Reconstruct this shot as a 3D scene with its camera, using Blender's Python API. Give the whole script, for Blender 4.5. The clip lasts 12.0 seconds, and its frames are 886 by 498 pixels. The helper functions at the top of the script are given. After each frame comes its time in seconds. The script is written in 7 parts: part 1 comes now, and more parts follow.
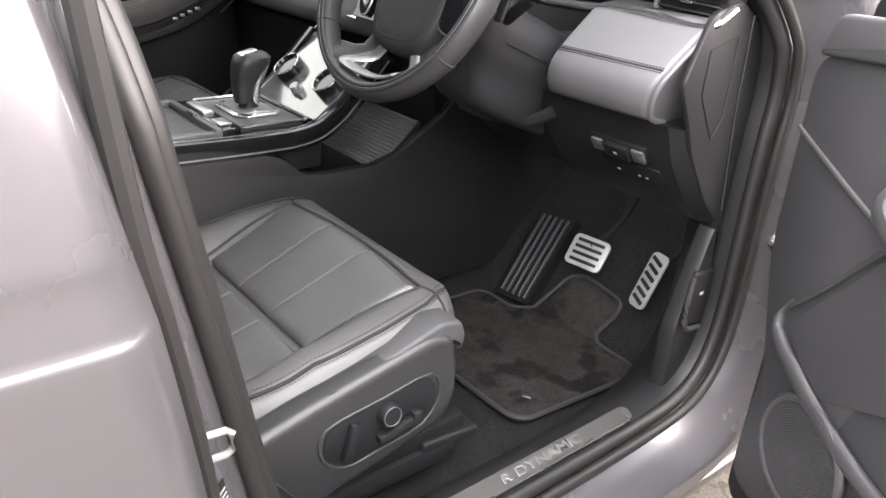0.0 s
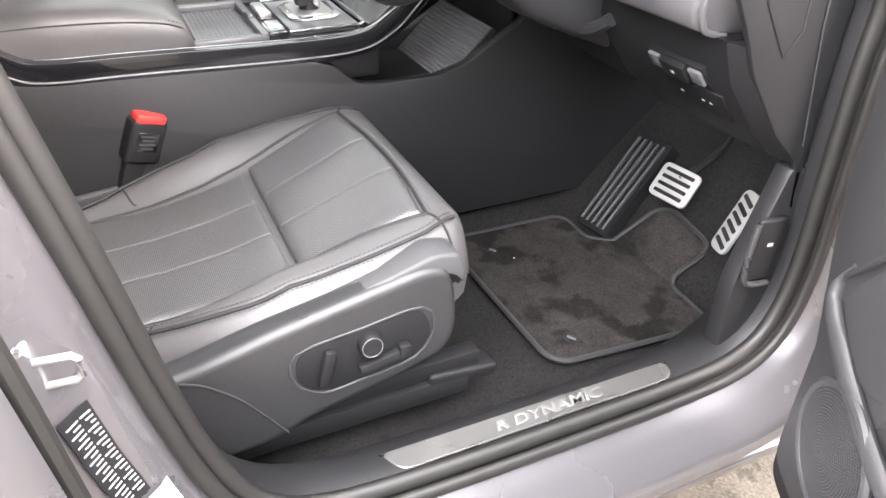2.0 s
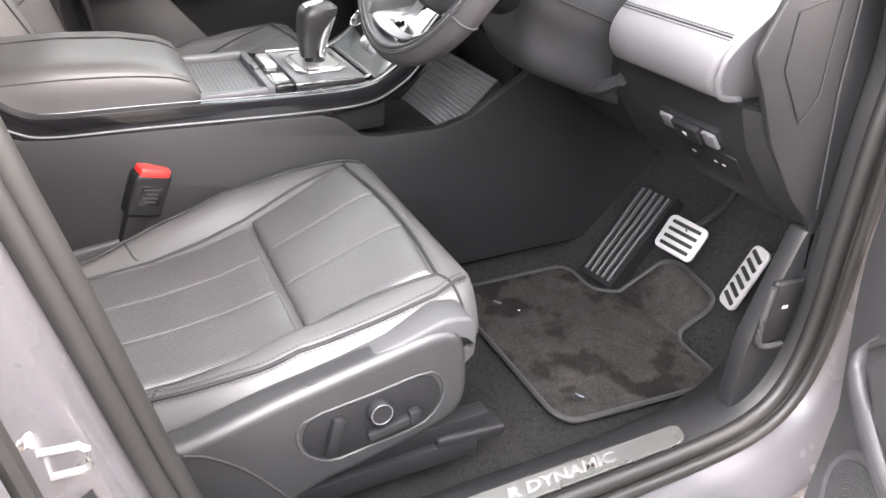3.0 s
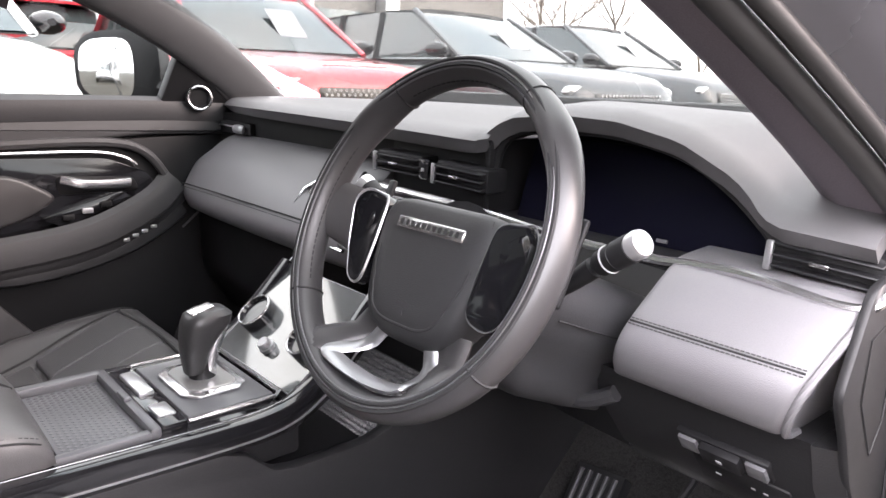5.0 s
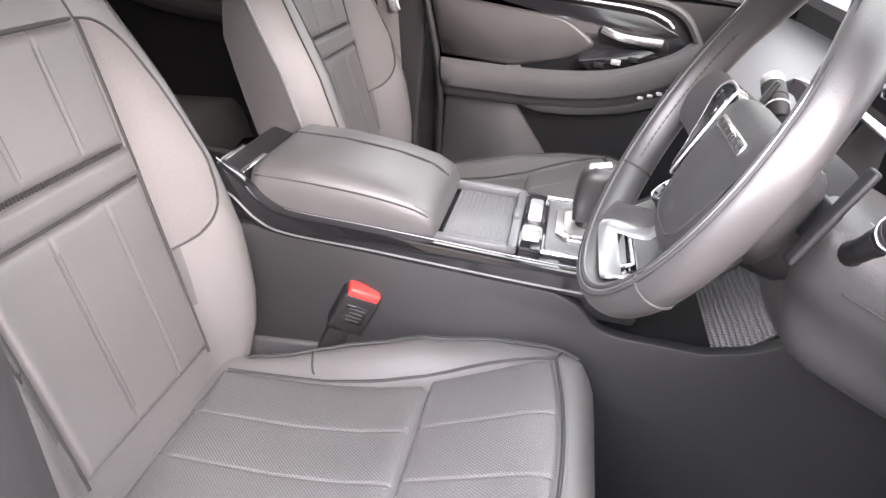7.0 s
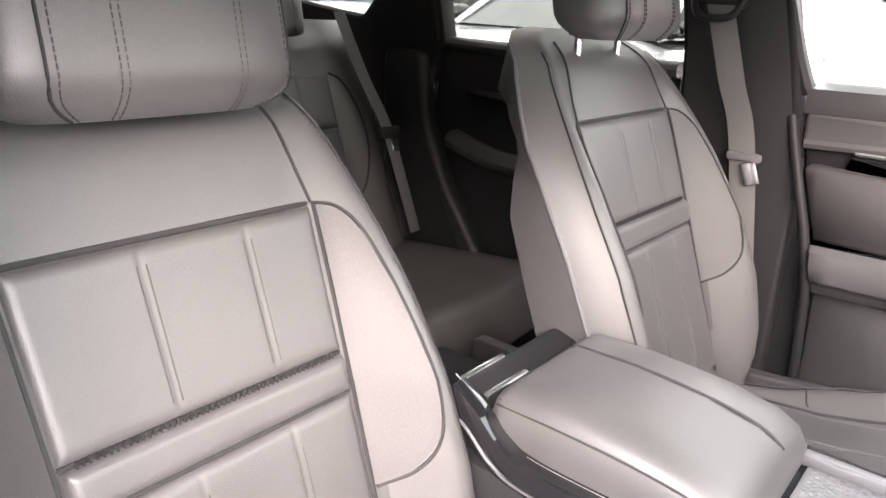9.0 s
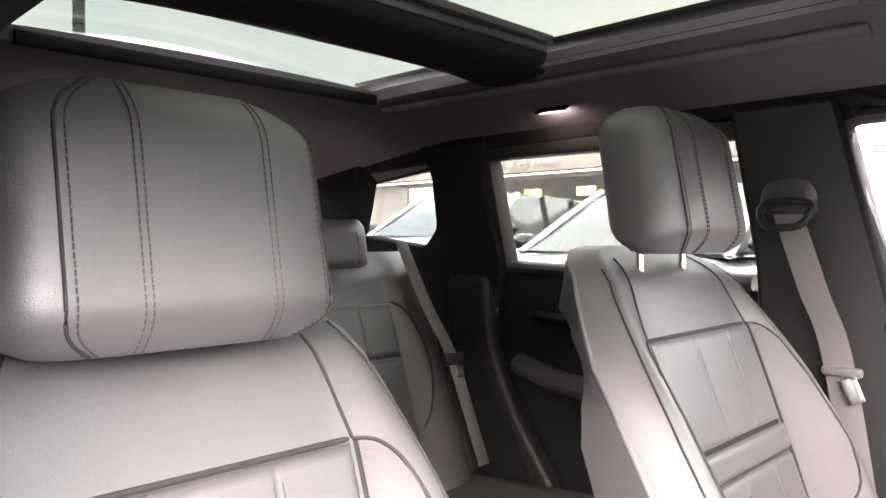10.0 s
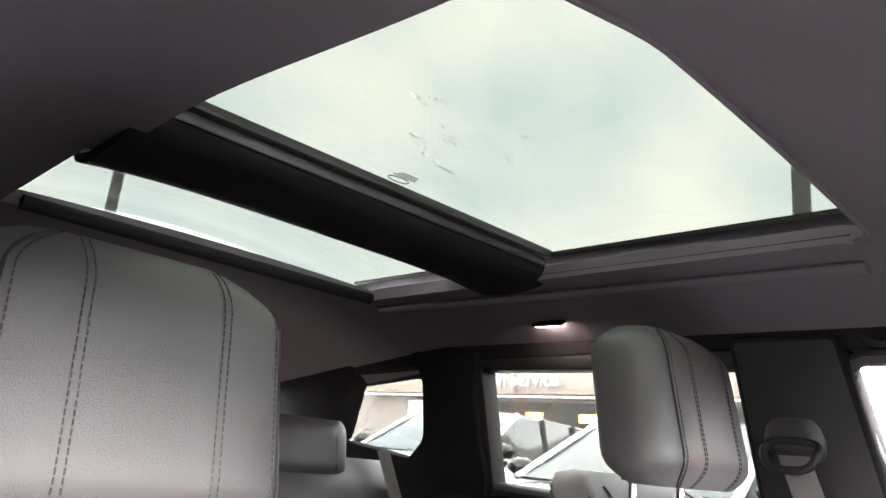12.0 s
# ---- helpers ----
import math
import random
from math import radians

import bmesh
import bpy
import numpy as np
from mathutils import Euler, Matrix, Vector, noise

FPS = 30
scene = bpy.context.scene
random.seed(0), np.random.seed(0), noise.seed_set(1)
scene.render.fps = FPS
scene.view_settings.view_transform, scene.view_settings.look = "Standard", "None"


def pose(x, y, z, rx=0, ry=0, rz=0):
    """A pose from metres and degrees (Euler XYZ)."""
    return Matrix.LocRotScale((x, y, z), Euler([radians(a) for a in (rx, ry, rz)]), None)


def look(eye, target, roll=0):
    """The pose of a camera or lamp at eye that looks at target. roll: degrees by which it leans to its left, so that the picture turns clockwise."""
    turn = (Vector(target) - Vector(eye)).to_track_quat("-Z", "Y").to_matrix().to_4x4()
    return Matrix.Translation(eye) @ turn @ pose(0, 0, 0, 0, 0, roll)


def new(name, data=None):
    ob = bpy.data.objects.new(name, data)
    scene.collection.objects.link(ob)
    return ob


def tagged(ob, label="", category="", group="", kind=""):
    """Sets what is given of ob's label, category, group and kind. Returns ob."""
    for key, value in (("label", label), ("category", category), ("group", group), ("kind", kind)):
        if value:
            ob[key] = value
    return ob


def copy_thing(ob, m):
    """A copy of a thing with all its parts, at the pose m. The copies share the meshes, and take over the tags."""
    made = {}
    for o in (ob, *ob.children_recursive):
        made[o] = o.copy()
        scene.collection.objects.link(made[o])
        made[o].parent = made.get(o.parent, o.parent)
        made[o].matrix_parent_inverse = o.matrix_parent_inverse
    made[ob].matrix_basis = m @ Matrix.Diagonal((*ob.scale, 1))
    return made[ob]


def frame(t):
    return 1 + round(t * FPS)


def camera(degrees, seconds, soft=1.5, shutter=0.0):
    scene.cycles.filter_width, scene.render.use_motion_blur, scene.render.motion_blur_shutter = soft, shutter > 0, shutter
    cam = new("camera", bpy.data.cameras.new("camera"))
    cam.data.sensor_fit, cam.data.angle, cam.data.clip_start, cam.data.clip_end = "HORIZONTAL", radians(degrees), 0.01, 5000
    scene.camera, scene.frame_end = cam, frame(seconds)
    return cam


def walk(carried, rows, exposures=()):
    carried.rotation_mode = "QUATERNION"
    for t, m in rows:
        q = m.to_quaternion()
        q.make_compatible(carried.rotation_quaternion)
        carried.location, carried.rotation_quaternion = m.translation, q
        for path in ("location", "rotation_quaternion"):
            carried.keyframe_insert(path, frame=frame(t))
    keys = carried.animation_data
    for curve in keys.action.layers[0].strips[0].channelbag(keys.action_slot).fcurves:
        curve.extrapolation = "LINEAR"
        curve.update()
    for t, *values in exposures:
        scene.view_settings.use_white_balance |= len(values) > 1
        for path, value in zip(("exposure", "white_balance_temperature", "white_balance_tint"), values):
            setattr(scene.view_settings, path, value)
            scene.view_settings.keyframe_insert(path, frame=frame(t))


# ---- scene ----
cam = camera(62.9, 12.0)
PATH = [
    (0, (1.275, -0.168, 1.185), (-0.108, 1.006, 0.342), 3.9),
    (0.5, (1.242, -0.056, 1.148), (-0.153, 0.977, 0.155), 3.1),
    (1, (1.245, 0.013, 1.149), (-0.163, 0.927, 0.061), 1.4),
    (1.5, (1.297, 0.051, 1.159), (-0.186, 0.834, 0.07), 0.2),
    (2, (1.319, 0.063, 1.173), (-0.204, 0.783, 0.096), 1.0),
    (2.5, (1.308, 0.065, 1.173), (-0.23, 0.769, 0.105), 1.5),
    (3, (1.279, 0.055, 1.194), (-0.279, 0.814, 0.196), 1.6),
    (3.5, (1.174, 0.034, 1.243), (-0.383, 1.033, 0.484), 1.6),
    (3.7, (1.127, 0.016, 1.25), (-0.409, 1.112, 0.585), 1.5),
    (5.3, (0.95, 0.036, 1.262), (-0.522, 1.315, 0.818), 1.9),
    (5.5, (0.958, 0.067, 1.269), (-0.595, 1.238, 0.805), 1.8),
    (6, (1.018, 0.196, 1.276), (-0.771, 0.903, 0.73), 3.4),
    (6.5, (1.08, 0.301, 1.274), (-0.771, 0.438, 0.53), 6.3),
    (6.7, (1.084, 0.317, 1.275), (-0.744, 0.299, 0.463), 6.9),
    (8.3, (0.819, 0.334, 1.268), (-0.727, -0.621, 0.432), 4.2),
    (8.5, (0.788, 0.313, 1.276), (-0.737, -0.715, 0.488), 4.2),
    (9, (0.725, 0.302, 1.29), (-0.76, -0.876, 0.654), 3.3),
    (9.5, (0.684, 0.29, 1.287), (-0.772, -1.015, 0.867), 1.6),
    (10, (0.661, 0.278, 1.277), (-0.755, -1.134, 1.245), 0.2),
    (10.5, (0.635, 0.281, 1.269), (-0.69, -1.177, 1.615), 2.3),
    (11, (0.609, 0.281, 1.26), (-0.665, -1.178, 1.76), 3.9),
    (11.5, (0.596, 0.286, 1.253), (-0.628, -1.196, 1.807), 5.1),
    (12, (0.612, 0.267, 1.266), (-0.72, -1.121, 1.812), 5.7),
]
EXPOSURES = [(0, 3.05, 6800, 20), (0.5, 3.75, 6800, 20), (1.0, 3.9, 6800, 20), (2.5, 3.95, 6800, 20), (3.5, 4.12, 6800, 22), (5.3, 3.32, 6700, 25), (6.0, 3.38, 6700, 25), (6.6, 4.0, 6700, 24), (8.5, 4.64, 6900, 23), (9.3, 4.7, 6900, 23), (10.2, 5.25, 6800, 25), (11, 5.22, 6800, 24), (12, 5.22, 6700, 23)]
walk(cam, [(t, look(eye, target, roll)) for t, eye, target, roll in PATH], EXPOSURES)

# ---- world ----
world = bpy.data.worlds.new("overcast_sky")
scene.world = world
world.use_nodes = True
wn, wl = world.node_tree.nodes, world.node_tree.links
wn.clear()
w_out = wn.new("ShaderNodeOutputWorld")
w_bg = wn.new("ShaderNodeBackground")
w_sky = wn.new("ShaderNodeTexSky")
w_sky.sky_type = "NISHITA"
w_sky.sun_disc = False
w_sky.sun_elevation, w_sky.sun_rotation = radians(27), radians(52)
w_sky.dust_density, w_sky.air_density, w_sky.ozone_density = 4.0, 1.0, 1.0
w_co = wn.new("ShaderNodeTexCoord")
w_map = wn.new("ShaderNodeMapping")
w_map.inputs["Scale"].default_value = (1.6, 2.6, 3.4)
w_noise = wn.new("ShaderNodeTexNoise")
w_noise.inputs["Scale"].default_value, w_noise.inputs["Detail"].default_value = 1.5, 6
w_noise.inputs["Roughness"].default_value = 0.5
w_ramp = wn.new("ShaderNodeValToRGB")
w_ramp.color_ramp.elements[0].position, w_ramp.color_ramp.elements[0].color = 0.32, (10.5, 12.2, 13.0, 1)
w_ramp.color_ramp.elements[1].position, w_ramp.color_ramp.elements[1].color = 0.66, (16.5, 16.4, 15.8, 1)
w_mix = wn.new("ShaderNodeMix")
w_mix.data_type = "RGBA"
w_mix.inputs[0].default_value = 0.86
wl.new(w_co.outputs["Generated"], w_map.inputs["Vector"])
wl.new(w_map.outputs[0], w_noise.inputs["Vector"])
wl.new(w_noise.outputs["Fac"], w_ramp.inputs[0])
wl.new(w_sky.outputs[0], w_mix.inputs[6])
wl.new(w_ramp.outputs[0], w_mix.inputs[7])
wl.new(w_mix.outputs[2], w_bg.inputs["Color"])
w_bg.inputs["Strength"].default_value = 0.15
wl.new(w_bg.outputs[0], w_out.inputs["Surface"])

sun = new("sun", bpy.data.lights.new("sun", "SUN"))
sun.data.energy, sun.data.angle, sun.data.color = 0.5, radians(40), (1.0, 0.86, 0.78)
sun.matrix_world = look((7.2, 5.5, 4.5), (0, 0, 0))

# ---- materials ----


def material(name, color, rough=0.5, metal=0.0, grain=0.0, grain_scale=400.0, patch=0.15, patch_scale=6.0, bump=0.0, coat=0.0, spec=0.5, fine=None, stain=0.0, stain_scale=14.0):
    """A procedural surface: base colour varied by broad patches and fine grain, rough and slightly raised."""
    m = bpy.data.materials.new(name)
    m.use_nodes = True
    n, l = m.node_tree.nodes, m.node_tree.links
    b = n["Principled BSDF"]
    b.inputs["Roughness"].default_value, b.inputs["Metallic"].default_value = rough, metal
    b.inputs["Specular IOR Level"].default_value = spec
    b.inputs["Coat Weight"].default_value = coat
    b.inputs["Coat Roughness"].default_value = 0.05
    co = n.new("ShaderNodeTexCoord")
    big = n.new("ShaderNodeTexNoise")
    big.inputs["Scale"].default_value, big.inputs["Detail"].default_value = patch_scale, 4
    small = n.new("ShaderNodeTexNoise")
    small.inputs["Scale"].default_value, small.inputs["Detail"].default_value = grain_scale, 3
    l.new(co.outputs["Object"], big.inputs["Vector"])
    l.new(co.outputs["Object"], small.inputs["Vector"])
    mixed = n.new("ShaderNodeMath")
    mixed.operation = "MULTIPLY_ADD"
    mixed.inputs[1].default_value = patch
    l.new(big.outputs["Fac"], mixed.inputs[0])
    two = n.new("ShaderNodeMath")
    two.operation = "MULTIPLY_ADD"
    two.inputs[1].default_value, two.inputs[2].default_value = grain, 1.0 - 0.5 * patch - 0.5 * grain
    l.new(small.outputs["Fac"], two.inputs[0])
    l.new(two.outputs[0], mixed.inputs[2])
    tone = n.new("ShaderNodeVectorMath")
    tone.operation = "SCALE"
    tone.inputs[0].default_value = color
    l.new(mixed.outputs[0], tone.inputs["Scale"])
    l.new(tone.outputs[0], b.inputs["Base Color"])
    if stain:
        sn, sr, sv = n.new("ShaderNodeTexNoise"), n.new("ShaderNodeMapRange"), n.new("ShaderNodeVectorMath")
        sn.inputs["Scale"].default_value, sn.inputs["Detail"].default_value = stain_scale, 3
        sr.inputs["From Min"].default_value, sr.inputs["From Max"].default_value = 0.53, 0.60
        sr.inputs["To Min"].default_value, sr.inputs["To Max"].default_value = 1.0 + 0.3 * stain, 1.0 - stain
        sv.operation = "SCALE"
        l.new(co.outputs["Object"], sn.inputs["Vector"])
        l.new(sn.outputs["Fac"], sr.inputs["Value"])
        l.new(tone.outputs[0], sv.inputs[0])
        l.new(sr.outputs[0], sv.inputs["Scale"])
        l.new(sv.outputs[0], b.inputs["Base Color"])
    rr = n.new("ShaderNodeMapRange")
    rr.inputs["To Min"].default_value, rr.inputs["To Max"].default_value = max(rough - 0.06, 0.02), min(rough + 0.06, 1)
    l.new(big.outputs["Fac"], rr.inputs["Value"])
    l.new(rr.outputs[0], b.inputs["Roughness"])
    if bump:
        bp = n.new("ShaderNodeBump")
        bp.inputs["Strength"].default_value, bp.inputs["Distance"].default_value = bump, 0.001
        if fine == "leather":
            v = n.new("ShaderNodeTexVoronoi")
            v.inputs["Scale"].default_value = grain_scale
            l.new(co.outputs["Object"], v.inputs["Vector"])
            l.new(v.outputs["Distance"], bp.inputs["Height"])
        elif fine == "dots":
            v = n.new("ShaderNodeTexVoronoi")
            v.inputs["Scale"].default_value, v.inputs["Randomness"].default_value = grain_scale, 0.0
            flat = n.new("ShaderNodeMapping")
            flat.inputs["Scale"].default_value, flat.inputs["Rotation"].default_value = (1, 1, 0), (0, 0, radians(45))
            l.new(co.outputs["Object"], flat.inputs["Vector"])
            l.new(flat.outputs[0], v.inputs["Vector"])
            cut = n.new("ShaderNodeMapRange")
            cut.inputs["From Min"].default_value, cut.inputs["From Max"].default_value = 0.15, 0.35
            l.new(v.outputs["Distance"], cut.inputs["Value"])
            l.new(cut.outputs[0], bp.inputs["Height"])
            hole = n.new("ShaderNodeMath")
            hole.operation = "MULTIPLY_ADD"
            hole.inputs[1].default_value, hole.inputs[2].default_value = 0.55, 0.50
            l.new(cut.outputs[0], hole.inputs[0])
            dark = n.new("ShaderNodeVectorMath")
            dark.operation = "SCALE"
            l.new(tone.outputs[0], dark.inputs[0])
            l.new(hole.outputs[0], dark.inputs["Scale"])
            l.new(dark.outputs[0], b.inputs["Base Color"])
        else:
            l.new(small.outputs["Fac"], bp.inputs["Height"])
        l.new(bp.outputs[0], b.inputs["Normal"])
    return m


def glass(name, tint, gloss=1.0):
    """A thin pane: what is behind shows through its tint, with a mirror-like sheen on top."""
    m = bpy.data.materials.new(name)
    m.use_nodes = True
    n, l = m.node_tree.nodes, m.node_tree.links
    n.remove(n["Principled BSDF"])
    clear, shine, mix, fr = n.new("ShaderNodeBsdfTransparent"), n.new("ShaderNodeBsdfGlossy"), n.new("ShaderNodeMixShader"), n.new("ShaderNodeLayerWeight")
    clear.inputs["Color"].default_value = (*tint, 1)
    shine.inputs["Roughness"].default_value = 0.02
    fr.inputs["Blend"].default_value = 0.22
    weak = n.new("ShaderNodeMath")
    weak.operation = "MULTIPLY_ADD"
    weak.inputs[1].default_value, weak.inputs[2].default_value = 0.5 * gloss, 0.03 * gloss
    l.new(fr.outputs["Facing"], weak.inputs[0])
    l.new(weak.outputs[0], mix.inputs[0])
    l.new(clear.outputs[0], mix.inputs[1])
    l.new(shine.outputs[0], mix.inputs[2])
    l.new(mix.outputs[0], n["Material Output"].inputs["Surface"])
    return m


def glowing(name, color, strength):
    m = bpy.data.materials.new(name)
    m.use_nodes = True
    b = m.node_tree.nodes["Principled BSDF"]
    b.inputs["Base Color"].default_value = (*color, 1)
    b.inputs["Emission Color"].default_value = (*color, 1)
    b.inputs["Emission Strength"].default_value = strength
    return m


LEATHER = material("black_grained_leather", (0.060, 0.058, 0.059), 0.43, grain=0.45, grain_scale=800, patch=0.4, patch_scale=9, bump=0.17, fine="leather", spec=0.65)
PERF = material("perforated_leather", (0.056, 0.055, 0.056), 0.38, grain=0.3, grain_scale=300, patch=0.35, patch_scale=14, bump=0.5, fine="dots", spec=0.75)
WINGHIDE = material("fluted_wing_leather", (0.052, 0.050, 0.051), 0.58, grain=0.5, grain_scale=500, patch=0.3, patch_scale=10, bump=0.35, spec=0.5)
# Seat leather again, darkened: the shade on the backrest sides is in its colour.
SIDESHADE = material("shaded_side_leather", (0.042, 0.041, 0.042), 0.52, grain=0.4, grain_scale=700, patch=0.3, patch_scale=8, bump=0.2, fine="leather", spec=0.4)
SEAM = material("dark_seam", (0.012, 0.012, 0.013), 0.8, grain=0.3, patch=0.2)
THREAD = material("grey_thread", (0.10, 0.10, 0.105), 0.75, grain=0.3, patch=0.2)
PIPING = material("satin_piping", (0.09, 0.09, 0.095), 0.35, patch=0.2)
SEATPL = material("satin_seat_plastic", (0.022, 0.022, 0.023), 0.40, grain=0.8, grain_scale=560, patch=0.3, patch_scale=7, bump=0.2, spec=0.5)
PLASTIC = material("charcoal_plastic", (0.031, 0.031, 0.033), 0.46, grain=0.8, grain_scale=560, patch=0.35, patch_scale=7, bump=0.25, spec=0.4)
SOFT = material("soft_touch_dash", (0.046, 0.046, 0.048), 0.55, grain=0.3, grain_scale=1100, patch=0.2, patch_scale=5, bump=0.3, fine="leather")
DARKPL = material("black_plastic", (0.011, 0.011, 0.012), 0.48, grain=0.3, grain_scale=1200, patch=0.2, bump=0.15, spec=0.22)
GLOSS = material("piano_black", (0.006, 0.006, 0.007), 0.09, patch=0.3, coat=0.2)
SCREEN = material("dark_screen_glass", (0.003, 0.003, 0.006), 0.12, patch=0.2, spec=0.10)
CHROME = material("satin_chrome", (0.78, 0.78, 0.79), 0.22, metal=1.0, patch=0.1)
STEEL = material("brushed_steel", (0.74, 0.74, 0.74), 0.26, metal=1.0, grain=0.2, grain_scale=600, patch=0.15, bump=0.1)
CARPET = material("charcoal_carpet", (0.015, 0.0145, 0.0145), 0.95, grain=1.9, grain_scale=330, patch=0.9, patch_scale=9, bump=1.0, spec=0.1, stain=0.28, stain_scale=170)
MATPILE = material("worn_mat_pile", (0.024, 0.0215, 0.0205), 0.97, grain=1.7, grain_scale=300, patch=1.2, patch_scale=24, bump=1.0, spec=0.1, stain=0.5, stain_scale=11)
MATEDGE = material("mat_binding", (0.02, 0.02, 0.021), 0.7, grain=0.4, patch=0.2)
RUBBER = material("rubber_seal", (0.012, 0.0115, 0.011), 0.50, grain=0.2, patch=0.25, patch_scale=20)
PAINT = material("eiger_grey_paint", (0.112, 0.108, 0.115), 0.27, metal=0.5, grain=0.1, grain_scale=2500, patch=0.05, coat=1.0)
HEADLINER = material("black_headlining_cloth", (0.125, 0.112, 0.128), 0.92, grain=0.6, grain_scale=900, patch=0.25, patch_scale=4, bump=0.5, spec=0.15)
WEBBING = material("grey_belt_webbing", (0.10, 0.10, 0.10), 0.7, grain=0.5, grain_scale=1500, patch=0.15, bump=0.4)
RED = material("red_release_button", (0.75, 0.035, 0.03), 0.35, patch=0.1)
WHITE = material("white_print", (0.75, 0.75, 0.75), 0.5, patch=0.05)
SILVER = material("silver_plastic", (0.55, 0.55, 0.56), 0.30, metal=0.8, patch=0.1)
TREAD = material("brushed_tread_metal", (0.33, 0.325, 0.315), 0.27, metal=0.85, grain=0.06, grain_scale=600, patch=0.25, patch_scale=5)
LOWERPL = material("dark_grained_plastic", (0.013, 0.013, 0.014), 0.45, grain=0.8, grain_scale=560, patch=0.35, patch_scale=6, bump=0.25, spec=0.38)
WHEELHIDE = material("smooth_black_hide", (0.030, 0.029, 0.030), 0.38, grain=0.3, grain_scale=900, patch=0.3, patch_scale=12, bump=0.10, fine="leather", spec=0.6)
HUBHIDE = material("dark_padded_hide", (0.020, 0.020, 0.021), 0.50, grain=0.3, grain_scale=900, patch=0.3, patch_scale=12, bump=0.2, fine="leather", spec=0.35)
MARK = material("grey_print", (0.30, 0.30, 0.31), 0.5, patch=0.05)
# Darker copy of the headlining: the rear cabin's shade put into the colour.
SHADECLOTH = material("shaded_trim_cloth", (0.012, 0.0115, 0.0125), 0.88, grain=0.5, grain_scale=1400, patch=0.2, patch_scale=5, bump=0.4, spec=0.08)
SATIN = material("satin_grey_metal", (0.34, 0.34, 0.35), 0.34, metal=0.85, patch=0.15)
# Leather lightened for the dash pads: the light they catch is in the colour.
DASHHIDE = material("lit_dash_leather", (0.122, 0.119, 0.125), 0.40, grain=0.25, grain_scale=1000, patch=0.2, patch_scale=6, bump=0.2, fine="leather", spec=0.65)
# Lighter copy of SOFT: windscreen light on the dash top put into its colour.
DASHTOP = material("lit_soft_dash_top", (0.076, 0.074, 0.077), 0.55, grain=0.3, grain_scale=1200, patch=0.2, patch_scale=5, bump=0.3, fine="leather")
STITCH = material("dark_thread", (0.030, 0.030, 0.031), 0.7, grain=0.3, patch=0.2)
PEDAL = material("satin_pedal_steel", (0.50, 0.50, 0.50), 0.42, metal=0.45, grain=0.2, patch=0.15)
WHITEMETAL = material("pale_zinc", (0.38, 0.375, 0.37), 0.38, metal=0.7, grain=0.2, patch=0.15)
NET = material("speaker_cloth", (0.025, 0.025, 0.027), 0.7, grain=0.4, patch=0.2)
PANE = glass("clear_glass", (0.46, 0.48, 0.47), 0.7)
DARKPANE = glass("privacy_glass", (0.25, 0.26, 0.25), 0.7)
# For panes out of view: extra tint added to hold light out of the rear.
TAILPANE = glass("light_cutting_glass", (0.06, 0.065, 0.06), 0.7)
ROOFPANE = glass("green_roof_glass", (0.106, 0.114, 0.104), 0.15)
MIRROR = material("mirror_glass", (0.85, 0.87, 0.88), 0.01, metal=1.0, patch=0.0)
DROP = glass("water", (0.96, 0.97, 0.96), 0.4)
LAMP = glowing("lit_lamp_lens", (1.0, 0.86, 0.72), 5.0)

# ---- shape helpers ----


def world_of(ob):
    return ob.matrix_basis if ob.parent is None else world_of(ob.parent) @ ob.matrix_parent_inverse @ ob.matrix_basis


def thing(name, at, label, category, group="", kind=""):
    ob = new(name)
    ob.location, ob.empty_display_size = at, 0.05
    return tagged(ob, label, category, group, kind)


def part(name, bm, mat, parent=None, label="", sharp=40):
    me = bpy.data.meshes.new(name)
    bmesh.ops.recalc_face_normals(bm, faces=bm.faces)
    bm.to_mesh(me)
    bm.free()
    for m in mat if isinstance(mat, (list, tuple)) else [mat]:
        me.materials.append(m)
    me.shade_smooth()
    me.set_sharp_from_angle(angle=radians(sharp))
    ob = new(name, me)
    if name in ("stitching", "gather", "print", "badge_marks", "bonnet_marks"):
        ob["kind"] = "stuff"
    if parent is not None:
        ob.parent = parent
        ob.matrix_parent_inverse = world_of(parent).inverted()
    if label:
        ob["label"] = label
    return ob


def structure(name, bm, mat, label, category, sharp=40):
    return tagged(part(name, bm, mat, None, "", sharp), label, category, "", "structure")


def whole(name, bm, mat, label, category, group="", sharp=40):
    return tagged(part(name, bm, mat, None, "", sharp), label, category, group)


def join(*bms):
    first = bms[0]
    for other in bms[1:]:
        me = bpy.data.meshes.new("tmp")
        other.to_mesh(me)
        other.free()
        first.from_mesh(me)
        bpy.data.meshes.remove(me)
    return first


def moved(bm, m):
    bmesh.ops.transform(bm, matrix=m, verts=bm.verts)
    return bm


def rbox(c, s, r=0.004, seg=2, rot=(0, 0, 0)):
    bm = bmesh.new()
    bmesh.ops.create_cube(bm, size=1, matrix=Matrix.Diagonal((*s, 1)))
    if r:
        bmesh.ops.bevel(bm, geom=bm.edges[:], offset=min(r, 0.45 * min(s)), segments=seg, profile=0.5, affect="EDGES")
    return moved(bm, pose(*c, *rot))


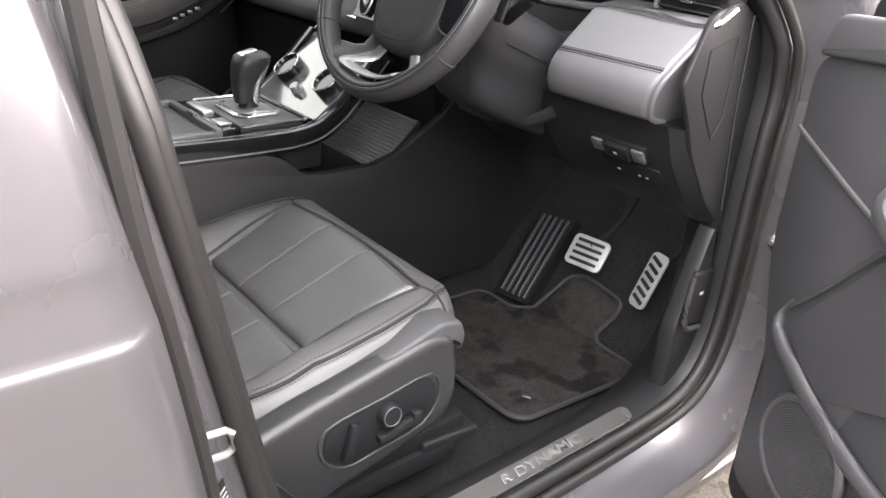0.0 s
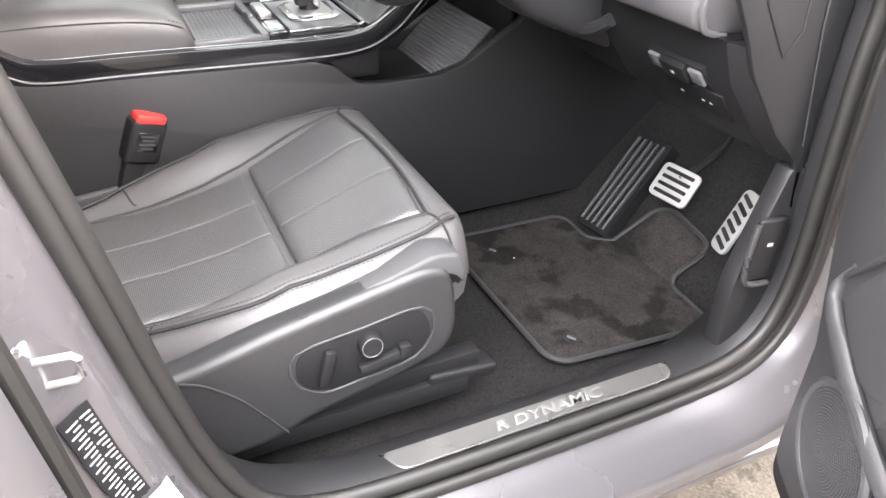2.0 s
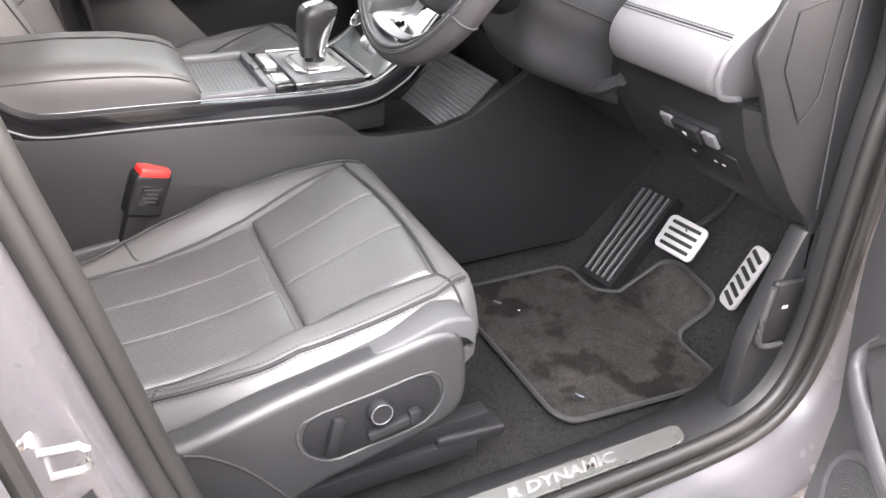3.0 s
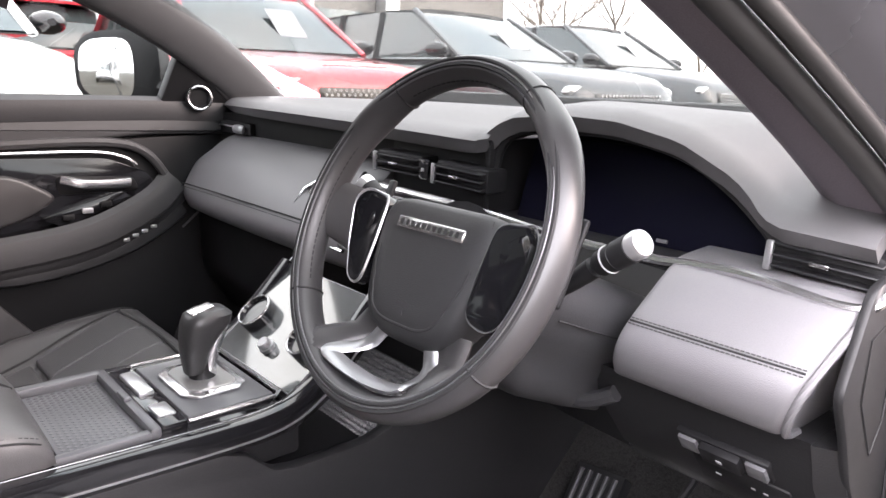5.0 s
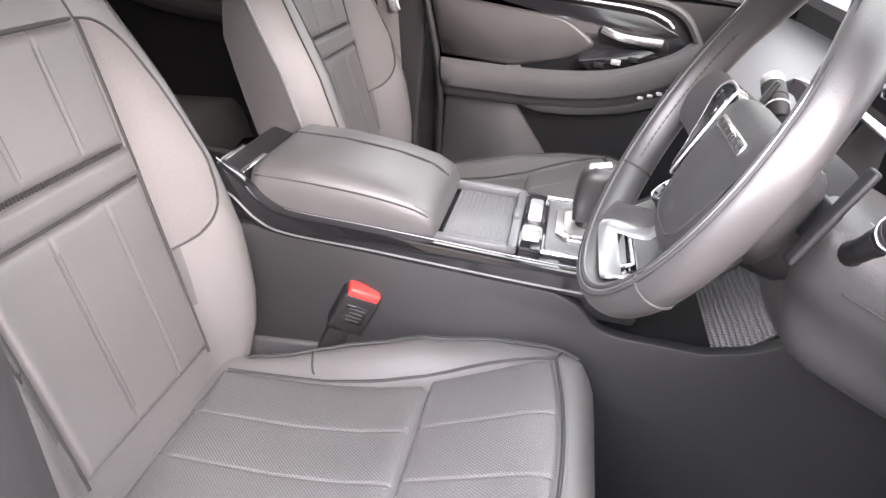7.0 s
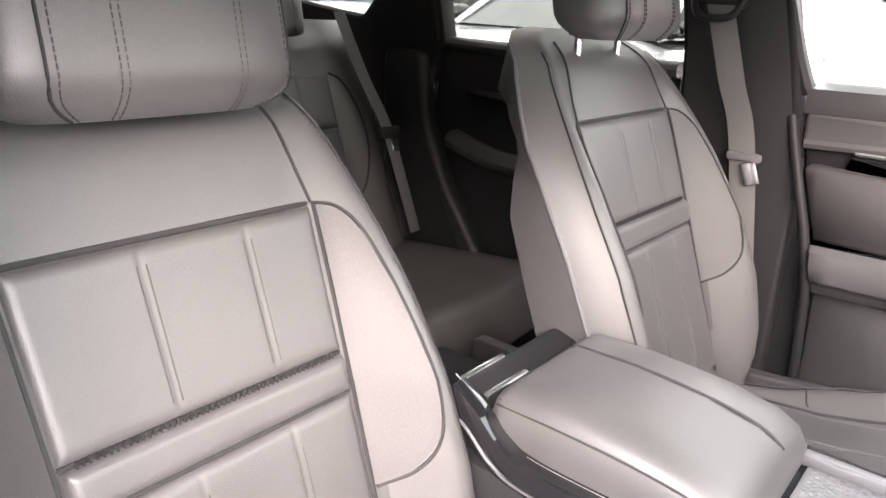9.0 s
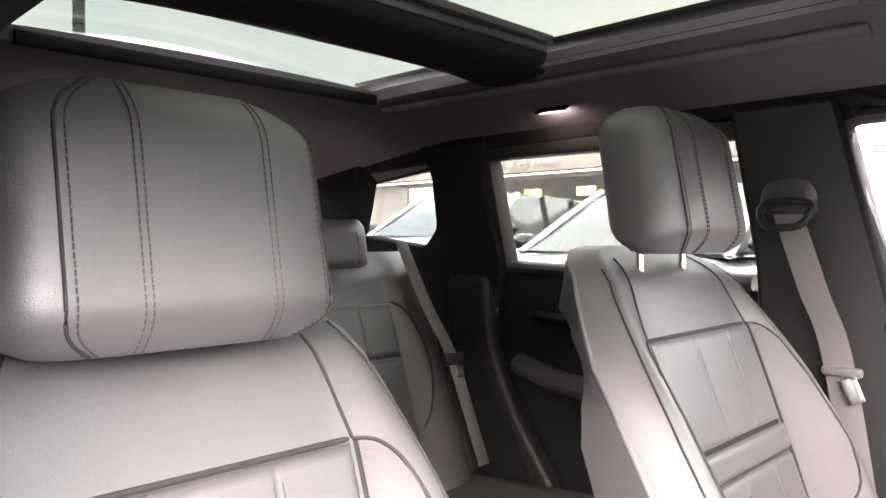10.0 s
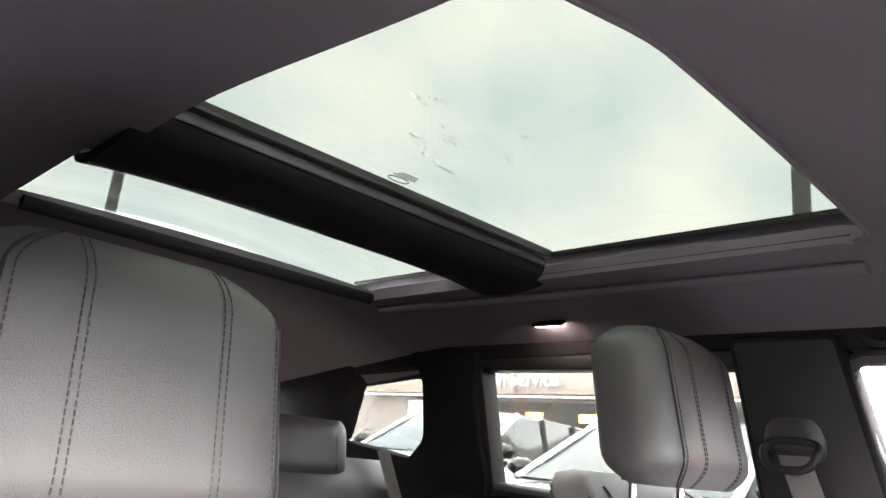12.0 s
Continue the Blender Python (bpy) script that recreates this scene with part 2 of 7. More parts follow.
def loft(rings, caps=True, closed=True, loop=False):
    bm = bmesh.new()
    rows = [[bm.verts.new(p) for p in ring] for ring in rings]
    k = len(rows[0])
    pairs = list(zip(rows, rows[1:])) + ([(rows[-1], rows[0])] if loop else [])
    for a, b in pairs:
        for i in range(k if closed else k - 1):
            j = (i + 1) % k
            bm.faces.new((a[i], a[j], b[j], b[i]))
    if caps and closed and not loop:
        bm.faces.new(rows[0][::-1])
        bm.faces.new(rows[-1])
    return bm


def spline(pts, k=6, closed=False):
    """A smooth curve through points (Catmull-Rom)."""
    p = [Vector(q) for q in pts]
    n = len(p)
    out = []
    for i in range(n if closed else n - 1):
        a, b, c, d = (p[(i + j) % n] if closed else p[min(max(i + j, 0), n - 1)] for j in (-1, 0, 1, 2))
        for s in range(k):
            t = s / k
            out.append(0.5 * (2 * b + (c - a) * t + (2 * a - 5 * b + 4 * c - d) * t * t + (3 * b - a - 3 * c + d) * t ** 3))
    if not closed:
        out.append(p[-1])
    return out


def frames_of(p, closed, up):
    for i, q in enumerate(p):
        a = p[i - 1] if (i or closed) else p[0]
        b = p[(i + 1) % len(p)] if (i + 1 < len(p) or closed) else p[-1]
        t = (b - a).normalized()
        side = t.cross(Vector(up))
        if side.length < 1e-4:
            side = t.cross(Vector((0.3, 0.9, 0.1)))
        side.normalize()
        yield q, side, side.cross(t).normalized()


def tube(pts, r, n=8, closed=False, up=(0, 0, 1), flat=None, k=0):
    """A bar of round section along points; flat: its half-height, for an oval one."""
    p = spline(pts, k, closed) if k else [Vector(q) for q in pts]
    rings = []
    for i, (q, side, top) in enumerate(frames_of(p, closed, up)):
        rr = r[min(i * len(r) // len(p), len(r) - 1)] if isinstance(r, (list, tuple)) else r
        h = rr if flat is None else flat
        rings.append([q + side * rr * math.cos(2 * math.pi * j / n) + top * h * math.sin(2 * math.pi * j / n) for j in range(n)])
    return loft(rings, caps=True, closed=True, loop=closed)


def stitches(pts, gap=0.006, length=0.0042, r=0.0007, k=8, up=(0, 0, 1)):
    """A row of short threads along a curve."""
    p = spline(pts, k)
    bm = bmesh.new()
    run, on = 0.0, 0.0
    acc = [0.0]
    for a, b in zip(p, p[1:]):
        acc.append(acc[-1] + (b - a).length)

    def at(d):
        for i in range(len(p) - 1):
            if acc[i + 1] >= d:
                return p[i].lerp(p[i + 1], (d - acc[i]) / max(acc[i + 1] - acc[i], 1e-9))
        return p[-1]

    d = 0.0
    while d + length < acc[-1]:
        a, b = at(d), at(d + length)
        t = (b - a).normalized()
        s = t.cross(Vector(up)).normalized() * r
        u = s.cross(t).normalized() * r
        v = [bm.verts.new(q) for q in (a - s, a + u, a + s, a - u, b - s, b + u, b + s, b - u)]
        for i in range(4):
            j = (i + 1) % 4
            bm.faces.new((v[i], v[j], v[4 + j], v[4 + i]))
        bm.faces.new(v[3::-1])
        bm.faces.new(v[4:])
        d += gap
    return bm


def prism(poly, axis, a, b, r=0.0, seg=2):
    """A flat outline given thickness along an axis; the outline is in the other two axes, in order."""
    bm = bmesh.new()
    put3 = {"x": lambda p, q: (q, p[0], p[1]), "y": lambda p, q: (p[0], q, p[1]), "z": lambda p, q: (p[0], p[1], q)}[axis]
    lo, hi = [bm.verts.new(put3(p, a)) for p in poly], [bm.verts.new(put3(p, b)) for p in poly]
    bm.faces.new(lo[::-1])
    bm.faces.new(hi)
    for i in range(len(poly)):
        j = (i + 1) % len(poly)
        bm.faces.new((lo[i], lo[j], hi[j], hi[i]))
    bmesh.ops.recalc_face_normals(bm, faces=bm.faces)
    if r:
        sharp = [e for e in bm.edges if len(e.link_faces) == 2 and e.calc_face_angle(0) > radians(25)]
        bmesh.ops.bevel(bm, geom=sharp, offset=r, segments=seg, profile=0.5, affect="EDGES")
    return bm


def lathe(profile, c, d, n=28):
    """A turned shape: (radius, height) pairs about an axis d through c."""
    d = Vector(d).normalized()
    s = d.cross(Vector((0.21, 0.37, 0.9))).normalized()
    u = d.cross(s)
    c = Vector(c)
    return loft([[c + d * h + (s * math.cos(2 * math.pi * i / n) + u * math.sin(2 * math.pi * i / n)) * max(r, 1e-4) for i in range(n)] for r, h in profile])


def lerp_table(table, x):
    for (a, p), (b, q) in zip(table, table[1:]):
        if x <= b:
            t = min(max((x - a) / (b - a), 0), 1)
            return p + (q - p) * t
    return table[-1][1]


def ease(x):
    x = min(max(x, 0.0), 1.0)
    return x * x * (3 - 2 * x)


def sheet(fn, us, vs, thick):
    """A curved board: fn(u, v) is its face, and it is thick towards the back."""
    pts = [[Vector(fn(u, v)) for v in vs] for u in us]
    n, m = len(us), len(vs)
    back = []
    for i in range(n):
        row = []
        for j in range(m):
            du = pts[min(i + 1, n - 1)][j] - pts[max(i - 1, 0)][j]
            dv = pts[i][min(j + 1, m - 1)] - pts[i][max(j - 1, 0)]
            row.append(pts[i][j] - du.cross(dv).normalized() * thick)
        back.append(row)
    bm = bmesh.new()
    f, g = [[bm.verts.new(p) for p in r] for r in pts], [[bm.verts.new(p) for p in r] for r in back]
    for i in range(n - 1):
        for j in range(m - 1):
            bm.faces.new((f[i][j], f[i + 1][j], f[i + 1][j + 1], f[i][j + 1]))
            bm.faces.new((g[i][j], g[i][j + 1], g[i + 1][j + 1], g[i + 1][j]))
    for i in range(n - 1):
        bm.faces.new((f[i][0], g[i][0], g[i + 1][0], f[i + 1][0]))
        bm.faces.new((f[i][-1], f[i + 1][-1], g[i + 1][-1], g[i][-1]))
    for j in range(m - 1):
        bm.faces.new((f[0][j], f[0][j + 1], g[0][j + 1], g[0][j]))
        bm.faces.new((f[-1][j], g[-1][j], g[-1][j + 1], f[-1][j + 1]))
    return bm


def steps(a, b, n):
    return [a + (b - a) * i / n for i in range(n + 1)]


def pad(fn, length_s, length_t, puff=0.008, edge=0.014, grooves_s=(), grooves_t=(), n=14, thick=0.012, groove=(0.0045, 0.0016)):
    """An upholstered panel on the surface fn(s, t), s and t from 0 to 1: its edges roll down into the seams, and grooves run along and across it."""
    def samples(length, cuts):
        e, w = edge / length, groove[0] / length
        vals = steps(0, 1, n) + [e * q for q in (0.12, 0.35, 0.65, 1)] + [1 - e * q for q in (0.12, 0.35, 0.65, 1)]
        for c in cuts:
            vals += [c + w * q for q in (-1.2, -0.8, -0.45, -0.2, 0, 0.2, 0.45, 0.8, 1.2)]
        vals = sorted(v for v in vals if 0 <= v <= 1)
        return [v for i, v in enumerate(vals) if i == 0 or v - vals[i - 1] > 1e-4]

    def face(s, t):
        h = 1e-3
        p = Vector(fn(s, t))
        a = Vector(fn(min(s + h, 1), t)) - Vector(fn(max(s - h, 0), t))
        b = Vector(fn(s, min(t + h, 1))) - Vector(fn(s, max(t - h, 0)))
        nor = a.cross(b).normalized()
        d = min(s * length_s, (1 - s) * length_s, t * length_t, (1 - t) * length_t) / edge
        rise = puff if d >= 1 else puff * math.sqrt(max(1 - (1 - d) ** 2, 0))
        for cuts, q, length in ((grooves_s, s, length_s), (grooves_t, t, length_t)):
            for c in cuts:
                x = abs(q - c) * length / groove[0]
                if x < 1:
                    rise -= groove[1] * (1 - x * x) ** 2
        return p + nor * rise

    return sheet(face, samples(length_s, grooves_s), samples(length_t, grooves_t), thick)


def oval(c, rx, ry, u, v, n=28, power=2.0):
    """Points of a rounded ring about c, in the directions u and v."""
    c, u, v = Vector(c), Vector(u), Vector(v)
    out = []
    for i in range(n):
        a = 2 * math.pi * i / n
        ca, sa = math.cos(a), math.sin(a)
        out.append(c + u * rx * math.copysign(abs(ca) ** (2 / power), ca) + v * ry * math.copysign(abs(sa) ** (2 / power), sa))
    return out


def rounded(poly, r, k=4):
    """An outline with its corners rounded."""
    out = []
    n = len(poly)
    for i in range(n):
        a, b, c = Vector(poly[i - 1]), Vector(poly[i]), Vector(poly[(i + 1) % n])
        p = b + (a - b).normalized() * min(r, 0.45 * (a - b).length)
        q = b + (c - b).normalized() * min(r, 0.45 * (c - b).length)
        for s in range(k + 1):
            t = s / k
            out.append(tuple(p * (1 - t) ** 2 + b * 2 * t * (1 - t) + q * t * t))
    return out


# ---- the ground and the car's shell ----
X0, XP = 0.385, -0.37        # centre lines of the two front seats
ASPHALT = material("worn_tarmac", (0.050, 0.043, 0.034), 0.9, grain=1.9, grain_scale=160, patch=1.5, patch_scale=13.0, bump=1.0, spec=0.2, stain=0.45, stain_scale=26)


def ground_z(x, y):
    """Level round the car, and rising a little under the row of parked cars ahead."""
    return 0.25 * ease((-1.6 - x) / 2.0) * ease((y + 1.2) / 1.4)


GX_LINES = [-150, -60, -30, -20] + steps(-14, 3, 34) + [5, 8, 14, 30, 60, 150]
GY_LINES = [-150, -60, -30, -16, -8, -4] + steps(-2, 12, 28) + [16, 24, 40, 80, 150]
gb = bmesh.new()
grid = [[gb.verts.new((x, y, ground_z(x, y))) for y in GY_LINES] for x in GX_LINES]
for a, b in zip(grid, grid[1:]):
    for k in range(len(GY_LINES) - 1):
        gb.faces.new((a[k], b[k], b[k + 1], a[k + 1]))
structure("ground", gb, ASPHALT, "worn tarmac car park with loose grit", "ground")
grit_rng = random.Random(5)
gv, gf = [], []
for i in range(2600):
    gx, gy, gr = grit_rng.uniform(0.80, 1.75), grit_rng.uniform(0.2, 1.5), grit_rng.choice((0.002, 0.003, 0.003, 0.005, 0.007))
    n0, turn = len(gv), grit_rng.uniform(0, 3)
    gv += [(gx + gr * 1.3 * math.cos(turn + a), gy + gr * math.sin(turn + a), -0.0005) for a in (0, 1.4, 3.1, 4.6)] + [(gx + gr * 0.3, gy, gr * 0.8)]
    gf += [(n0 + a, n0 + (a + 1) % 4, n0 + 4) for a in range(4)]
gm = bpy.data.meshes.new("grit")
gm.from_pydata(gv, [], gf)
gm.materials.append(material("pale_grit", (0.15, 0.13, 0.10), 0.9, grain=0.8, grain_scale=90, patch=0.9, patch_scale=40, spec=0.2))
tagged(new("grit", gm), "loose pale grit and dead stalks on the tarmac", "grit", "", "stuff")
# Added out of view: keeps low skylight off the paint and seat sides.
structure("wall_east", rbox((7.5, 0, 1.6), (0.3, 34, 3.2), 0.02), material("plain_grey_render", (0.20, 0.18, 0.17), 0.85, grain=0.3, grain_scale=30, patch=0.3, patch_scale=0.5, bump=0.3), "plain grey unseen wall added to block low sky light", "wall")


def side_x(z):
    """How far the car's sides stand out at a height: upright below the waist, leaning in above."""
    return 0.700 - max(0.0, z - 1.17) * 0.36


def side_piece(poly, inner, outer, side, r=0.004, seg=2):
    """A piece of the car's side: an outline in (y, z), from the distance inner to outer outboard of the trim line."""
    bm = prism(poly, "x", inner, outer, r, seg)
    for v in bm.verts:
        v.co.x = side * (side_x(v.co.z) + v.co.x)
    return bm


# the driver's door opening, as (y, z)
APERTURE = [(-0.030, 1.12), (-0.012, 1.02), (0.014, 0.885), (0.044, 0.72), (0.074, 0.60), (0.115, 0.527), (0.18, 0.494), (0.30, 0.483), (0.50, 0.480), (0.68, 0.483),
            (0.775, 0.497), (0.825, 0.54), (0.845, 0.63), (0.842, 0.76), (0.838, 0.90), (0.838, 1.00), (0.80, 1.09), (0.717, 1.170), (0.605, 1.246), (0.48, 1.318),
            (0.33, 1.392), (0.16, 1.445), (0.02, 1.462), (-0.075, 1.435), (-0.090, 1.33), (-0.060, 1.22)]
APATH = [(p.x, p.y) for p in spline([(a, b, 0) for a, b in APERTURE], 4, True)]
AMID = Vector((0.4, 0.95))


def aperture_sweep(section):
    """A strip that runs round the door opening; section: (distance out of the car, distance away from the opening)."""
    rings = []
    n = len(APATH)
    for i in range(n):
        a, b = Vector(APATH[i - 1]), Vector(APATH[(i + 1) % n])
        t = (b - a).normalized()
        out = Vector((t.y, -t.x))
        p = Vector(APATH[i])
        if out.dot(p - AMID) < 0:
            out = -out
        lean = -max(0.0, p.y - 1.05) * 0.36
        rings.append([(x + lean, p.x + out.x * d, p.y + out.y * d) for x, d in section])
    return loft(rings, closed=True, loop=True)


structure("door_seal", join(
    aperture_sweep([(0.785 + 0.011 * math.cos(a), 0.003 + 0.013 * math.sin(a)) for a in steps(0, 5.6, 8)]),
    aperture_sweep([(0.803 + 0.008 * math.cos(a), 0.012 + 0.009 * math.sin(a)) for a in steps(0, 5.6, 8)])),
    RUBBER, "black rubber weather seal round the open driver's doorway", "door seal", 60)
structure("doorway_trim", aperture_sweep([(0.640, 0.090), (0.700, 0.022), (0.722, 0.010), (0.762, 0.006), (0.776, 0.012), (0.776, 0.03), (0.70, 0.045), (0.66, 0.1)]),
          [LOWERPL, HEADLINER], "charcoal plastic trim lining the driver's doorway", "trim", 50)
for v in bpy.data.objects["doorway_trim"].data.vertices:
    # above the waist the trim draws back outwards, most where it meets the roof lining
    if v.co.x + max(0.0, v.co.z - 1.05) * 0.36 < 0.69:
        rise = ease((v.co.z - 1.06) / 0.08)
        v.co.x += (0.046 + 0.026 * (1 - ease((v.co.z - 1.18) / 0.10))) * rise + 0.026 * ease((v.co.z - 1.42) / 0.08)
        back = (AMID - Vector((v.co.y, v.co.z))).normalized() * 0.030 * rise * (1 - ease((v.co.z - 1.40) / 0.08))
        v.co.y += back.x
        v.co.z += back.y
for pol in bpy.data.objects["doorway_trim"].data.polygons:
    pol.material_index = 1 if pol.center.z > 1.12 else 0
body = thing("car_body", (0.85, 0.4, 0.3), "metallic grey painted car body round the doorway", "car body", kind="structure")
part("door_frame", aperture_sweep([(0.795, 0.014), (0.806, 0.022), (0.820, 0.030), (0.834, 0.040), (0.846, 0.054), (0.860, 0.066), (0.868, 0.080), (0.868, 0.098), (0.85, 0.105), (0.80, 0.05)]), PAINT, body, "metallic grey paint", 60)
part("sill_skirt", prism(rounded([(0.79, 0.372), (0.862, 0.372), (0.858, 0.345), (0.80, 0.285), (0.72, 0.26), (0.72, 0.36)], 0.012), "y", -0.35, 1.05, 0), PAINT, body, "", 60)
# rear door of the driver's side, closed
rear_door = thing("rear_door", (0.9, -0.6, 0.3), "closed metallic grey rear door with a sharp crease", "car door", kind="structure")


def door_skin(u, v):
    z = 0.30 + 0.85 * v
    y = lerp_table([(0.30, 0.04), (0.60, -0.018), (0.86, -0.046), (0.94, -0.056), (1.02, -0.068), (1.15, -0.080)], z) - 0.95 * u
    crease = lerp_table([(0.30, 0.006), (0.70, 0.008), (0.958, 0.0065), (0.963, 0.0060), (0.967, 0.0035), (1.000, -0.001), (1.010, 0.0), (1.15, 0.0)], z)
    x = 0.918 + crease - 0.30 * max(0, (z - 1.0)) ** 1.2 - 0.10 * max(0, 0.55 - z)
    x -= 0.028 * max(0, 1 - u / 0.03) ** 2
    return (x, y, z)


part("skin", sheet(door_skin, [0, 0.004, 0.01, 0.02, 0.03, 0.05] + steps(0.1, 1, 8), sorted(steps(0, 1, 30) + [(z - 0.30) / 0.85 for z in (0.950, 0.954, 0.958, 0.961, 0.963, 0.965, 0.967, 0.972, 0.980, 0.990, 1.000, 1.005, 1.010, 1.016)]), -0.02), PAINT, rear_door)
part("window", sheet(lambda u, v: (0.90 - 0.16 * v, -0.17 - 0.85 * u, 1.16 + 0.36 * v), steps(0, 1, 4), steps(0, 1, 4), 0.004), GLOSS, rear_door, "black glazed rear window")
part("waist_strip", rbox((0.908, -0.60, 1.155), (0.02, 0.95, 0.012), 0.004), DARKPL, rear_door, "black rubber waist strip")
# Dark tube added to draw the shaded gap between door and pillar.
part("edge_seal", tube([(0.886, y0 + 0.004, z0) for z0, y0 in ((0.30, 0.04), (0.60, -0.018), (0.86, -0.046), (0.94, -0.056), (1.02, -0.068), (1.15, -0.080))], 0.008, 8, k=5), RUBBER, rear_door, "black strip standing in for the dark shut gap")
striker = thing("door_striker", (0.842, -0.04, 0.80), "pale metal latch loop bolted to the door pillar", "door latch")
part("plate", rbox((0.846, -0.044, 0.817), (0.008, 0.022, 0.058), 0.004, 2, (0, 10, 20)), WHITEMETAL, striker)
part("loop", tube([(0.846, -0.040, 0.8245), (0.853, -0.008, 0.8275), (0.854, -0.004, 0.824), (0.854, -0.005, 0.809), (0.853, -0.009, 0.8055), (0.846, -0.040, 0.801)], 0.0031, 8), WHITEMETAL, striker)
for z in (0.796, 0.840):
    part("bolt", lathe([(0.0065, 0), (0.0065, 0.004), (0.004, 0.006), (0.001, 0.006)], (0.850, -0.044, z), (1, 0.3, 0), 12), STEEL, striker)


def on_frame(d, z, up=0.0):
    """A place on the painted door frame behind the driver, d away from the opening."""
    y = lerp_table([(0.60, 0.074), (0.72, 0.044), (0.885, 0.014)], z) - d
    x = lerp_table([(0.014, 0.795), (0.022, 0.806), (0.030, 0.820), (0.040, 0.834), (0.054, 0.846), (0.066, 0.860), (0.080, 0.868)], d)
    return (x + 0.70 * up, y + 0.70 * up, z)


def decal(d0, d1, z0, z1, up, n=4):
    return sheet(lambda u, v: on_frame(d0 + (d1 - d0) * u, z0 + (z1 - z0) * v, up), steps(0, 1, n), steps(0, 1, n), -0.0006)


sticker = thing("tyre_sticker", on_frame(0.05, 0.68), "black and white tyre pressure sticker on the door pillar", "sticker")
part("backing", decal(0.046, 0.067, 0.662, 0.775, 0.004), DARKPL, sticker)
for i in range(20):
    part("bar", decal(0.048, 0.0555 - 0.002 * (i % 3), 0.766 - 0.0050 * i, 0.7674 - 0.0050 * i, 0.0052, 2), MARK, sticker)
    part("bar", decal(0.0570, 0.065 - 0.003 * (i % 2), 0.766 - 0.0050 * i, 0.7674 - 0.0050 * i, 0.0052, 2), MARK, sticker)
part("white_label", decal(0.034, 0.058, 0.612, 0.655, 0.004), WHITE, sticker, "white paper label")
# sill plate
plate = thing("sill_plate", (0.742, 0.48, 0.475), "bright metal tread plate lettered on the sill trim", "sill plate")
part("tread", prism(rounded([(0.732, 0.258), (0.766, 0.276), (0.768, 0.672), (0.760, 0.690), (0.736, 0.694)], 0.014, 6), "z", 0.4745, 0.4785, 0.001, 1), TREAD, plate)
part("surround", tube([(0.730, 0.257, 0.4755), (0.769, 0.290, 0.4755), (0.771, 0.674, 0.4755), (0.762, 0.693, 0.4755), (0.733, 0.698, 0.4755)], 0.0018, 6, True), DARKPL, plate)
letters = bpy.data.curves.new("lettering", "FONT")
letters.body, letters.size, letters.extrude, letters.align_x, letters.align_y, letters.shear = "R DYNAMIC", 0.0225, 0.0003, "CENTER", "CENTER", 0.25
letters.offset = 0.0004
letters.materials.append(WHITEMETAL)
lt = new("lettering", letters)
lt.parent, lt.matrix_parent_inverse = plate, world_of(plate).inverted()
lt.matrix_basis = pose(0.7505, 0.492, 0.4788, 0, 0, 90)
lt.scale = (1.35, 1.05, 1)

# floor, bulkhead and side walls
def carpet(u, v):
    x = -0.74 + 1.45 * u
    y = -1.0 + 2.35 * v
    z = 0.375
    if y > 0.93:
        z += (y - 0.93) * 0.95 - 0.02 * math.exp(-((y - 0.93) / 0.06) ** 2) * 0
    z += 0.085 * ease((x - 0.655) / 0.05)
    z += 0.03 * ease((0.24 - abs(x)) / 0.1)
    if y < -0.25:
        z += 0.03 * ease((-0.25 - y) / 0.1)
    return (x, y, z + 0.0015 * math.sin(37 * x) * math.sin(29 * y))


structure("floor", sheet(carpet, steps(0, 1, 70), steps(0, 1, 90), 0.02), CARPET, "charcoal carpet over the car floor", "carpet")
structure("wall_front", rbox((0, 1.33, 0.75), (1.60, 0.05, 0.95), 0.01), DARKPL, "dark bulkhead behind the dashboard", "bulkhead")
structure("wall_rear", rbox((0, -1.80, 0.85), (1.40, 0.05, 0.90), 0.02), SHADECLOTH, "dark tailgate lining", "tailgate")
structure("wall_floor_left", rbox((-0.79, -0.2, 0.60), (0.05, 3.0, 0.55), 0.02), DARKPL, "dark lower side of the cabin", "side wall")
structure("wall_floor_right", rbox((0.735, -0.95, 0.75), (0.05, 1.65, 0.85), 0.02), DARKPL, "dark lower side of the cabin behind the driver", "side wall")
structure("wall_front_right", rbox((0.762, 1.17, 0.75), (0.03, 0.42, 0.78), 0.006), DARKPL, "dark front side of the cabin behind the door hinge", "side wall")
structure("pillar_right", join(side_piece(rounded([(-0.03, 0.50), (-0.04, 1.0), (-0.10, 1.30), (-0.13, 1.47), (-0.30, 1.47), (-0.26, 1.0), (-0.25, 0.50)], 0.02), -0.02, 0.05, 1)),
          PLASTIC, "charcoal trim on the pillar behind the driver", "pillar")

# roof lining round the two panes
GX = 0.346                    # half width of the roof glass
GF, GB, RF, RB = 0.022, -0.50, -0.645, -0.945


def lining_z(x, y):
    out = max(0.0, abs(x) - GX)
    z = 1.578 - (0.50 * out ** 1.5 if x < 0 else 6.0 * min(out, 0.093) ** 2.6 + 0.35 * max(0.0, out - 0.093) + 2.0 * max(0.0, out - 0.13) ** 2 * (1 - ease(y / 0.15)))
    z -= 0.28 * max(0.0, y) + 0.10 * max(0.0, y) ** 2
    z -= 0.10 * max(0.0, -0.93 - y)
    return z - 0.015 * (x / 0.5) ** 2


def lining(x0, x1, y0, y1, nx, ny):
    return sheet(lambda u, v: (x0 + (x1 - x0) * u, y0 + (y1 - y0) * v, lining_z(x0 + (x1 - x0) * u, y0 + (y1 - y0) * v)), steps(0, 1, nx), steps(0, 1, ny), -0.025)


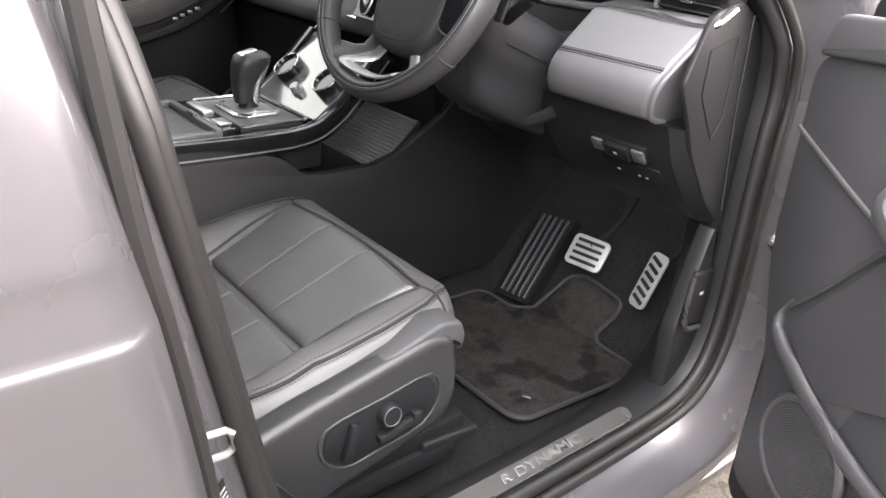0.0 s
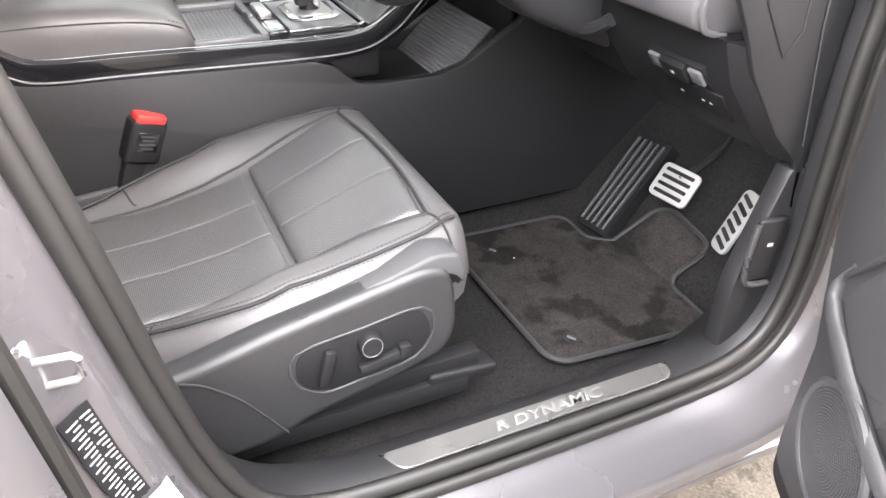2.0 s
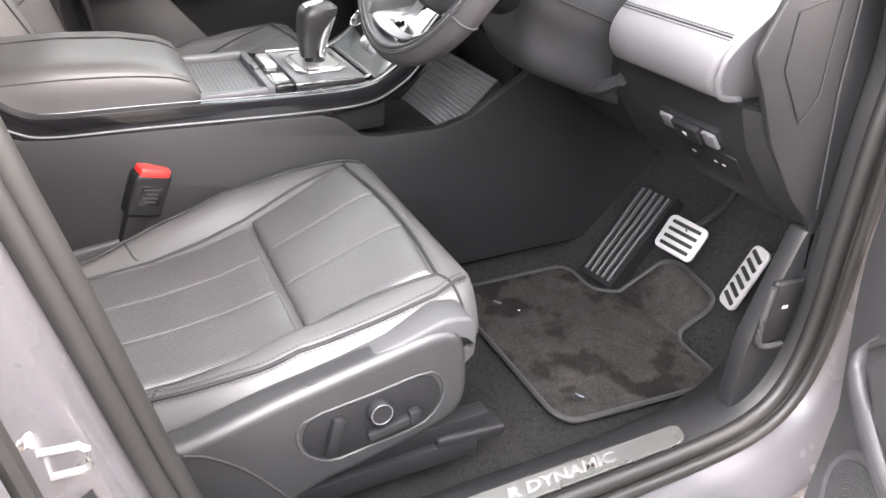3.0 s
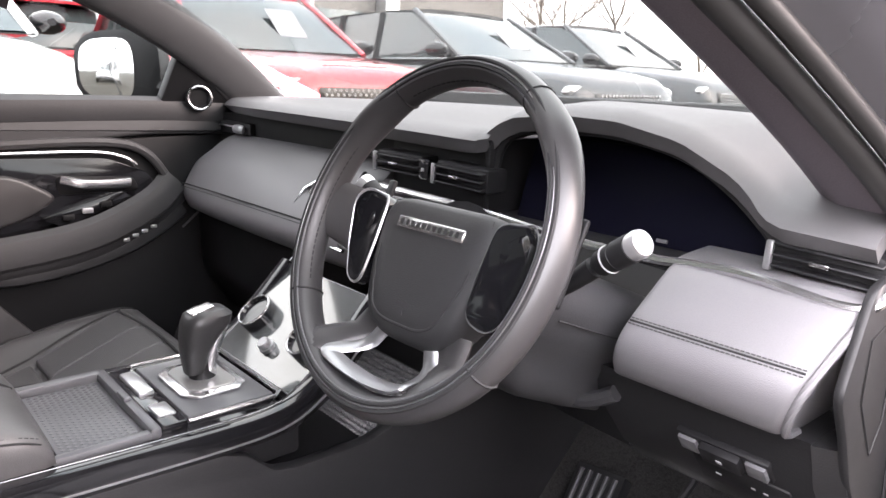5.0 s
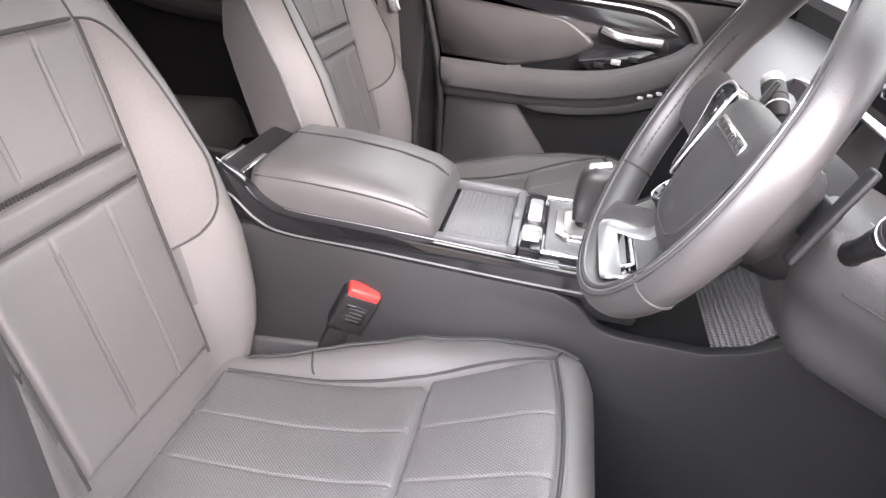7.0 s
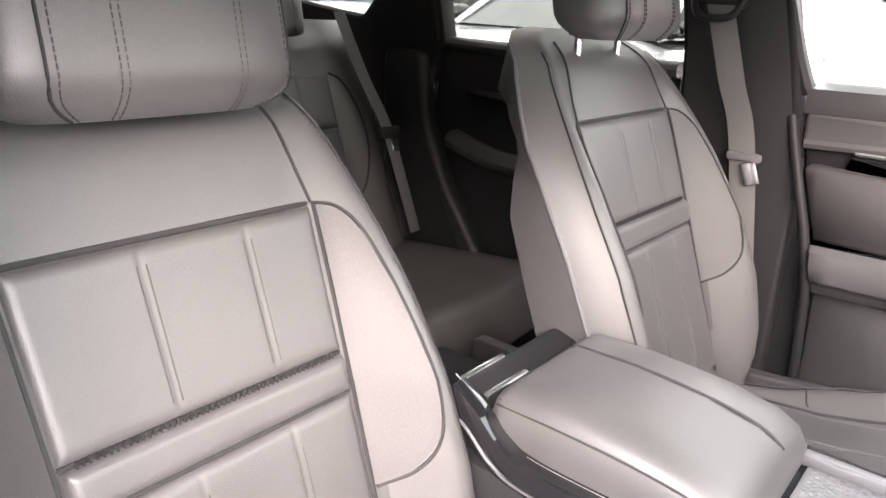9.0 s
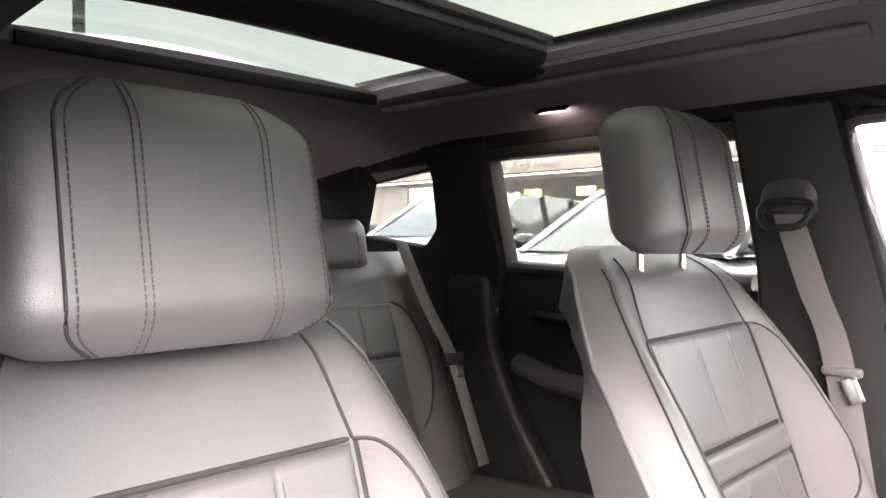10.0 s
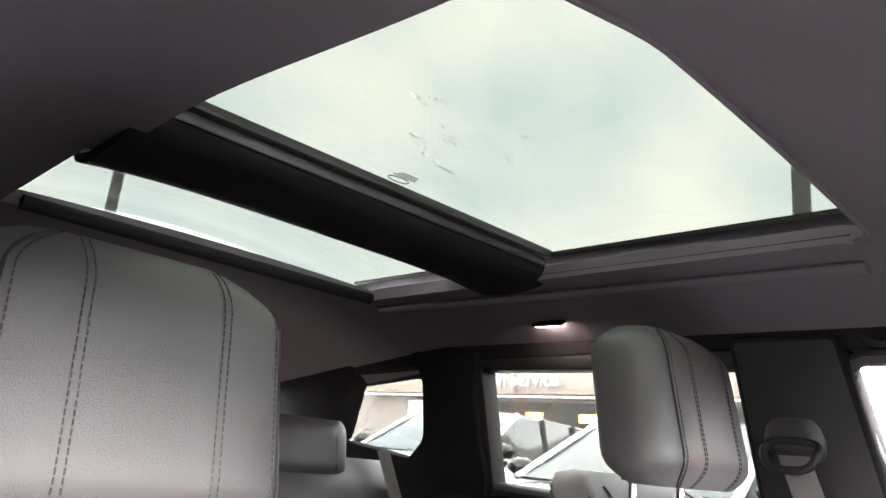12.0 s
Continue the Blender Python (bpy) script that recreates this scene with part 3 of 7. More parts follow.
def header(u, v):
    """The front of the lining: straight-edged in the middle, and rounded into the corners of the glass."""
    x = -0.66 + 1.32 * u
    lip = GF + 0.012 - 0.030 * ease((abs(x) - 0.27) / 0.08) ** 2 - 0.030 * ease((x - 0.18) / 0.13)
    y = lip + (0.335 - lip) * v
    return (x, y, lining_z(x, y))


def near_edge(y):
    """The glass opening draws in towards its front corner above the driver."""
    return GX - 0.034 * ease((y + 0.40) / 0.42)


near_lining = sheet(lambda u, v: (lambda x, y: (x, y, lining_z(x, y)))(near_edge(-0.60 + 0.65 * v) + (0.66 - near_edge(-0.60 + 0.65 * v)) * u, -0.60 + 0.65 * v), steps(0, 1, 10), steps(0, 1, 26), -0.025)
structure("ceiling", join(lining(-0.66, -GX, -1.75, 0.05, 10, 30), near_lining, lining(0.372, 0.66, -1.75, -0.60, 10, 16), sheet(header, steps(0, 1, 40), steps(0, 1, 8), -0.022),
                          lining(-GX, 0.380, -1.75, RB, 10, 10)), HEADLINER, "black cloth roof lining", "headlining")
roof = thing("glass_roof", (0, -0.45, 1.63), "two-pane panoramic glass roof with a black frame", "sunroof", kind="structure")
part("front_pane", sheet(lambda u, v: (-0.47 + 0.94 * u, 0.06 - 0.60 * v, 1.632 - 0.035 * (2 * u - 1) ** 2 - 0.02 * max(0, 0.1 - v) * 10 * 0.1), steps(0, 1, 12), steps(0, 1, 6), 0.004), ROOFPANE, roof, "green tinted glass with rain drops")
part("rear_pane", sheet(lambda u, v: (-0.47 + 0.94 * u, -0.60 - 0.50 * v, 1.632 - 0.035 * (2 * u - 1) ** 2), steps(0, 1, 12), steps(0, 1, 4), 0.004), ROOFPANE, roof, "green tinted glass")


def beam(u, v):
    a = math.pi * v
    y = 0.5 * (GB + RF) + 0.5 * (GB - RF + 0.02) * math.cos(a)
    return (-GX - 0.02 + (2 * GX + 0.04) * u, y, 1.606 - 0.026 * math.sin(a) ** 0.6 - 0.012 * (2 * u - 1) ** 4)


part("cross_beam", sheet(beam, steps(0, 1, 24), steps(0, 1, 14), -0.012), SHADECLOTH, roof, "black cloth covered cross beam")
part("beam_seal", join(rbox((0, GB + 0.016, 1.602), (2 * GX, 0.020, 0.020), 0.004), rbox((0, GB + 0.031, 1.613), (2 * GX, 0.020, 0.014), 0.004)), RUBBER, roof, "black rubber seal")
for sx in (-1, 1):
    part("side_frame", join(rbox((sx * 0.400, -0.45, 1.612), (0.120, 1.10, 0.010), 0.003), tube([(sx * (GX + 0.007), 0.0, 1.580), (sx * (GX + 0.007), -0.60, 1.580)], 0.006, 10)), DARKPL, roof, "black plastic guide rail")
part("side_roll", tube([(-0.392, -0.95, lining_z(-0.392, -0.95) - 0.002), (-0.405, -0.5, lining_z(-0.405, -0.5) - 0.003), (-0.415, 0.0, lining_z(-0.415, 0) - 0.002)], 0.016, 10, flat=0.010, k=4), HEADLINER, roof, "cloth covered roll beside the glass")
part("rear_frame", tube([(-GX, RB + 0.005, 1.574), (GX, RB + 0.005, 1.574)], 0.012, 10), SHADECLOTH, roof)
part("front_edge", tube([header(q, 0) for q in steps(0.245, 0.755, 30)], 0.004, 8), HEADLINER, roof)
part("outer_skin", join(rbox((0, 0.22, 1.615), (1.05, 0.34, 0.014), 0.004), rbox((0, -1.42, 1.60), (1.05, 0.60, 0.014), 0.004), rbox((0.52, -0.45, 1.585), (0.10, 1.6, 0.014), 0.004), rbox((-0.52, -0.45, 1.585), (0.10, 1.6, 0.014), 0.004)), PAINT, roof, "grey painted roof panel")
for dx, dy in ((0.149, -0.277), (0.135, -0.262), (0.082, -0.305), (0.079, -0.352), (0.062, -0.318), (0.044, -0.328), (0.023, -0.289), (0.029, -0.383), (0.010, -0.240), (-0.008, -0.394), (0.049, -0.366), (-0.03, -0.30)):
    bm = bmesh.new()
    bmesh.ops.create_icosphere(bm, subdivisions=2, radius=1, matrix=pose(dx, dy, 1.635, 0, 0, random.uniform(-25, 25)) @ Matrix.Diagonal((random.uniform(0.008, 0.022), random.uniform(0.0012, 0.0028), 0.0012, 1)))
    part("water_drop", bm, DROP, roof, "clear rain drop")
part("glass_stamp", join(tube(oval((0.008, -0.466, 1.6285), 0.018, 0.008, (1, 0, 0), (0, 1, 0)), 0.0008, 4, True), *[rbox((0.008, -0.453 + 0.006 * i, 1.6285), (0.040 - 0.006 * i, 0.002, 0.0006), 0) for i in range(3)]), SEAM, roof, "small black glass maker's stamp")
lamp = thing("roof_lamp", (-0.52, -0.56, 1.52), "lit map lamp in the dark roof lining", "ceiling lamp")
LROT = (0, 33, 0)
part("frame", rbox((-0.500, -0.575, lining_z(-0.5, -0.575) - 0.001), (0.034, 0.075, 0.006), 0.003, 2, LROT), DARKPL, lamp)
part("lens", rbox((-0.500, -0.575, lining_z(-0.5, -0.575) - 0.004), (0.022, 0.056, 0.004), 0.002, 2, LROT), LAMP, lamp, "glowing warm lens")
grab = thing("grab_handle", (-0.56, 0.02, 1.50), "black grab handle folded against the roof lining", "grab handle")
part("bar", tube([(-0.575, -0.05, 1.500), (-0.575, -0.035, 1.487), (-0.578, 0.02, 1.482), (-0.580, 0.095, 1.473), (-0.578, 0.110, 1.482)], 0.009, 8, k=4), DARKPL, grab)

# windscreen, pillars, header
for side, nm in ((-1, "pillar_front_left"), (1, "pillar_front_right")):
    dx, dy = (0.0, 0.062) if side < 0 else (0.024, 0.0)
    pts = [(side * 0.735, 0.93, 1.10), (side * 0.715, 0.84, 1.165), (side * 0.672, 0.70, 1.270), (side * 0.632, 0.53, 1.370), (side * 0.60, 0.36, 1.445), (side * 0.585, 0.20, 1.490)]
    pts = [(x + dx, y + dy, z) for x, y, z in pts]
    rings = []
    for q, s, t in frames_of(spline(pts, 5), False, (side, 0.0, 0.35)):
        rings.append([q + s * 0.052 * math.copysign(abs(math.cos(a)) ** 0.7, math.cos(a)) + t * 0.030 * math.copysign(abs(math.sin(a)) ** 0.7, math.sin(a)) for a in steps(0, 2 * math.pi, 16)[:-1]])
    # The left pillar takes the soft dash material, darker than the right one's cloth.
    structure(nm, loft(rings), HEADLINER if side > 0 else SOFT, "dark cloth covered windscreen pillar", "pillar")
screen = structure("windscreen", sheet(lambda u, v: ((2 * u - 1) * (0.735 - 0.13 * v), 1.27 - 0.98 * v - 0.12 * (2 * u - 1) ** 2 * (1 - 0.3 * v), 1.165 + 0.395 * v - 0.02 * v * v), steps(0, 1, 14), steps(0, 1, 10), 0.004),
                   PANE, "clear raked windscreen", "windscreen")
screen.visible_shadow = False
for o in roof.children:
    if "drop" in o.name:
        o.visible_shadow = False
structure("screen_surround", tube([(-0.60, 0.30, 1.545), (-0.3, 0.33, 1.565), (0, 0.335, 1.568), (0.3, 0.33, 1.565), (0.60, 0.30, 1.545)], 0.014, 8, k=4), DARKPL, "black band along the windscreen top", "trim")

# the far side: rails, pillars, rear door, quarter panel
structure("rail_left", side_piece(rounded([(0.36, 1.425), (0.20, 1.475), (-0.2, 1.485), (-0.9, 1.475), (-1.45, 1.44), (-1.45, 1.56), (0.30, 1.56)], 0.01), -0.012, 0.05, -1), SHADECLOTH, "dark cloth over the roof rail", "roof rail")
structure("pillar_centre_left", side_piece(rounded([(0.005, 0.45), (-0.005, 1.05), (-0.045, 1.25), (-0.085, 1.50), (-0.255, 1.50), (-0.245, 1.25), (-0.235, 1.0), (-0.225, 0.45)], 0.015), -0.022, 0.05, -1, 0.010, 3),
          [LOWERPL, SHADECLOTH], "charcoal trim on the centre pillar", "pillar")
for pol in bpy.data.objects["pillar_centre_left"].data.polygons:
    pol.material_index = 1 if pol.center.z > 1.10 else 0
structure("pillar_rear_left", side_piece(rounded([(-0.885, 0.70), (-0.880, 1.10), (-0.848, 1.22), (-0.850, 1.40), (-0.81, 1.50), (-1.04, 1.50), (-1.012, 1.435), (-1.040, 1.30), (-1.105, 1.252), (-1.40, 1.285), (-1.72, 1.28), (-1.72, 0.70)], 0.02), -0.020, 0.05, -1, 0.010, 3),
          SHADECLOTH, "dark trim round the quarter window", "pillar")
structure("pillar_back_left", side_piece(rounded([(-1.40, 1.28), (-1.275, 1.455), (-1.25, 1.52), (-1.75, 1.52), (-1.75, 1.28)], 0.012), -0.020, 0.05, -1, 0.008, 2), SHADECLOTH, "dark trim on the tail pillar", "pillar")
q = structure("window_quarter", side_piece([(-1.03, 1.24), (-1.03, 1.48), (-1.30, 1.47), (-1.42, 1.24)], 0.045, 0.049, -1, 0), DARKPANE, "rear quarter window", "window")
q = structure("window_rear_left", side_piece([(-0.24, 1.17), (-0.24, 1.50), (-0.83, 1.50), (-0.87, 1.17)], 0.045, 0.049, -1, 0), DARKPANE, "closed rear door window", "window")
rd = thing("rear_door_panel", (-0.72, -0.55, 0.5), "dark plastic lining of the closed rear door", "door panel", kind="structure")
part("card", side_piece(rounded([(-0.245, 0.45), (-0.255, 1.19), (-0.86, 1.20), (-0.89, 1.0), (-0.80, 0.75), (-0.62, 0.45)], 0.02), 0.0, 0.05, -1, 0.008), DARKPL, rd)
part("waist_roll", tube([(-0.700, -0.26, 1.195), (-0.702, -0.55, 1.200), (-0.702, -0.85, 1.206)], 0.022, 10, flat=0.016), PLASTIC, rd)
part("armrest", join(tube([(-0.675, -0.28, 0.935), (-0.655, -0.45, 0.945), (-0.655, -0.65, 0.955), (-0.68, -0.80, 0.98)], 0.030, 10, flat=0.026, k=4)), PLASTIC, rd)
part("handle", join(tube([(-0.690, -0.50, 1.090), (-0.678, -0.58, 1.092), (-0.680, -0.70, 1.096), (-0.692, -0.76, 1.098)], 0.016, 10, flat=0.010, k=4)), DARKPL, rd, "black pull handle")
part("window_frame", join(side_piece(rounded([(-0.842, 1.19), (-0.822, 1.46), (-0.855, 1.46), (-0.90, 1.19)], 0.006), -0.008, 0.04, -1), side_piece([(-0.24, 1.452), (-0.24, 1.48), (-0.83, 1.485), (-0.82, 1.455)], -0.010, 0.04, -1)), RUBBER, rd)
part("kick_seal", tube([(-0.685, -0.865, 1.20), (-0.680, -0.885, 1.05), (-0.675, -0.84, 0.90), (-0.670, -0.76, 0.72), (-0.67, -0.66, 0.55)], 0.007, 8, k=5), DARKPL, rd)
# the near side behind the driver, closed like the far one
structure("pillar_rear_right", side_piece(rounded([(-0.885, 0.70), (-0.880, 1.10), (-0.848, 1.22), (-0.81, 1.52), (-1.04, 1.52), (-1.040, 1.30), (-1.105, 1.252), (-1.72, 1.28), (-1.72, 0.70)], 0.02), -0.020, 0.05, 1), SHADECLOTH, "dark trim behind the near rear door", "pillar")
structure("pillar_back_right", side_piece(rounded([(-1.40, 1.28), (-1.275, 1.455), (-1.25, 1.52), (-1.75, 1.52), (-1.75, 1.28)], 0.012), -0.020, 0.05, 1), SHADECLOTH, "dark trim on the near tail pillar", "pillar")
structure("rail_right", side_piece(rounded([(-0.20, 1.47), (-0.9, 1.475), (-1.45, 1.44), (-1.45, 1.56), (-0.20, 1.56)], 0.01), -0.006, 0.05, 1), SHADECLOTH, "dark cloth over the near roof rail", "roof rail")
structure("window_quarter_right", side_piece([(-1.03, 1.24), (-1.03, 1.48), (-1.30, 1.47), (-1.42, 1.24)], 0.045, 0.049, 1, 0), TAILPANE, "near rear quarter window", "window")
structure("window_rear_right", side_piece([(-0.24, 1.17), (-0.24, 1.50), (-0.83, 1.50), (-0.87, 1.17)], 0.045, 0.049, 1, 0), TAILPANE, "closed near rear door window", "window")
tail = structure("window_tail", rbox((0, -1.80, 1.42), (1.1, 0.006, 0.25), 0), TAILPANE, "tailgate window", "window")


# ---- front doors ----
def build_door(side, name, label):
    """A front door in its closed place; its lining faces the cabin."""
    d = thing(name, (side * 0.86, 0.93, 0.5), label, "car door", "front doors")

    def piece(nm, poly, inner, outer, mat, lab="", r=0.005, rd_=0.012, seg=2):
        return part(nm, side_piece(rounded(poly, rd_), inner, outer, side, r, seg), mat, d, lab)

    def line(nm, pts, r, mat, lab="", flat=None, k=5):
        return part(nm, tube([(side * (side_x(z) + o), y, z) for o, y, z in pts], r, 8, up=(side, 0, 0), flat=flat, k=k), mat, d, lab)

    piece("skin", [(-0.02, 0.34), (-0.04, 1.16), (0.86, 1.14), (0.93, 1.0), (0.93, 0.36)], 0.17, 0.20, PAINT, "metallic grey outer skin", 0.01, 0.05)
    piece("core", [(-0.01, 0.37), (-0.02, 1.17), (0.88, 1.15), (0.905, 1.0), (0.90, 0.40)], 0.012, 0.165, DARKPL, "", 0.01, 0.03)
    # The far lining is darker: shade under its armrest is put into the colour.
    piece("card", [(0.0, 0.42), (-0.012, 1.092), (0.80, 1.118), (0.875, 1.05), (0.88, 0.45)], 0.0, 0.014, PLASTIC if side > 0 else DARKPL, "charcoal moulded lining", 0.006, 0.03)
    piece("upper_panel", [(-0.014, 1.088), (-0.016, 1.150), (0.82, 1.158), (0.84, 1.112), (0.60, 1.118), (0.30, 1.098)], -0.012, 0.012, SOFT, "soft grained upper panel", 0.008, 0.01, 3)
    line("waist_roll", [(0.0, -0.02, 1.166), (0.0, 0.3, 1.170), (0.0, 0.60, 1.170), (0.0, 0.83, 1.160)], 0.030, PLASTIC, "", 0.018)
    line("waist_seal", [(0.042, -0.02, 1.186), (0.042, 0.4, 1.190), (0.042, 0.86, 1.180)], 0.012, RUBBER)
    piece("insert_surround", [(0.06, 1.082), (0.30, 1.078), (0.50, 1.070), (0.585, 1.036), (0.600, 1.005), (0.50, 0.945), (0.40, 0.915), (0.20, 0.902), (0.02, 0.905), (0.02, 0.915), (0.20, 0.925), (0.36, 0.985), (0.33, 1.035), (0.08, 1.062)],
          -0.010, 0.006, GLOSS, "gloss black inlay", 0.003, 0.02)
    piece("insert_pad", [(-0.006, 1.060), (0.32, 1.044), (0.405, 0.992), (0.33, 0.950), (0.21, 0.918), (-0.004, 0.922)], -0.018, 0.004, WHEELHIDE, "padded leather inlay", 0.008, 0.03, 3)
    line("chrome_strip", [(-0.012, 0.075, 1.087), (-0.013, 0.30, 1.087), (-0.013, 0.47, 1.084), (-0.013, 0.535, 1.070), (-0.013, 0.560, 1.052)], 0.0042, CHROME, "thin chrome strip")
    line("upper_ridge", [(-0.006, -0.01, 1.092), (-0.010, 0.30, 1.104), (-0.012, 0.50, 1.104), (-0.014, 0.58, 1.080), (-0.018, 0.625, 1.020)], 0.010, SOFT)
    line("armrest", [(-0.012, 0.640, 1.012), (-0.030, 0.580, 0.965), (-0.042, 0.45, 0.913), (-0.046, 0.30, 0.892), (-0.044, 0.15, 0.886), (-0.040, 0.0, 0.884)], 0.036, SOFT, "padded armrest sweeping up to the front", 0.020)
    line("armrest_lower", [(-0.010, 0.65, 0.985), (-0.022, 0.58, 0.935), (-0.032, 0.45, 0.882), (-0.034, 0.30, 0.862), (-0.030, 0.0, 0.856)], 0.026, PLASTIC, "", 0.014)
    line("pocket_rim", [(-0.008, 0.66, 0.945), (-0.022, 0.55, 0.885), (-0.030, 0.42, 0.850), (-0.030, 0.30, 0.838), (-0.016, 0.235, 0.848)], 0.018, PLASTIC, "", 0.012)
    h = piece("handle_cup", [(0.395, 1.036), (0.55, 1.028), (0.565, 0.998), (0.40, 0.996)], -0.013, 0.002, DARKPL, "black handle recess", 0.003, 0.012)
    part("handle", tube([(side * (side_x(1.02) - 0.018), 0.405, 1.030), (side * (side_x(1.02) - 0.030), 0.440, 1.020), (side * (side_x(1.02) - 0.030), 0.49, 1.016), (side * (side_x(1.02) - 0.024), 0.542, 1.016)], 0.010, 8, up=(1, 0, 0), flat=0.0055, k=5), CHROME, h, "chrome release lever")
    line("pull_trim", [(-0.024, 0.20, 0.915), (-0.028, 0.235, 0.920)], 0.006, CHROME, "chrome end of the pull", 0.004, 3)
    sw = piece("switch_block", [(0.36, 0.955), (0.52, 1.000), (0.545, 0.985), (0.40, 0.930)], -0.028, 0.0, GLOSS, "black window switches", 0.003, 0.008)
    for i in range(3):
        part("switch", rbox((side * (side_x(0.97) - 0.033), 0.41 + 0.038 * i, 0.953 + 0.011 * i), (0.006, 0.022, 0.012), 0.002, 2, (0, 0, 0)), SILVER if i == 1 else DARKPL, sw)
    for i in range(4):
        part("key", rbox((side * (side_x(0.9) - 0.040), 0.52 + 0.020 * i, 0.893 + 0.008 * i), (0.005, 0.014, 0.008), 0.002, 2), SILVER, d, "small memory key")
    piece("lower_card", [(0.035, 0.47), (0.028, 0.850), (0.22, 0.846), (0.345, 0.690), (0.40, 0.50), (0.36, 0.46)], -0.010, 0.004, SOFT, "padded lower panel", 0.006, 0.02)
    sp, sy, sz = (side * 0.687, 0.70, 0.60), 0.080, 0.100
    if side > 0:
        sp, sy, sz = (side * 0.687, 0.750, 0.595), 0.074, 0.074
    part("speaker_rim", tube(oval(sp, sy, sz, (0, 1, 0), (0, 0, 1)), 0.006, 8, True, up=(side, 0, 0)), PLASTIC, d)
    part("speaker_net", sheet(lambda u, v: (sp[0] - side * 0.010 * (1 - u * u), sp[1] + (sy - 0.002) * u * math.cos(v), sp[2] + (sz - 0.002) * u * math.sin(v)), steps(0.02, 1, 6), steps(0, 2 * math.pi, 28), -0.004 * side), NET, d, "round perforated speaker grille")
    tops = []
    for ring in range(1, 22):
        k = int(6 + ring * 6)
        for i in range(k):
            a = 2 * math.pi * (i + 0.5 * (ring % 2)) / k
            u = ring / 22
            p = Vector((sp[0] - side * (0.0105 * (1 - u * u) + 0.001), sp[1] + (sy - 0.002) * u * math.cos(a), sp[2] + (sz - 0.002) * u * math.sin(a)))
            for c in ((-1, -1), (1, -1), (1, 1), (-1, 1)):
                tops.append(p + Vector((0, c[0] * 0.0011, c[1] * 0.0011)))
    stud = bpy.data.meshes.new("studs")
    stud.from_pydata(tops + [q - Vector((side * 0.0015, 0, 0)) for q in tops], [], [f for i in range(0, len(tops), 4) for n in (len(tops),) for f in ((i + n, i + n + 1, i + n + 2, i + n + 3), (i, i + 1, i + n + 1, i + n), (i + 1, i + 2, i + n + 2, i + n + 1), (i + 2, i + 3, i + n + 3, i + n + 2), (i + 3, i, i + n, i + n + 3))])
    bm = bmesh.new()
    bm.from_mesh(stud)
    bpy.data.meshes.remove(stud)
    tagged(part("speaker_studs", bm, PLASTIC, d), kind="stuff")
    if side > 0:
        piece("front_card", [(0.80, 0.47), (0.86, 0.60), (0.925, 0.80), (0.935, 1.06), (0.80, 1.075), (0.70, 1.06), (0.70, 0.70), (0.76, 0.58)], -0.002, 0.012, PLASTIC, "", 0.004, 0.04, 2)
        # The pocket is a raised slab; its dark colour stands for the recess's shade.
        piece("pocket", [(0.848, 0.728), (0.800, 0.790), (0.752, 0.848), (0.728, 0.884), (0.60, 0.815), (0.54, 0.76), (0.650, 0.728), (0.752, 0.678), (0.790, 0.682)], -0.006, 0.004, NET, "door pocket with its inner shade in the colour", 0.002, 0.022)
        part("pocket_ridge", tube([(side_x(z) + o, y, z) for o, y, z in ((0.004, 0.852, 0.762), (-0.004, 0.864, 0.730), (-0.008, 0.850, 0.706), (-0.010, 0.800, 0.683), (-0.010, 0.752, 0.664), (-0.010, 0.690, 0.646), (-0.008, 0.618, 0.632), (-0.006, 0.50, 0.622))], [0.004, 0.008, 0.012, 0.013, 0.013, 0.013, 0.012, 0.010], 12, up=(1, 0, 0), flat=0.009, k=5), PLASTIC, d, "moulded ridge round the pocket")
        line("pocket_brow", [(-0.003, 0.862, 0.742), (-0.006, 0.800, 0.806), (-0.008, 0.748, 0.868), (-0.006, 0.722, 0.896)], 0.004, PLASTIC, "", 0.004)
        line("upper_crease", [(-0.002, 0.934, 0.967), (-0.004, 0.840, 0.934), (-0.003, 0.749, 0.902)], 0.0035, SOFT, "", 0.003)
        piece("waist_pad", [(0.925, 1.058), (0.60, 1.080), (0.60, 1.125), (0.905, 1.108)], -0.012, 0.010, SOFT, "soft padded waist", 0.006, 0.012, 3)
        line("grab_handle", [(-0.004, 0.735, 0.960), (-0.030, 0.732, 0.940), (-0.034, 0.700, 0.915), (-0.030, 0.64, 0.885), (-0.010, 0.58, 0.86)], 0.012, PLASTIC, "curved grab handle", 0.010)
    else:
        line("upper_crease", [(0.0, 0.86, 1.04), (-0.001, 0.76, 0.98), (-0.001, 0.66, 0.90)], 0.003, PIPING)
    line("edge_seal", [(0.02, 0.885, 1.10), (0.03, 0.90, 0.9), (0.03, 0.895, 0.6), (0.03, 0.86, 0.42), (0.03, 0.70, 0.385), (0.03, 0.3, 0.375), (0.03, 0.0, 0.38)], 0.012, RUBBER)
    return d


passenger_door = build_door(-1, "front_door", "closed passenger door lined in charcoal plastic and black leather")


def door_end(z):
    """Where the passenger door's trim ends at a height, against its seal."""
    return lerp_table([(0.45, 0.072), (0.70, 0.066), (0.84, 0.056), (0.94, 0.033), (1.07, -0.009), (1.16, -0.036)], z)


for o in [q for p in passenger_door.children for q in (p, *p.children)]:
    if o.type == "MESH" and o.name.split(".")[0] in ("insert_pad", "armrest_lower", "lower_card", "upper_card", "armrest", "card", "waist_roll"):
        for v in o.data.vertices:
            if v.co.z < 1.16:
                v.co.y = max(v.co.y, door_end(v.co.z) + 0.004)
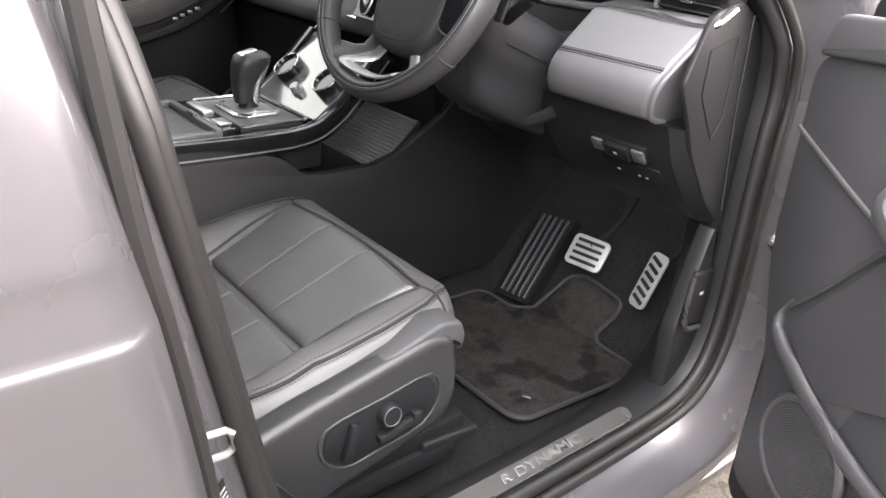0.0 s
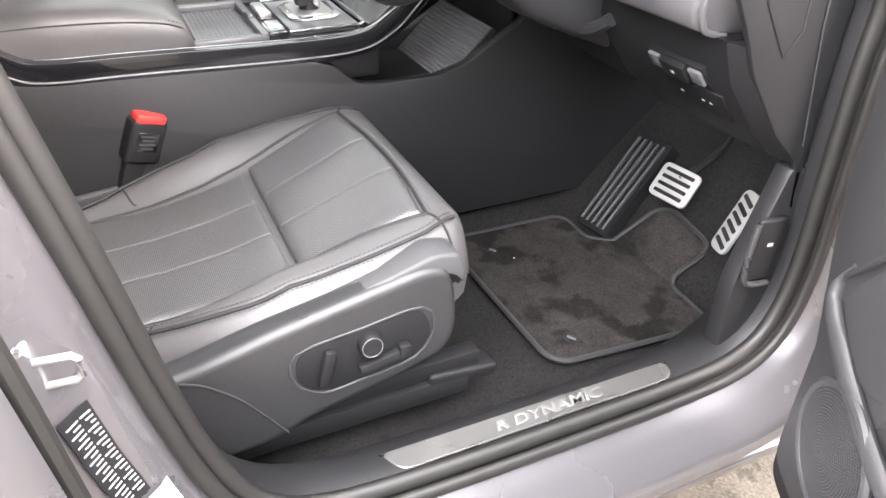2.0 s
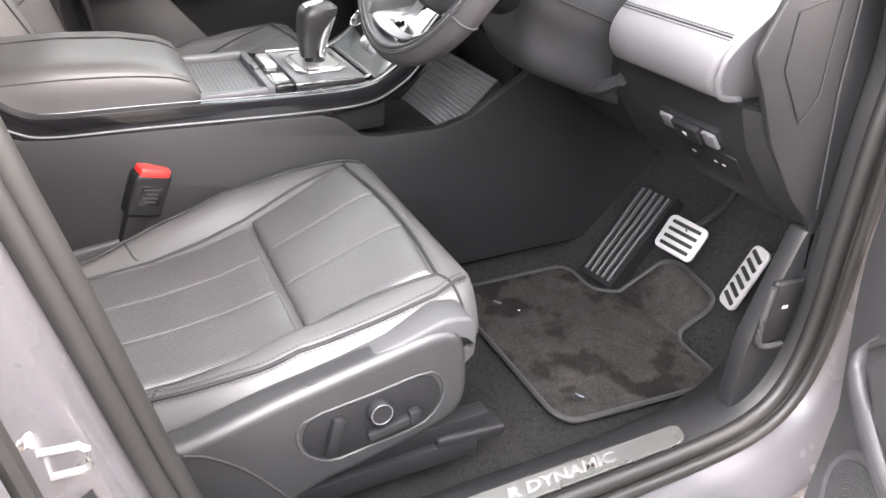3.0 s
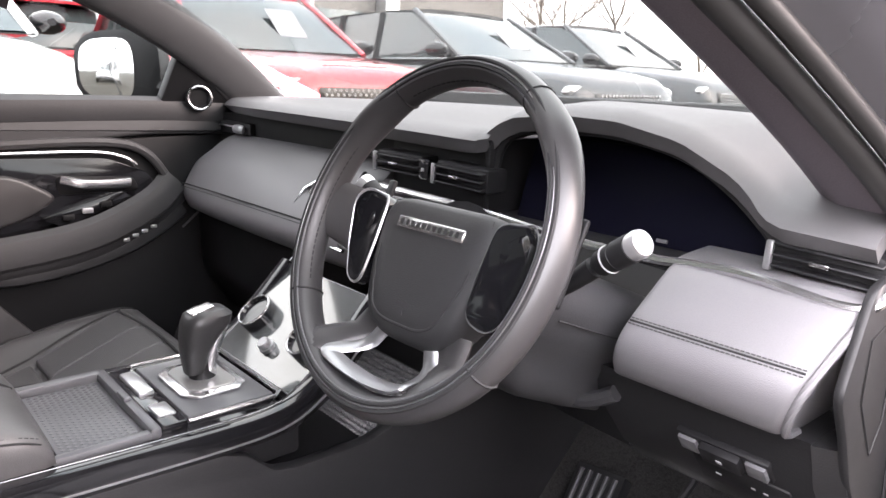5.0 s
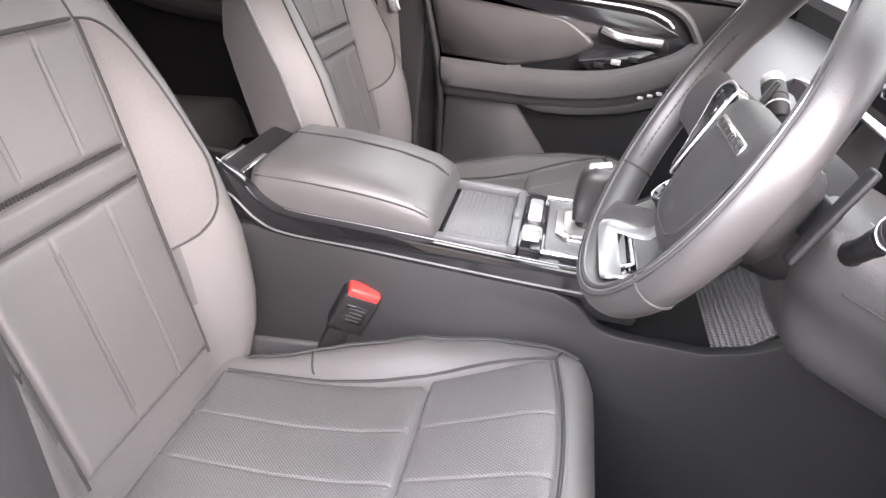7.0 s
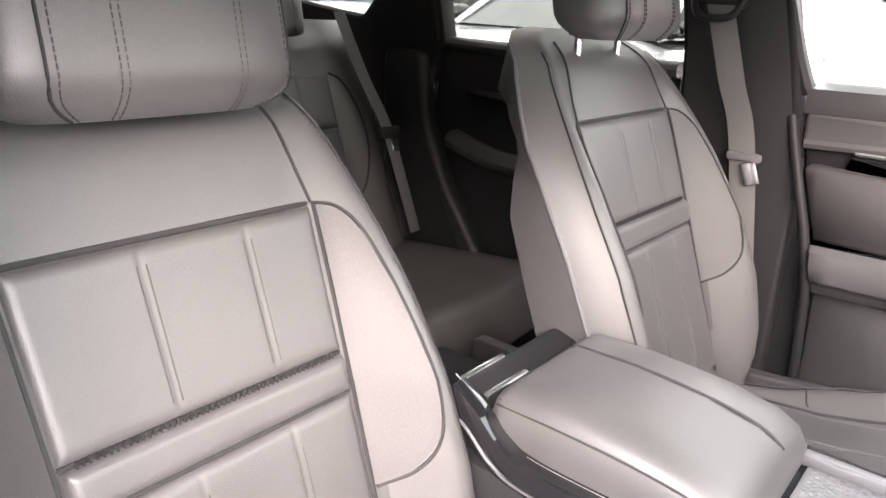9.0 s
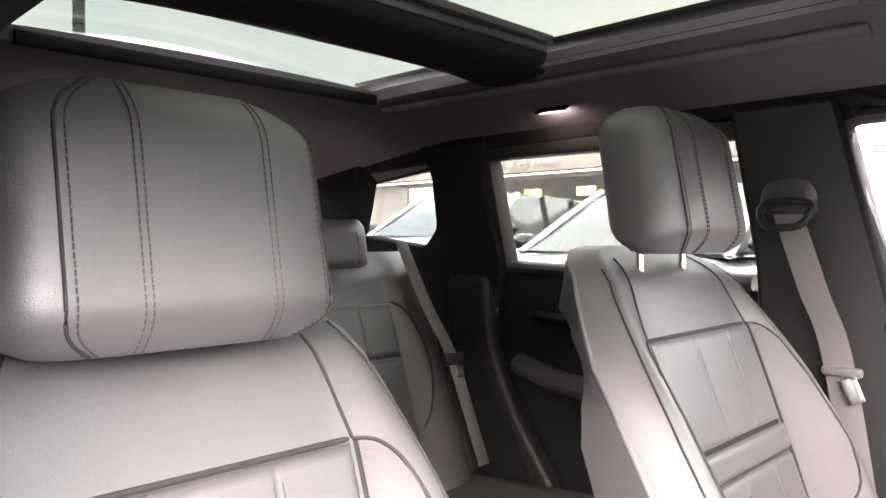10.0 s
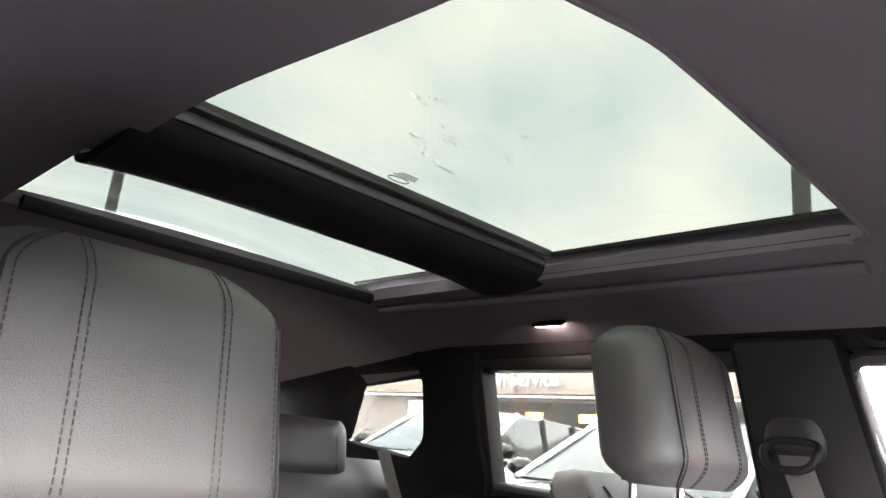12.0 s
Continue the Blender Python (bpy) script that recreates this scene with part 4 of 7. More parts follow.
structure("door_seal", tube([(-0.668 + 0.010 * k, door_end(z) - 0.006, z) for z, k in ((1.14, -0.4), (1.07, 0.0), (1.0, 0.4), (0.93, 0.6), (0.84, 1.0), (0.76, 0.5), (0.68, 0.0), (0.56, 0.0), (0.46, 0.0))], 0.009, 10, k=3), DARKPL, "black rubber seal down the closed door's edge", "trim")
sail = part("sail_panel", side_piece(rounded([(0.62, 1.185), (0.83, 1.175), (0.80, 1.235), (0.70, 1.33), (0.66, 1.32)], 0.012), -0.006, 0.03, -1), DARKPL, passenger_door, "black mirror corner trim")
TW = (-0.684, 0.706, 1.198)
part("tweeter", lathe([(0.029, -0.01), (0.030, 0.014), (0.0275, 0.019), (0.022, 0.017), (0.019, 0.009), (0.001, 0.011)], TW, (1, -0.25, -0.02)), DARKPL, sail, "round black tweeter")
part("tweeter_ring", tube(oval(Vector(TW) + Vector((0.018, -0.004, 0)), 0.0255, 0.0255, (0.24, 0.97, 0), (0, 0, 1)), 0.0030, 8, True, up=(1, -0.25, 0)), CHROME, sail, "chrome ring")
wp = part("window", side_piece([(0.0, 1.17), (-0.07, 1.48), (0.25, 1.47), (0.45, 1.41), (0.66, 1.30), (0.82, 1.17)], 0.040, 0.044, -1, 0), PANE, passenger_door, "closed clear window")
wp.visible_shadow = False
part("window_frame", tube([(-0.700, -0.02, 1.18), (-0.665, -0.055, 1.28), (-0.605, -0.085, 1.445), (-0.600, 0.0, 1.468), (-0.60, 0.22, 1.458), (-0.62, 0.44, 1.395), (-0.66, 0.66, 1.29), (-0.695, 0.79, 1.19)], 0.013, 8, k=4), PLASTIC, passenger_door)

driver_door = build_door(1, "front_door", "open driver's door lined in charcoal plastic with a round speaker")
part("check_strap", join(tube([(0.80, 0.88, 0.757), (0.86, 0.87, 0.757)], 0.008, 8), lathe([(0.011, -0.01), (0.011, 0.008), (0.004, 0.014), (0.001, 0.014)], (0.832, 0.872, 0.757), (0.5, -1, 0), 12)), STEEL, body, "bright door check bolt")
HINGE = Vector((0.875, 0.955, 0))
driver_door.matrix_basis = Matrix.Translation(HINGE + Vector((0.061, -0.035, 0))) @ Matrix.Rotation(radians(60), 4, "Z") @ Matrix.Translation(-HINGE) @ driver_door.matrix_basis

# far door mirror
mir = thing("door_mirror", (-0.95, 0.66, 1.20), "black door mirror with reflecting glass", "door mirror")
mrot = pose(-0.990, 0.643, 1.256, 0, 0, 33)
part("housing", moved(loft([[(x, y, z) for x, y, z in ((rx * math.copysign(abs(math.cos(a)) ** 0.6, math.cos(a)), yy, rz * math.copysign(abs(math.sin(a)) ** 0.6, math.sin(a)) * (1 + 0.12 * math.cos(a))) for a in steps(0, 2 * math.pi, 24)[:-1])] for yy, rx, rz in ((-0.030, 0.120, 0.086), (-0.025, 0.127, 0.094), (0.02, 0.12, 0.090), (0.06, 0.095, 0.066), (0.085, 0.05, 0.035))]), mrot), DARKPL, mir, "black housing")
part("mirror_glass", moved(loft([[(-0.026 + 0.082 * k * math.copysign(abs(math.cos(a)) ** 0.6, math.cos(a)), -0.032 - 0.0040 * (1 - k * k) - d, 0.074 * k * math.copysign(abs(math.sin(a)) ** 0.6, math.sin(a)) * (1 + 0.12 * math.cos(a))) for a in steps(0, 2 * math.pi, 24)[:-1]] for k, d in ((1.0, -0.002), (1.0, 0.0), (0.8, 0.0), (0.6, 0.0), (0.4, 0.0), (0.2, 0.0), (0.03, 0.0))]), mrot), MIRROR, mir, "bulging mirror glass", 80)
part("foot", tube([(-0.87, 0.70, 1.215), (-0.79, 0.735, 1.195), (-0.71, 0.77, 1.19)], 0.028, 10, flat=0.020, k=3), DARKPL, mir)
# ---- front seats ----
def back_y(h):
    """Front of the backrest's middle at a height."""
    return -0.105 - (h - 0.62) * 0.385


BACK_W = [(0.58, 0.225), (0.66, 0.252), (0.76, 0.266), (0.88, 0.268), (0.98, 0.263), (1.05, 0.253), (1.10, 0.242), (1.15, 0.224), (1.19, 0.196), (1.207, 0.172), (1.219, 0.135), (1.226, 0.075)]
BACK_B = [(0.58, 0.045), (0.68, 0.075), (0.80, 0.088), (0.90, 0.082), (1.00, 0.060), (1.08, 0.036), (1.16, 0.012), (1.25, 0.0)]


def hr_taper(z):
    """How the headrest narrows: a round crown, tighter corners below."""
    return 2.6 * max(0.0, z - 0.62) ** 2 + 3.6 * max(0.0, -z - 0.74) ** 2


def back_depth(h):
    return 0.098 - 0.026 * max(0, (h - 0.95) / 0.3)


def back_front(x, h):
    """The face of the backrest, wings and all, at x from its middle and height h."""
    w = lerp_table(BACK_W, h)
    y = back_y(h) + lerp_table(BACK_B, h) * ease((abs(x) - 0.138) / 0.096)
    s = min(abs(x) / w, 1.0)
    y -= min(0.075, 0.55 * (0.105 - 0.05 * max(0, (h - 0.95) / 0.3)) + 0.6 * lerp_table(BACK_B, h)) * max(0.0, (s - 0.80) / 0.20) ** 2.2
    y -= 0.10 * max(0.0, (h - 1.155) / 0.07) ** 2.2 * 0.6
    return y


def cush_z(y):
    return lerp_table([(-0.12, 0.597), (0.067, 0.606), (0.15, 0.618), (0.222, 0.637), (0.30, 0.668), (0.37, 0.697), (0.405, 0.704), (0.43, 0.700), (0.448, 0.682), (0.456, 0.650)], y)


CUSH_W = [(-0.12, 0.195), (0.0, 0.215), (0.08, 0.240), (0.17, 0.258), (0.30, 0.260), (0.38, 0.250), (0.43, 0.228), (0.456, 0.19)]
CUSH_B = [(-0.12, 0.012), (0.0, 0.022), (0.08, 0.036), (0.20, 0.046), (0.30, 0.026), (0.37, 0.006), (0.456, 0.0)]


def cush_top(x, y):
    w = lerp_table(CUSH_W, y)
    z = cush_z(y) + lerp_table(CUSH_B, y) * ease((abs(x) - 0.140) / 0.06)
    s = min(abs(x) / w, 1.0)
    return z - 0.055 * max(0.0, (s - 0.80) / 0.20) ** 2.4


def insert_w(y):
    return lerp_table([(-0.12, 0.142), (0.07, 0.148), (0.225, 0.158), (0.39, 0.182)], y)


def build_seat(cx, label):
    seat = thing("front_seat", (cx, 0.1, 0.40), label, "car seat", "front seats")

    def on_cush(x, y, up=0.0):
        return (cx + x, y, cush_top(x, y) + up)

    def on_back(x, h, out=0.0):
        return (cx + x, back_front(x, h) + out, h)

    # cushion
    rings = []
    for y in [-0.12, -0.06, 0.0, 0.07, 0.14, 0.20, 0.25, 0.30, 0.34, 0.37, 0.395, 0.415, 0.43, 0.442, 0.450, 0.456]:
        w = lerp_table(CUSH_W, y)
        ss = [math.sin(math.pi / 2 * t) for t in steps(-1, 1, 48)]
        top = [(cx + w * s, y, cush_top(w * s, y)) for s in ss]
        low = 0.575 + 0.03 * max(0, (y - 0.38) / 0.076)
        rings.append(top + [(cx + w * 0.99, y, low), (cx, y, low), (cx - w * 0.99, y, low)])
    cushion = part("cushion", loft(rings), LEATHER, seat, "grained black leather with raised side wings", 50)

    def cpad(y0, y1, lift):
        def fn(s, t):
            y = y0 + (y1 - y0) * t + (0.016 * (1 - (2 * s - 1) ** 2) * t if y1 > 0.3 else 0.0)
            x = (2 * s - 1) * insert_w(y)
            return (cx + x, y, cush_z(y) + lift)
        return pad(fn, 0.31, y1 - y0, 0.007, 0.016, (0.345, 0.655), (), 14)

    part("rear_pad", cpad(-0.085, 0.219, 0.0), PERF, seat, "perforated leather pad with two stitched channels")
    part("front_pad", cpad(0.226, 0.386, 0.004), PERF, seat, "perforated leather thigh pad")
    for sx in (-1, 1):
        part("seam", tube([on_cush(sx * (insert_w(y) + 0.005), y, 0.0005) for y in steps(-0.08, 0.392, 16)], 0.0026, 6), SEAM, cushion)
        part("wing_seam", tube([on_cush(sx * (0.160 + 0.07 * ease(t)), 0.05 - 0.03 * t, 0.0008) for t in steps(0, 1, 8)], 0.0016, 6), SEAM, cushion)
        edge = [on_cush(sx * (lerp_table(CUSH_W, y) - 0.030), y, 0.0024) for y in steps(-0.06, 0.425, 30)]
        part("edge_seam", tube(edge, 0.0026, 6), SEAM, cushion)
        part("stitching", join(stitches([(p[0] - sx * 0.007, p[1], p[2] + 0.0034) for p in edge], 0.006, 0.0042, 0.0010, 2), stitches([(p[0] + sx * 0.006, p[1], p[2] - 0.0010) for p in edge], 0.006, 0.0042, 0.0010, 2)), STITCH, cushion, "grey thread")
        for x in (0.052,):
            part("stitching", join(stitches([(cx + sx * (x + 0.004), y, cush_z(y) + 0.0062) for y in steps(-0.07, 0.215, 8)], k=3), stitches([(cx + sx * (x + 0.006), y, cush_z(y) + 0.0100) for y in steps(0.232, 0.385, 6)], k=3)), THREAD, cushion, "grey thread")
    front = [on_cush(x, 0.392 + 0.016 * (1 - (x / 0.186) ** 2), 0.0006) for x in steps(-0.186, 0.186, 20)]
    part("front_seam", tube(front, 0.0026, 6), SEAM, cushion)
    part("stitching", stitches([(p[0], p[1] + 0.007, p[2] + 0.0012) for p in front], k=3), THREAD, cushion, "grey thread")
    for sx in (-1, 1):
        part("corner_seam", tube([on_cush(sx * (0.186 + 0.05 * t), 0.392 + 0.022 * t, 0.0006) for t in steps(0, 1, 6)], 0.0018, 6), SEAM, cushion)

    # backrest
    rings = []
    for h in [0.58, 0.61, 0.65, 0.70, 0.75, 0.80, 0.85, 0.90, 0.95, 1.0, 1.04, 1.08, 1.11, 1.14, 1.165, 1.18, 1.195, 1.207, 1.214, 1.219, 1.223, 1.226]:
        w = lerp_table(BACK_W, h)
        ss = [math.sin(math.pi / 2 * t) for t in steps(-1, 1, 48)]
        f = [on_back(w * s, h) for s in ss]
        depth = back_depth(h)
        b = [(cx + w * 0.985 * s, min(back_y(h) - depth + (0.018 + 0.30 * max(0, h - 0.96)) * abs(s) ** 2.5, back_front(w * 0.985 * s, h) - 0.022), h - 0.30 * max(0, h - 1.06) - 0.20 * max(0, h - 1.0) * s * s) for s in steps(1, -1, 14)]
        rings.append(f + b)
    backrest = part("backrest", loft(rings), [LEATHER, SIDESHADE], seat, "grained black leather with tall side wings", 60)
    for pol in backrest.data.polygons:
        w, h = lerp_table(BACK_W, pol.center.z), pol.center.z
        pol.material_index = 1 if pol.center.y < back_front(w * 0.985, h) - 0.008 else 0

    def bpad(h0, h1, grooves, puff, lab, mat=LEATHER):
        def fn(s, t):
            h = h0 + (h1 - h0) * t
            x = (1 - 2 * s) * lerp_table([(0.62, 0.138), (0.85, 0.146), (1.08, 0.155)], h)
            return (cx + x, back_y(h) + 0.001, h)
        return part("back_pad", pad(fn, 0.30, (h1 - h0) * 1.07, puff, 0.012, grooves, (), 12, 0.012, (0.0060, 0.0011)), mat, backrest, lab)

    bpad(0.640, 0.884, (0.360, 0.715), 0.009, "leather pad with stitched channels")
    bpad(0.888, 0.926, (), 0.014, "narrow rolled leather band")
    bpad(0.930, 1.078, (0.360, 0.715), 0.009, "leather pad with stitched channels")
    for h in (0.886, 0.928, 1.081):
        part("seam", tube([(cx + x, back_y(h) + 0.0008, h) for x in steps(-0.155, 0.155, 8)], 0.0030, 6), SEAM, backrest)
    part("gather", join(*[rbox((cx + x, back_y(0.9295) + 0.0065, 0.9295), (0.0012, 0.004, 0.007), 0) for x in steps(-0.135, 0.135, 48)]), SEAM, backrest)
    for sx in (-1, 1):
        for x in (0.0375, 0.0465) if sx > 0 else (0.0600, 0.0690):
            for h0, h1 in ((0.648, 0.880), (0.936, 1.073)):
                part("stitching", tube([(cx + sx * x * (1 + 0.14 * (h - 0.85)), back_y(h) + 0.0100 - (0.006 if h in (h0, h1) else 0), h) for h in steps(h0, h1, 12)], 0.0010, 6), STITCH, backrest)
        part("seam", tube([on_back(sx * lerp_table([(0.62, 0.143), (0.85, 0.151), (1.08, 0.160)], h), h, 0.0012) for h in steps(0.63, 1.08, 16)], 0.0026, 6), SEAM, backrest)
        wing = [(0.158, 1.082), (0.182, 1.077), (0.200, 1.05), (0.212, 0.98), (0.217, 0.90), (0.208, 0.84), (0.182, 0.800), (0.152, 0.783)]
        part("wing_seam", tube([on_back(sx * p.x, p.y, 0.0010) for p in spline([(a, b, 0) for a, b in wing], 5)], 0.0021, 6), SEAM, backrest)

        def wing_fn(s, t):
            h = 0.786 + 0.294 * t
            inner = lerp_table([(0.62, 0.145), (0.85, 0.153), (1.08, 0.162)], h)
            outer = lerp_table([(0.786, 0.158), (0.800, 0.181), (0.84, 0.207), (0.90, 0.216), (0.98, 0.211), (1.05, 0.199), (1.074, 0.184), (1.080, 0.168)], h)
            return on_back(sx * (inner + (outer - inner) * (s if sx < 0 else 1 - s)), h, 0.0020)

        part("wing_panel", sheet(wing_fn, steps(0, 1, 8), steps(0, 1, 36), 0.002), WINGHIDE, backrest, "finely perforated leather wing")
        part("shoulder_seam", tube([on_back(sx * x, h, 0.0008) for x, h in ((0.158, 1.082), (0.150, 1.12), (0.140, 1.16), (0.128, 1.185), (0.112, 1.205))], 0.0018, 6, k=4), SEAM, backrest)
        pipe = []
        for h in steps(0.66, 1.20, 22):
            w = lerp_table(BACK_W, h)
            pipe.append((cx + sx * (w * 0.996 + 0.001), back_front(w * 0.985, h) - 0.010, h))
        bolster = [on_back(sx * lerp_table(BACK_W, h) * (0.90 - 0.02 * ease((h - 1.0) / 0.15)), h, 0.0008) for h in steps(0.68, 1.19, 26)]
        part("bolster_seam", tube(bolster, 0.0016, 6), SEAM, backrest)
        part("stitching", stitches([(p[0] - sx * 0.006, p[1] + 0.0008, p[2]) for p in bolster], 0.0062, 0.0044, 0.0008, 2, (0, 1, 0)), STITCH, backrest)
        part("piping", tube(pipe, 0.0030, 8), PIPING, backrest, "raised leather piping")
    # headrest
    hr = Vector((cx + 0.009, back_y(1.22) + 0.020, 1.294))
    rings = []
    for t in steps(-1, 1, 20):
        z = math.sin(math.pi / 2 * t)
        wide = 0.143 * (1 - hr_taper(z)) * (1 - 0.04 * z)
        deep = 0.058 * (1 - max(0, abs(z) - 0.60) ** 2 * 3.4)
        lean = -0.020 * z
        ring = []
        for a in steps(0, 2 * math.pi, 44)[:-1]:
            ca, sa = math.cos(a), math.sin(a)
            ring.append(hr + Vector((wide * math.copysign(abs(ca) ** 0.47, ca), lean + deep * math.copysign(abs(sa) ** 0.55, sa) - 0.010 * (abs(ca) ** 3), 0.106 * z)))
        rings.append(ring)
    headrest = part("headrest", loft(rings), LEATHER, seat, "stitched leather headrest", 60)

    def hr_face(x, z, out=0.0):
        deep = 0.058 * (1 - max(0, abs(z) - 0.60) ** 2 * 3.4)
        wide = 0.143 * (1 - hr_taper(z)) * (1 - 0.04 * z)
        ca = min((abs(x) / wide), 1.0) ** (1 / 0.47)
        sa = math.sqrt(max(1 - ca * ca, 0))
        return hr + Vector((x, -0.020 * z + deep * sa ** 0.55 - 0.010 * ca ** 3 + out, 0.106 * z))

    zs = [math.sin(math.pi / 2 * t) for t in steps(-0.90, 0.93, 24)]
    for x in (-0.069, -0.063, 0.041, 0.047):
        part("stitching", stitches([hr_face(x, z, 0.0006) for z in zs], 0.0062, 0.0044, 0.0007, 2, (0, 1, 0)), STITCH, headrest)
    for sx in (-1, 1):
        part("side_seam", tube([hr_face((0.100 if sx > 0 else -0.128) * (1 - hr_taper(z)), z, 0.0004) for z in zs], 0.0015, 6), SEAM, headrest)
        part("stitching", stitches([hr_face((0.093 if sx > 0 else -0.121) * (1 - hr_taper(z)), z, 0.0008) for z in zs], 0.0062, 0.0044, 0.0008, 2, (0, 1, 0)), STITCH, headrest)
        part("post", tube([(hr.x + sx * 0.066, hr.y - 0.02, 1.150), (hr.x + sx * 0.066, hr.y - 0.022, 1.24)], 0.006, 10), CHROME, seat, "chrome headrest post")
        part("collar", lathe([(0.016, 0), (0.017, 0.006), (0.012, 0.010), (0.007, 0.010)], (hr.x + sx * 0.066, hr.y - 0.02, 1.196), (0, 0, 1), 16), DARKPL, seat)
    # plastic base with its switches
    side = part("side_panel", prism(rounded([(-0.13, 0.600), (0.06, 0.622), (0.16, 0.647), (0.276, 0.670), (0.350, 0.684), (0.386, 0.676), (0.396, 0.630), (0.397, 0.574), (0.378, 0.543), (0.30, 0.522), (0.20, 0.500), (0.15, 0.478), (-0.13, 0.455)], 0.02), "x", cx + 0.235, cx + 0.278, 0.014, 4), SEATPL, seat, "charcoal plastic side cover")
    part("inner_panel", prism(rounded([(-0.13, 0.60), (0.37, 0.650), (0.415, 0.60), (0.33, 0.505), (-0.13, 0.455)], 0.02), "x", cx - 0.262, cx - 0.235, 0.008, 3), PLASTIC, seat)
    part("valance", prism(rounded([(0.19, 0.648), (0.30, 0.676), (0.368, 0.696), (0.402, 0.690), (0.412, 0.662), (0.404, 0.640), (0.390, 0.660), (0.30, 0.655)], 0.010), "x", cx + 0.222, cx + 0.270, 0.006, 3), SOFT, seat, "grey felt strip over the side cover")
    part("cover_joint", tube([(cx + 0.2785, 0.055, 0.612), (cx + 0.2790, 0.08, 0.600), (cx + 0.2790, 0.12, 0.560), (cx + 0.2785, 0.165, 0.490)], 0.0016, 6, k=4), SEAM, side)
    part("recess", prism(rounded([(0.185, 0.610), (0.345, 0.632), (0.362, 0.590), (0.335, 0.555), (0.215, 0.540), (0.180, 0.565)], 0.02), "x", cx + 0.2745, cx + 0.2795, 0.0015), DARKPL, side, "dark switch recess")
    part("recess_rim", tube([(cx + 0.2790, y, z) for y, z in ((0.185, 0.610), (0.27, 0.624), (0.345, 0.632), (0.362, 0.595), (0.335, 0.555), (0.26, 0.543), (0.212, 0.540), (0.180, 0.568))], 0.0018, 6, True, up=(1, 0, 0), k=3), PLASTIC, side)
    knob = part("knob", lathe([(0.016, 0), (0.0165, 0.010), (0.014, 0.014), (0.0125, 0.0135), (0.001, 0.0135)], (cx + 0.279, 0.275, 0.600), (1, 0, 0.1)), DARKPL, side, "round lumbar knob")
    part("knob_ring", tube(oval((cx + 0.2932, 0.275, 0.6014), 0.0130, 0.0130, (0, 1, 0), (-0.1, 0, 1)), 0.0007, 6, True, up=(1, 0, 0)), PIPING, knob, "satin ring")
    part("switch", join(rbox((cx + 0.285, 0.289, 0.571), (0.014, 0.062, 0.014), 0.004, 2, (10, 0, 0)), rbox((cx + 0.287, 0.318, 0.580), (0.014, 0.016, 0.020), 0.004)), DARKPL, side, "seat adjuster switch")
    part("switch", rbox((cx + 0.284, 0.219, 0.581), (0.012, 0.016, 0.054), 0.005, 2, (-14, 0, 0)), DARKPL, side, "backrest adjuster switch")
    for sx in (-0.215, 0.215):
        rail = part("rail", join(rbox((cx + sx, 0.16, 0.437), (0.045, 0.56, 0.035), 0.006), rbox((cx + sx, 0.16, 0.470), (0.028, 0.60, 0.03), 0.005)), DARKPL, seat, "black runner bolted to the floor")
        part("end_cap", rbox((cx + sx, 0.430, 0.452), (0.044, 0.110, 0.020), 0.006, 3, (-6, 0, 0)), DARKPL, rail)
    part("pan", rbox((cx, 0.13, 0.545), (0.46, 0.50, 0.08), 0.02), DARKPL, seat)
    return seat


driver_seat = build_seat(X0, "black leather driver's seat with perforated pads and power switches")
passenger_seat = copy_thing(driver_seat, Matrix.Translation((XP, 0.1 + 0.070, 0.40 + 0.062)))
for o in passenger_seat.children:
    if o.name.startswith("headrest"):
        o.matrix_basis = Matrix.Translation((X0 + 0.009, -0.32, 1.299)) @ Matrix.Diagonal((0.94, 1, 1, 1)) @ Matrix.Translation((-X0 - 0.009, 0.32, -1.294)) @ o.matrix_basis
for o in [q for p in passenger_seat.children if p.name.startswith("backrest") for q in (p, *p.children)]:
    o.data = o.data.copy()
    for v in o.data.vertices:
        dx, z = v.co.x - X0, v.co.z
        v.co.z -= 0.13 * max(0.0, z - 1.05)
tagged(passenger_seat, "black leather passenger seat set higher beside the console")

# seat belts
buckle = thing("belt_buckle", (0.145, 0.08, 0.55), "black belt buckle with a red release button", "belt buckle")
BR = (-20, 10, 18)
BM = pose(0.146, 0.082, 0.688, *BR)
part("case", moved(rbox((0, 0, 0), (0.030, 0.058, 0.074), 0.006, 3), BM), DARKPL, buckle)
part("button", moved(rbox((0.002, 0, 0.040), (0.025, 0.049, 0.015), 0.004, 3), BM), RED, buckle, "bright red release button")
part("stalk", moved(rbox((-0.003, -0.004, -0.075), (0.018, 0.036, 0.085), 0.004, 2), BM), DARKPL, buckle)
sleeve = part("label_plate", moved(rbox((0.0152, 0, 0.002), (0.001, 0.036, 0.034), 0.0004, 1), BM), GLOSS, buckle, "small black moulded plate")
for i in range(4):
    part("print_bar", moved(rbox((0.0160, 0.001 * (i % 2), 0.013 - 0.0072 * i), (0.0006, 0.026 - 0.006 * (i % 2), 0.0026), 0), BM), PLASTIC, sleeve)


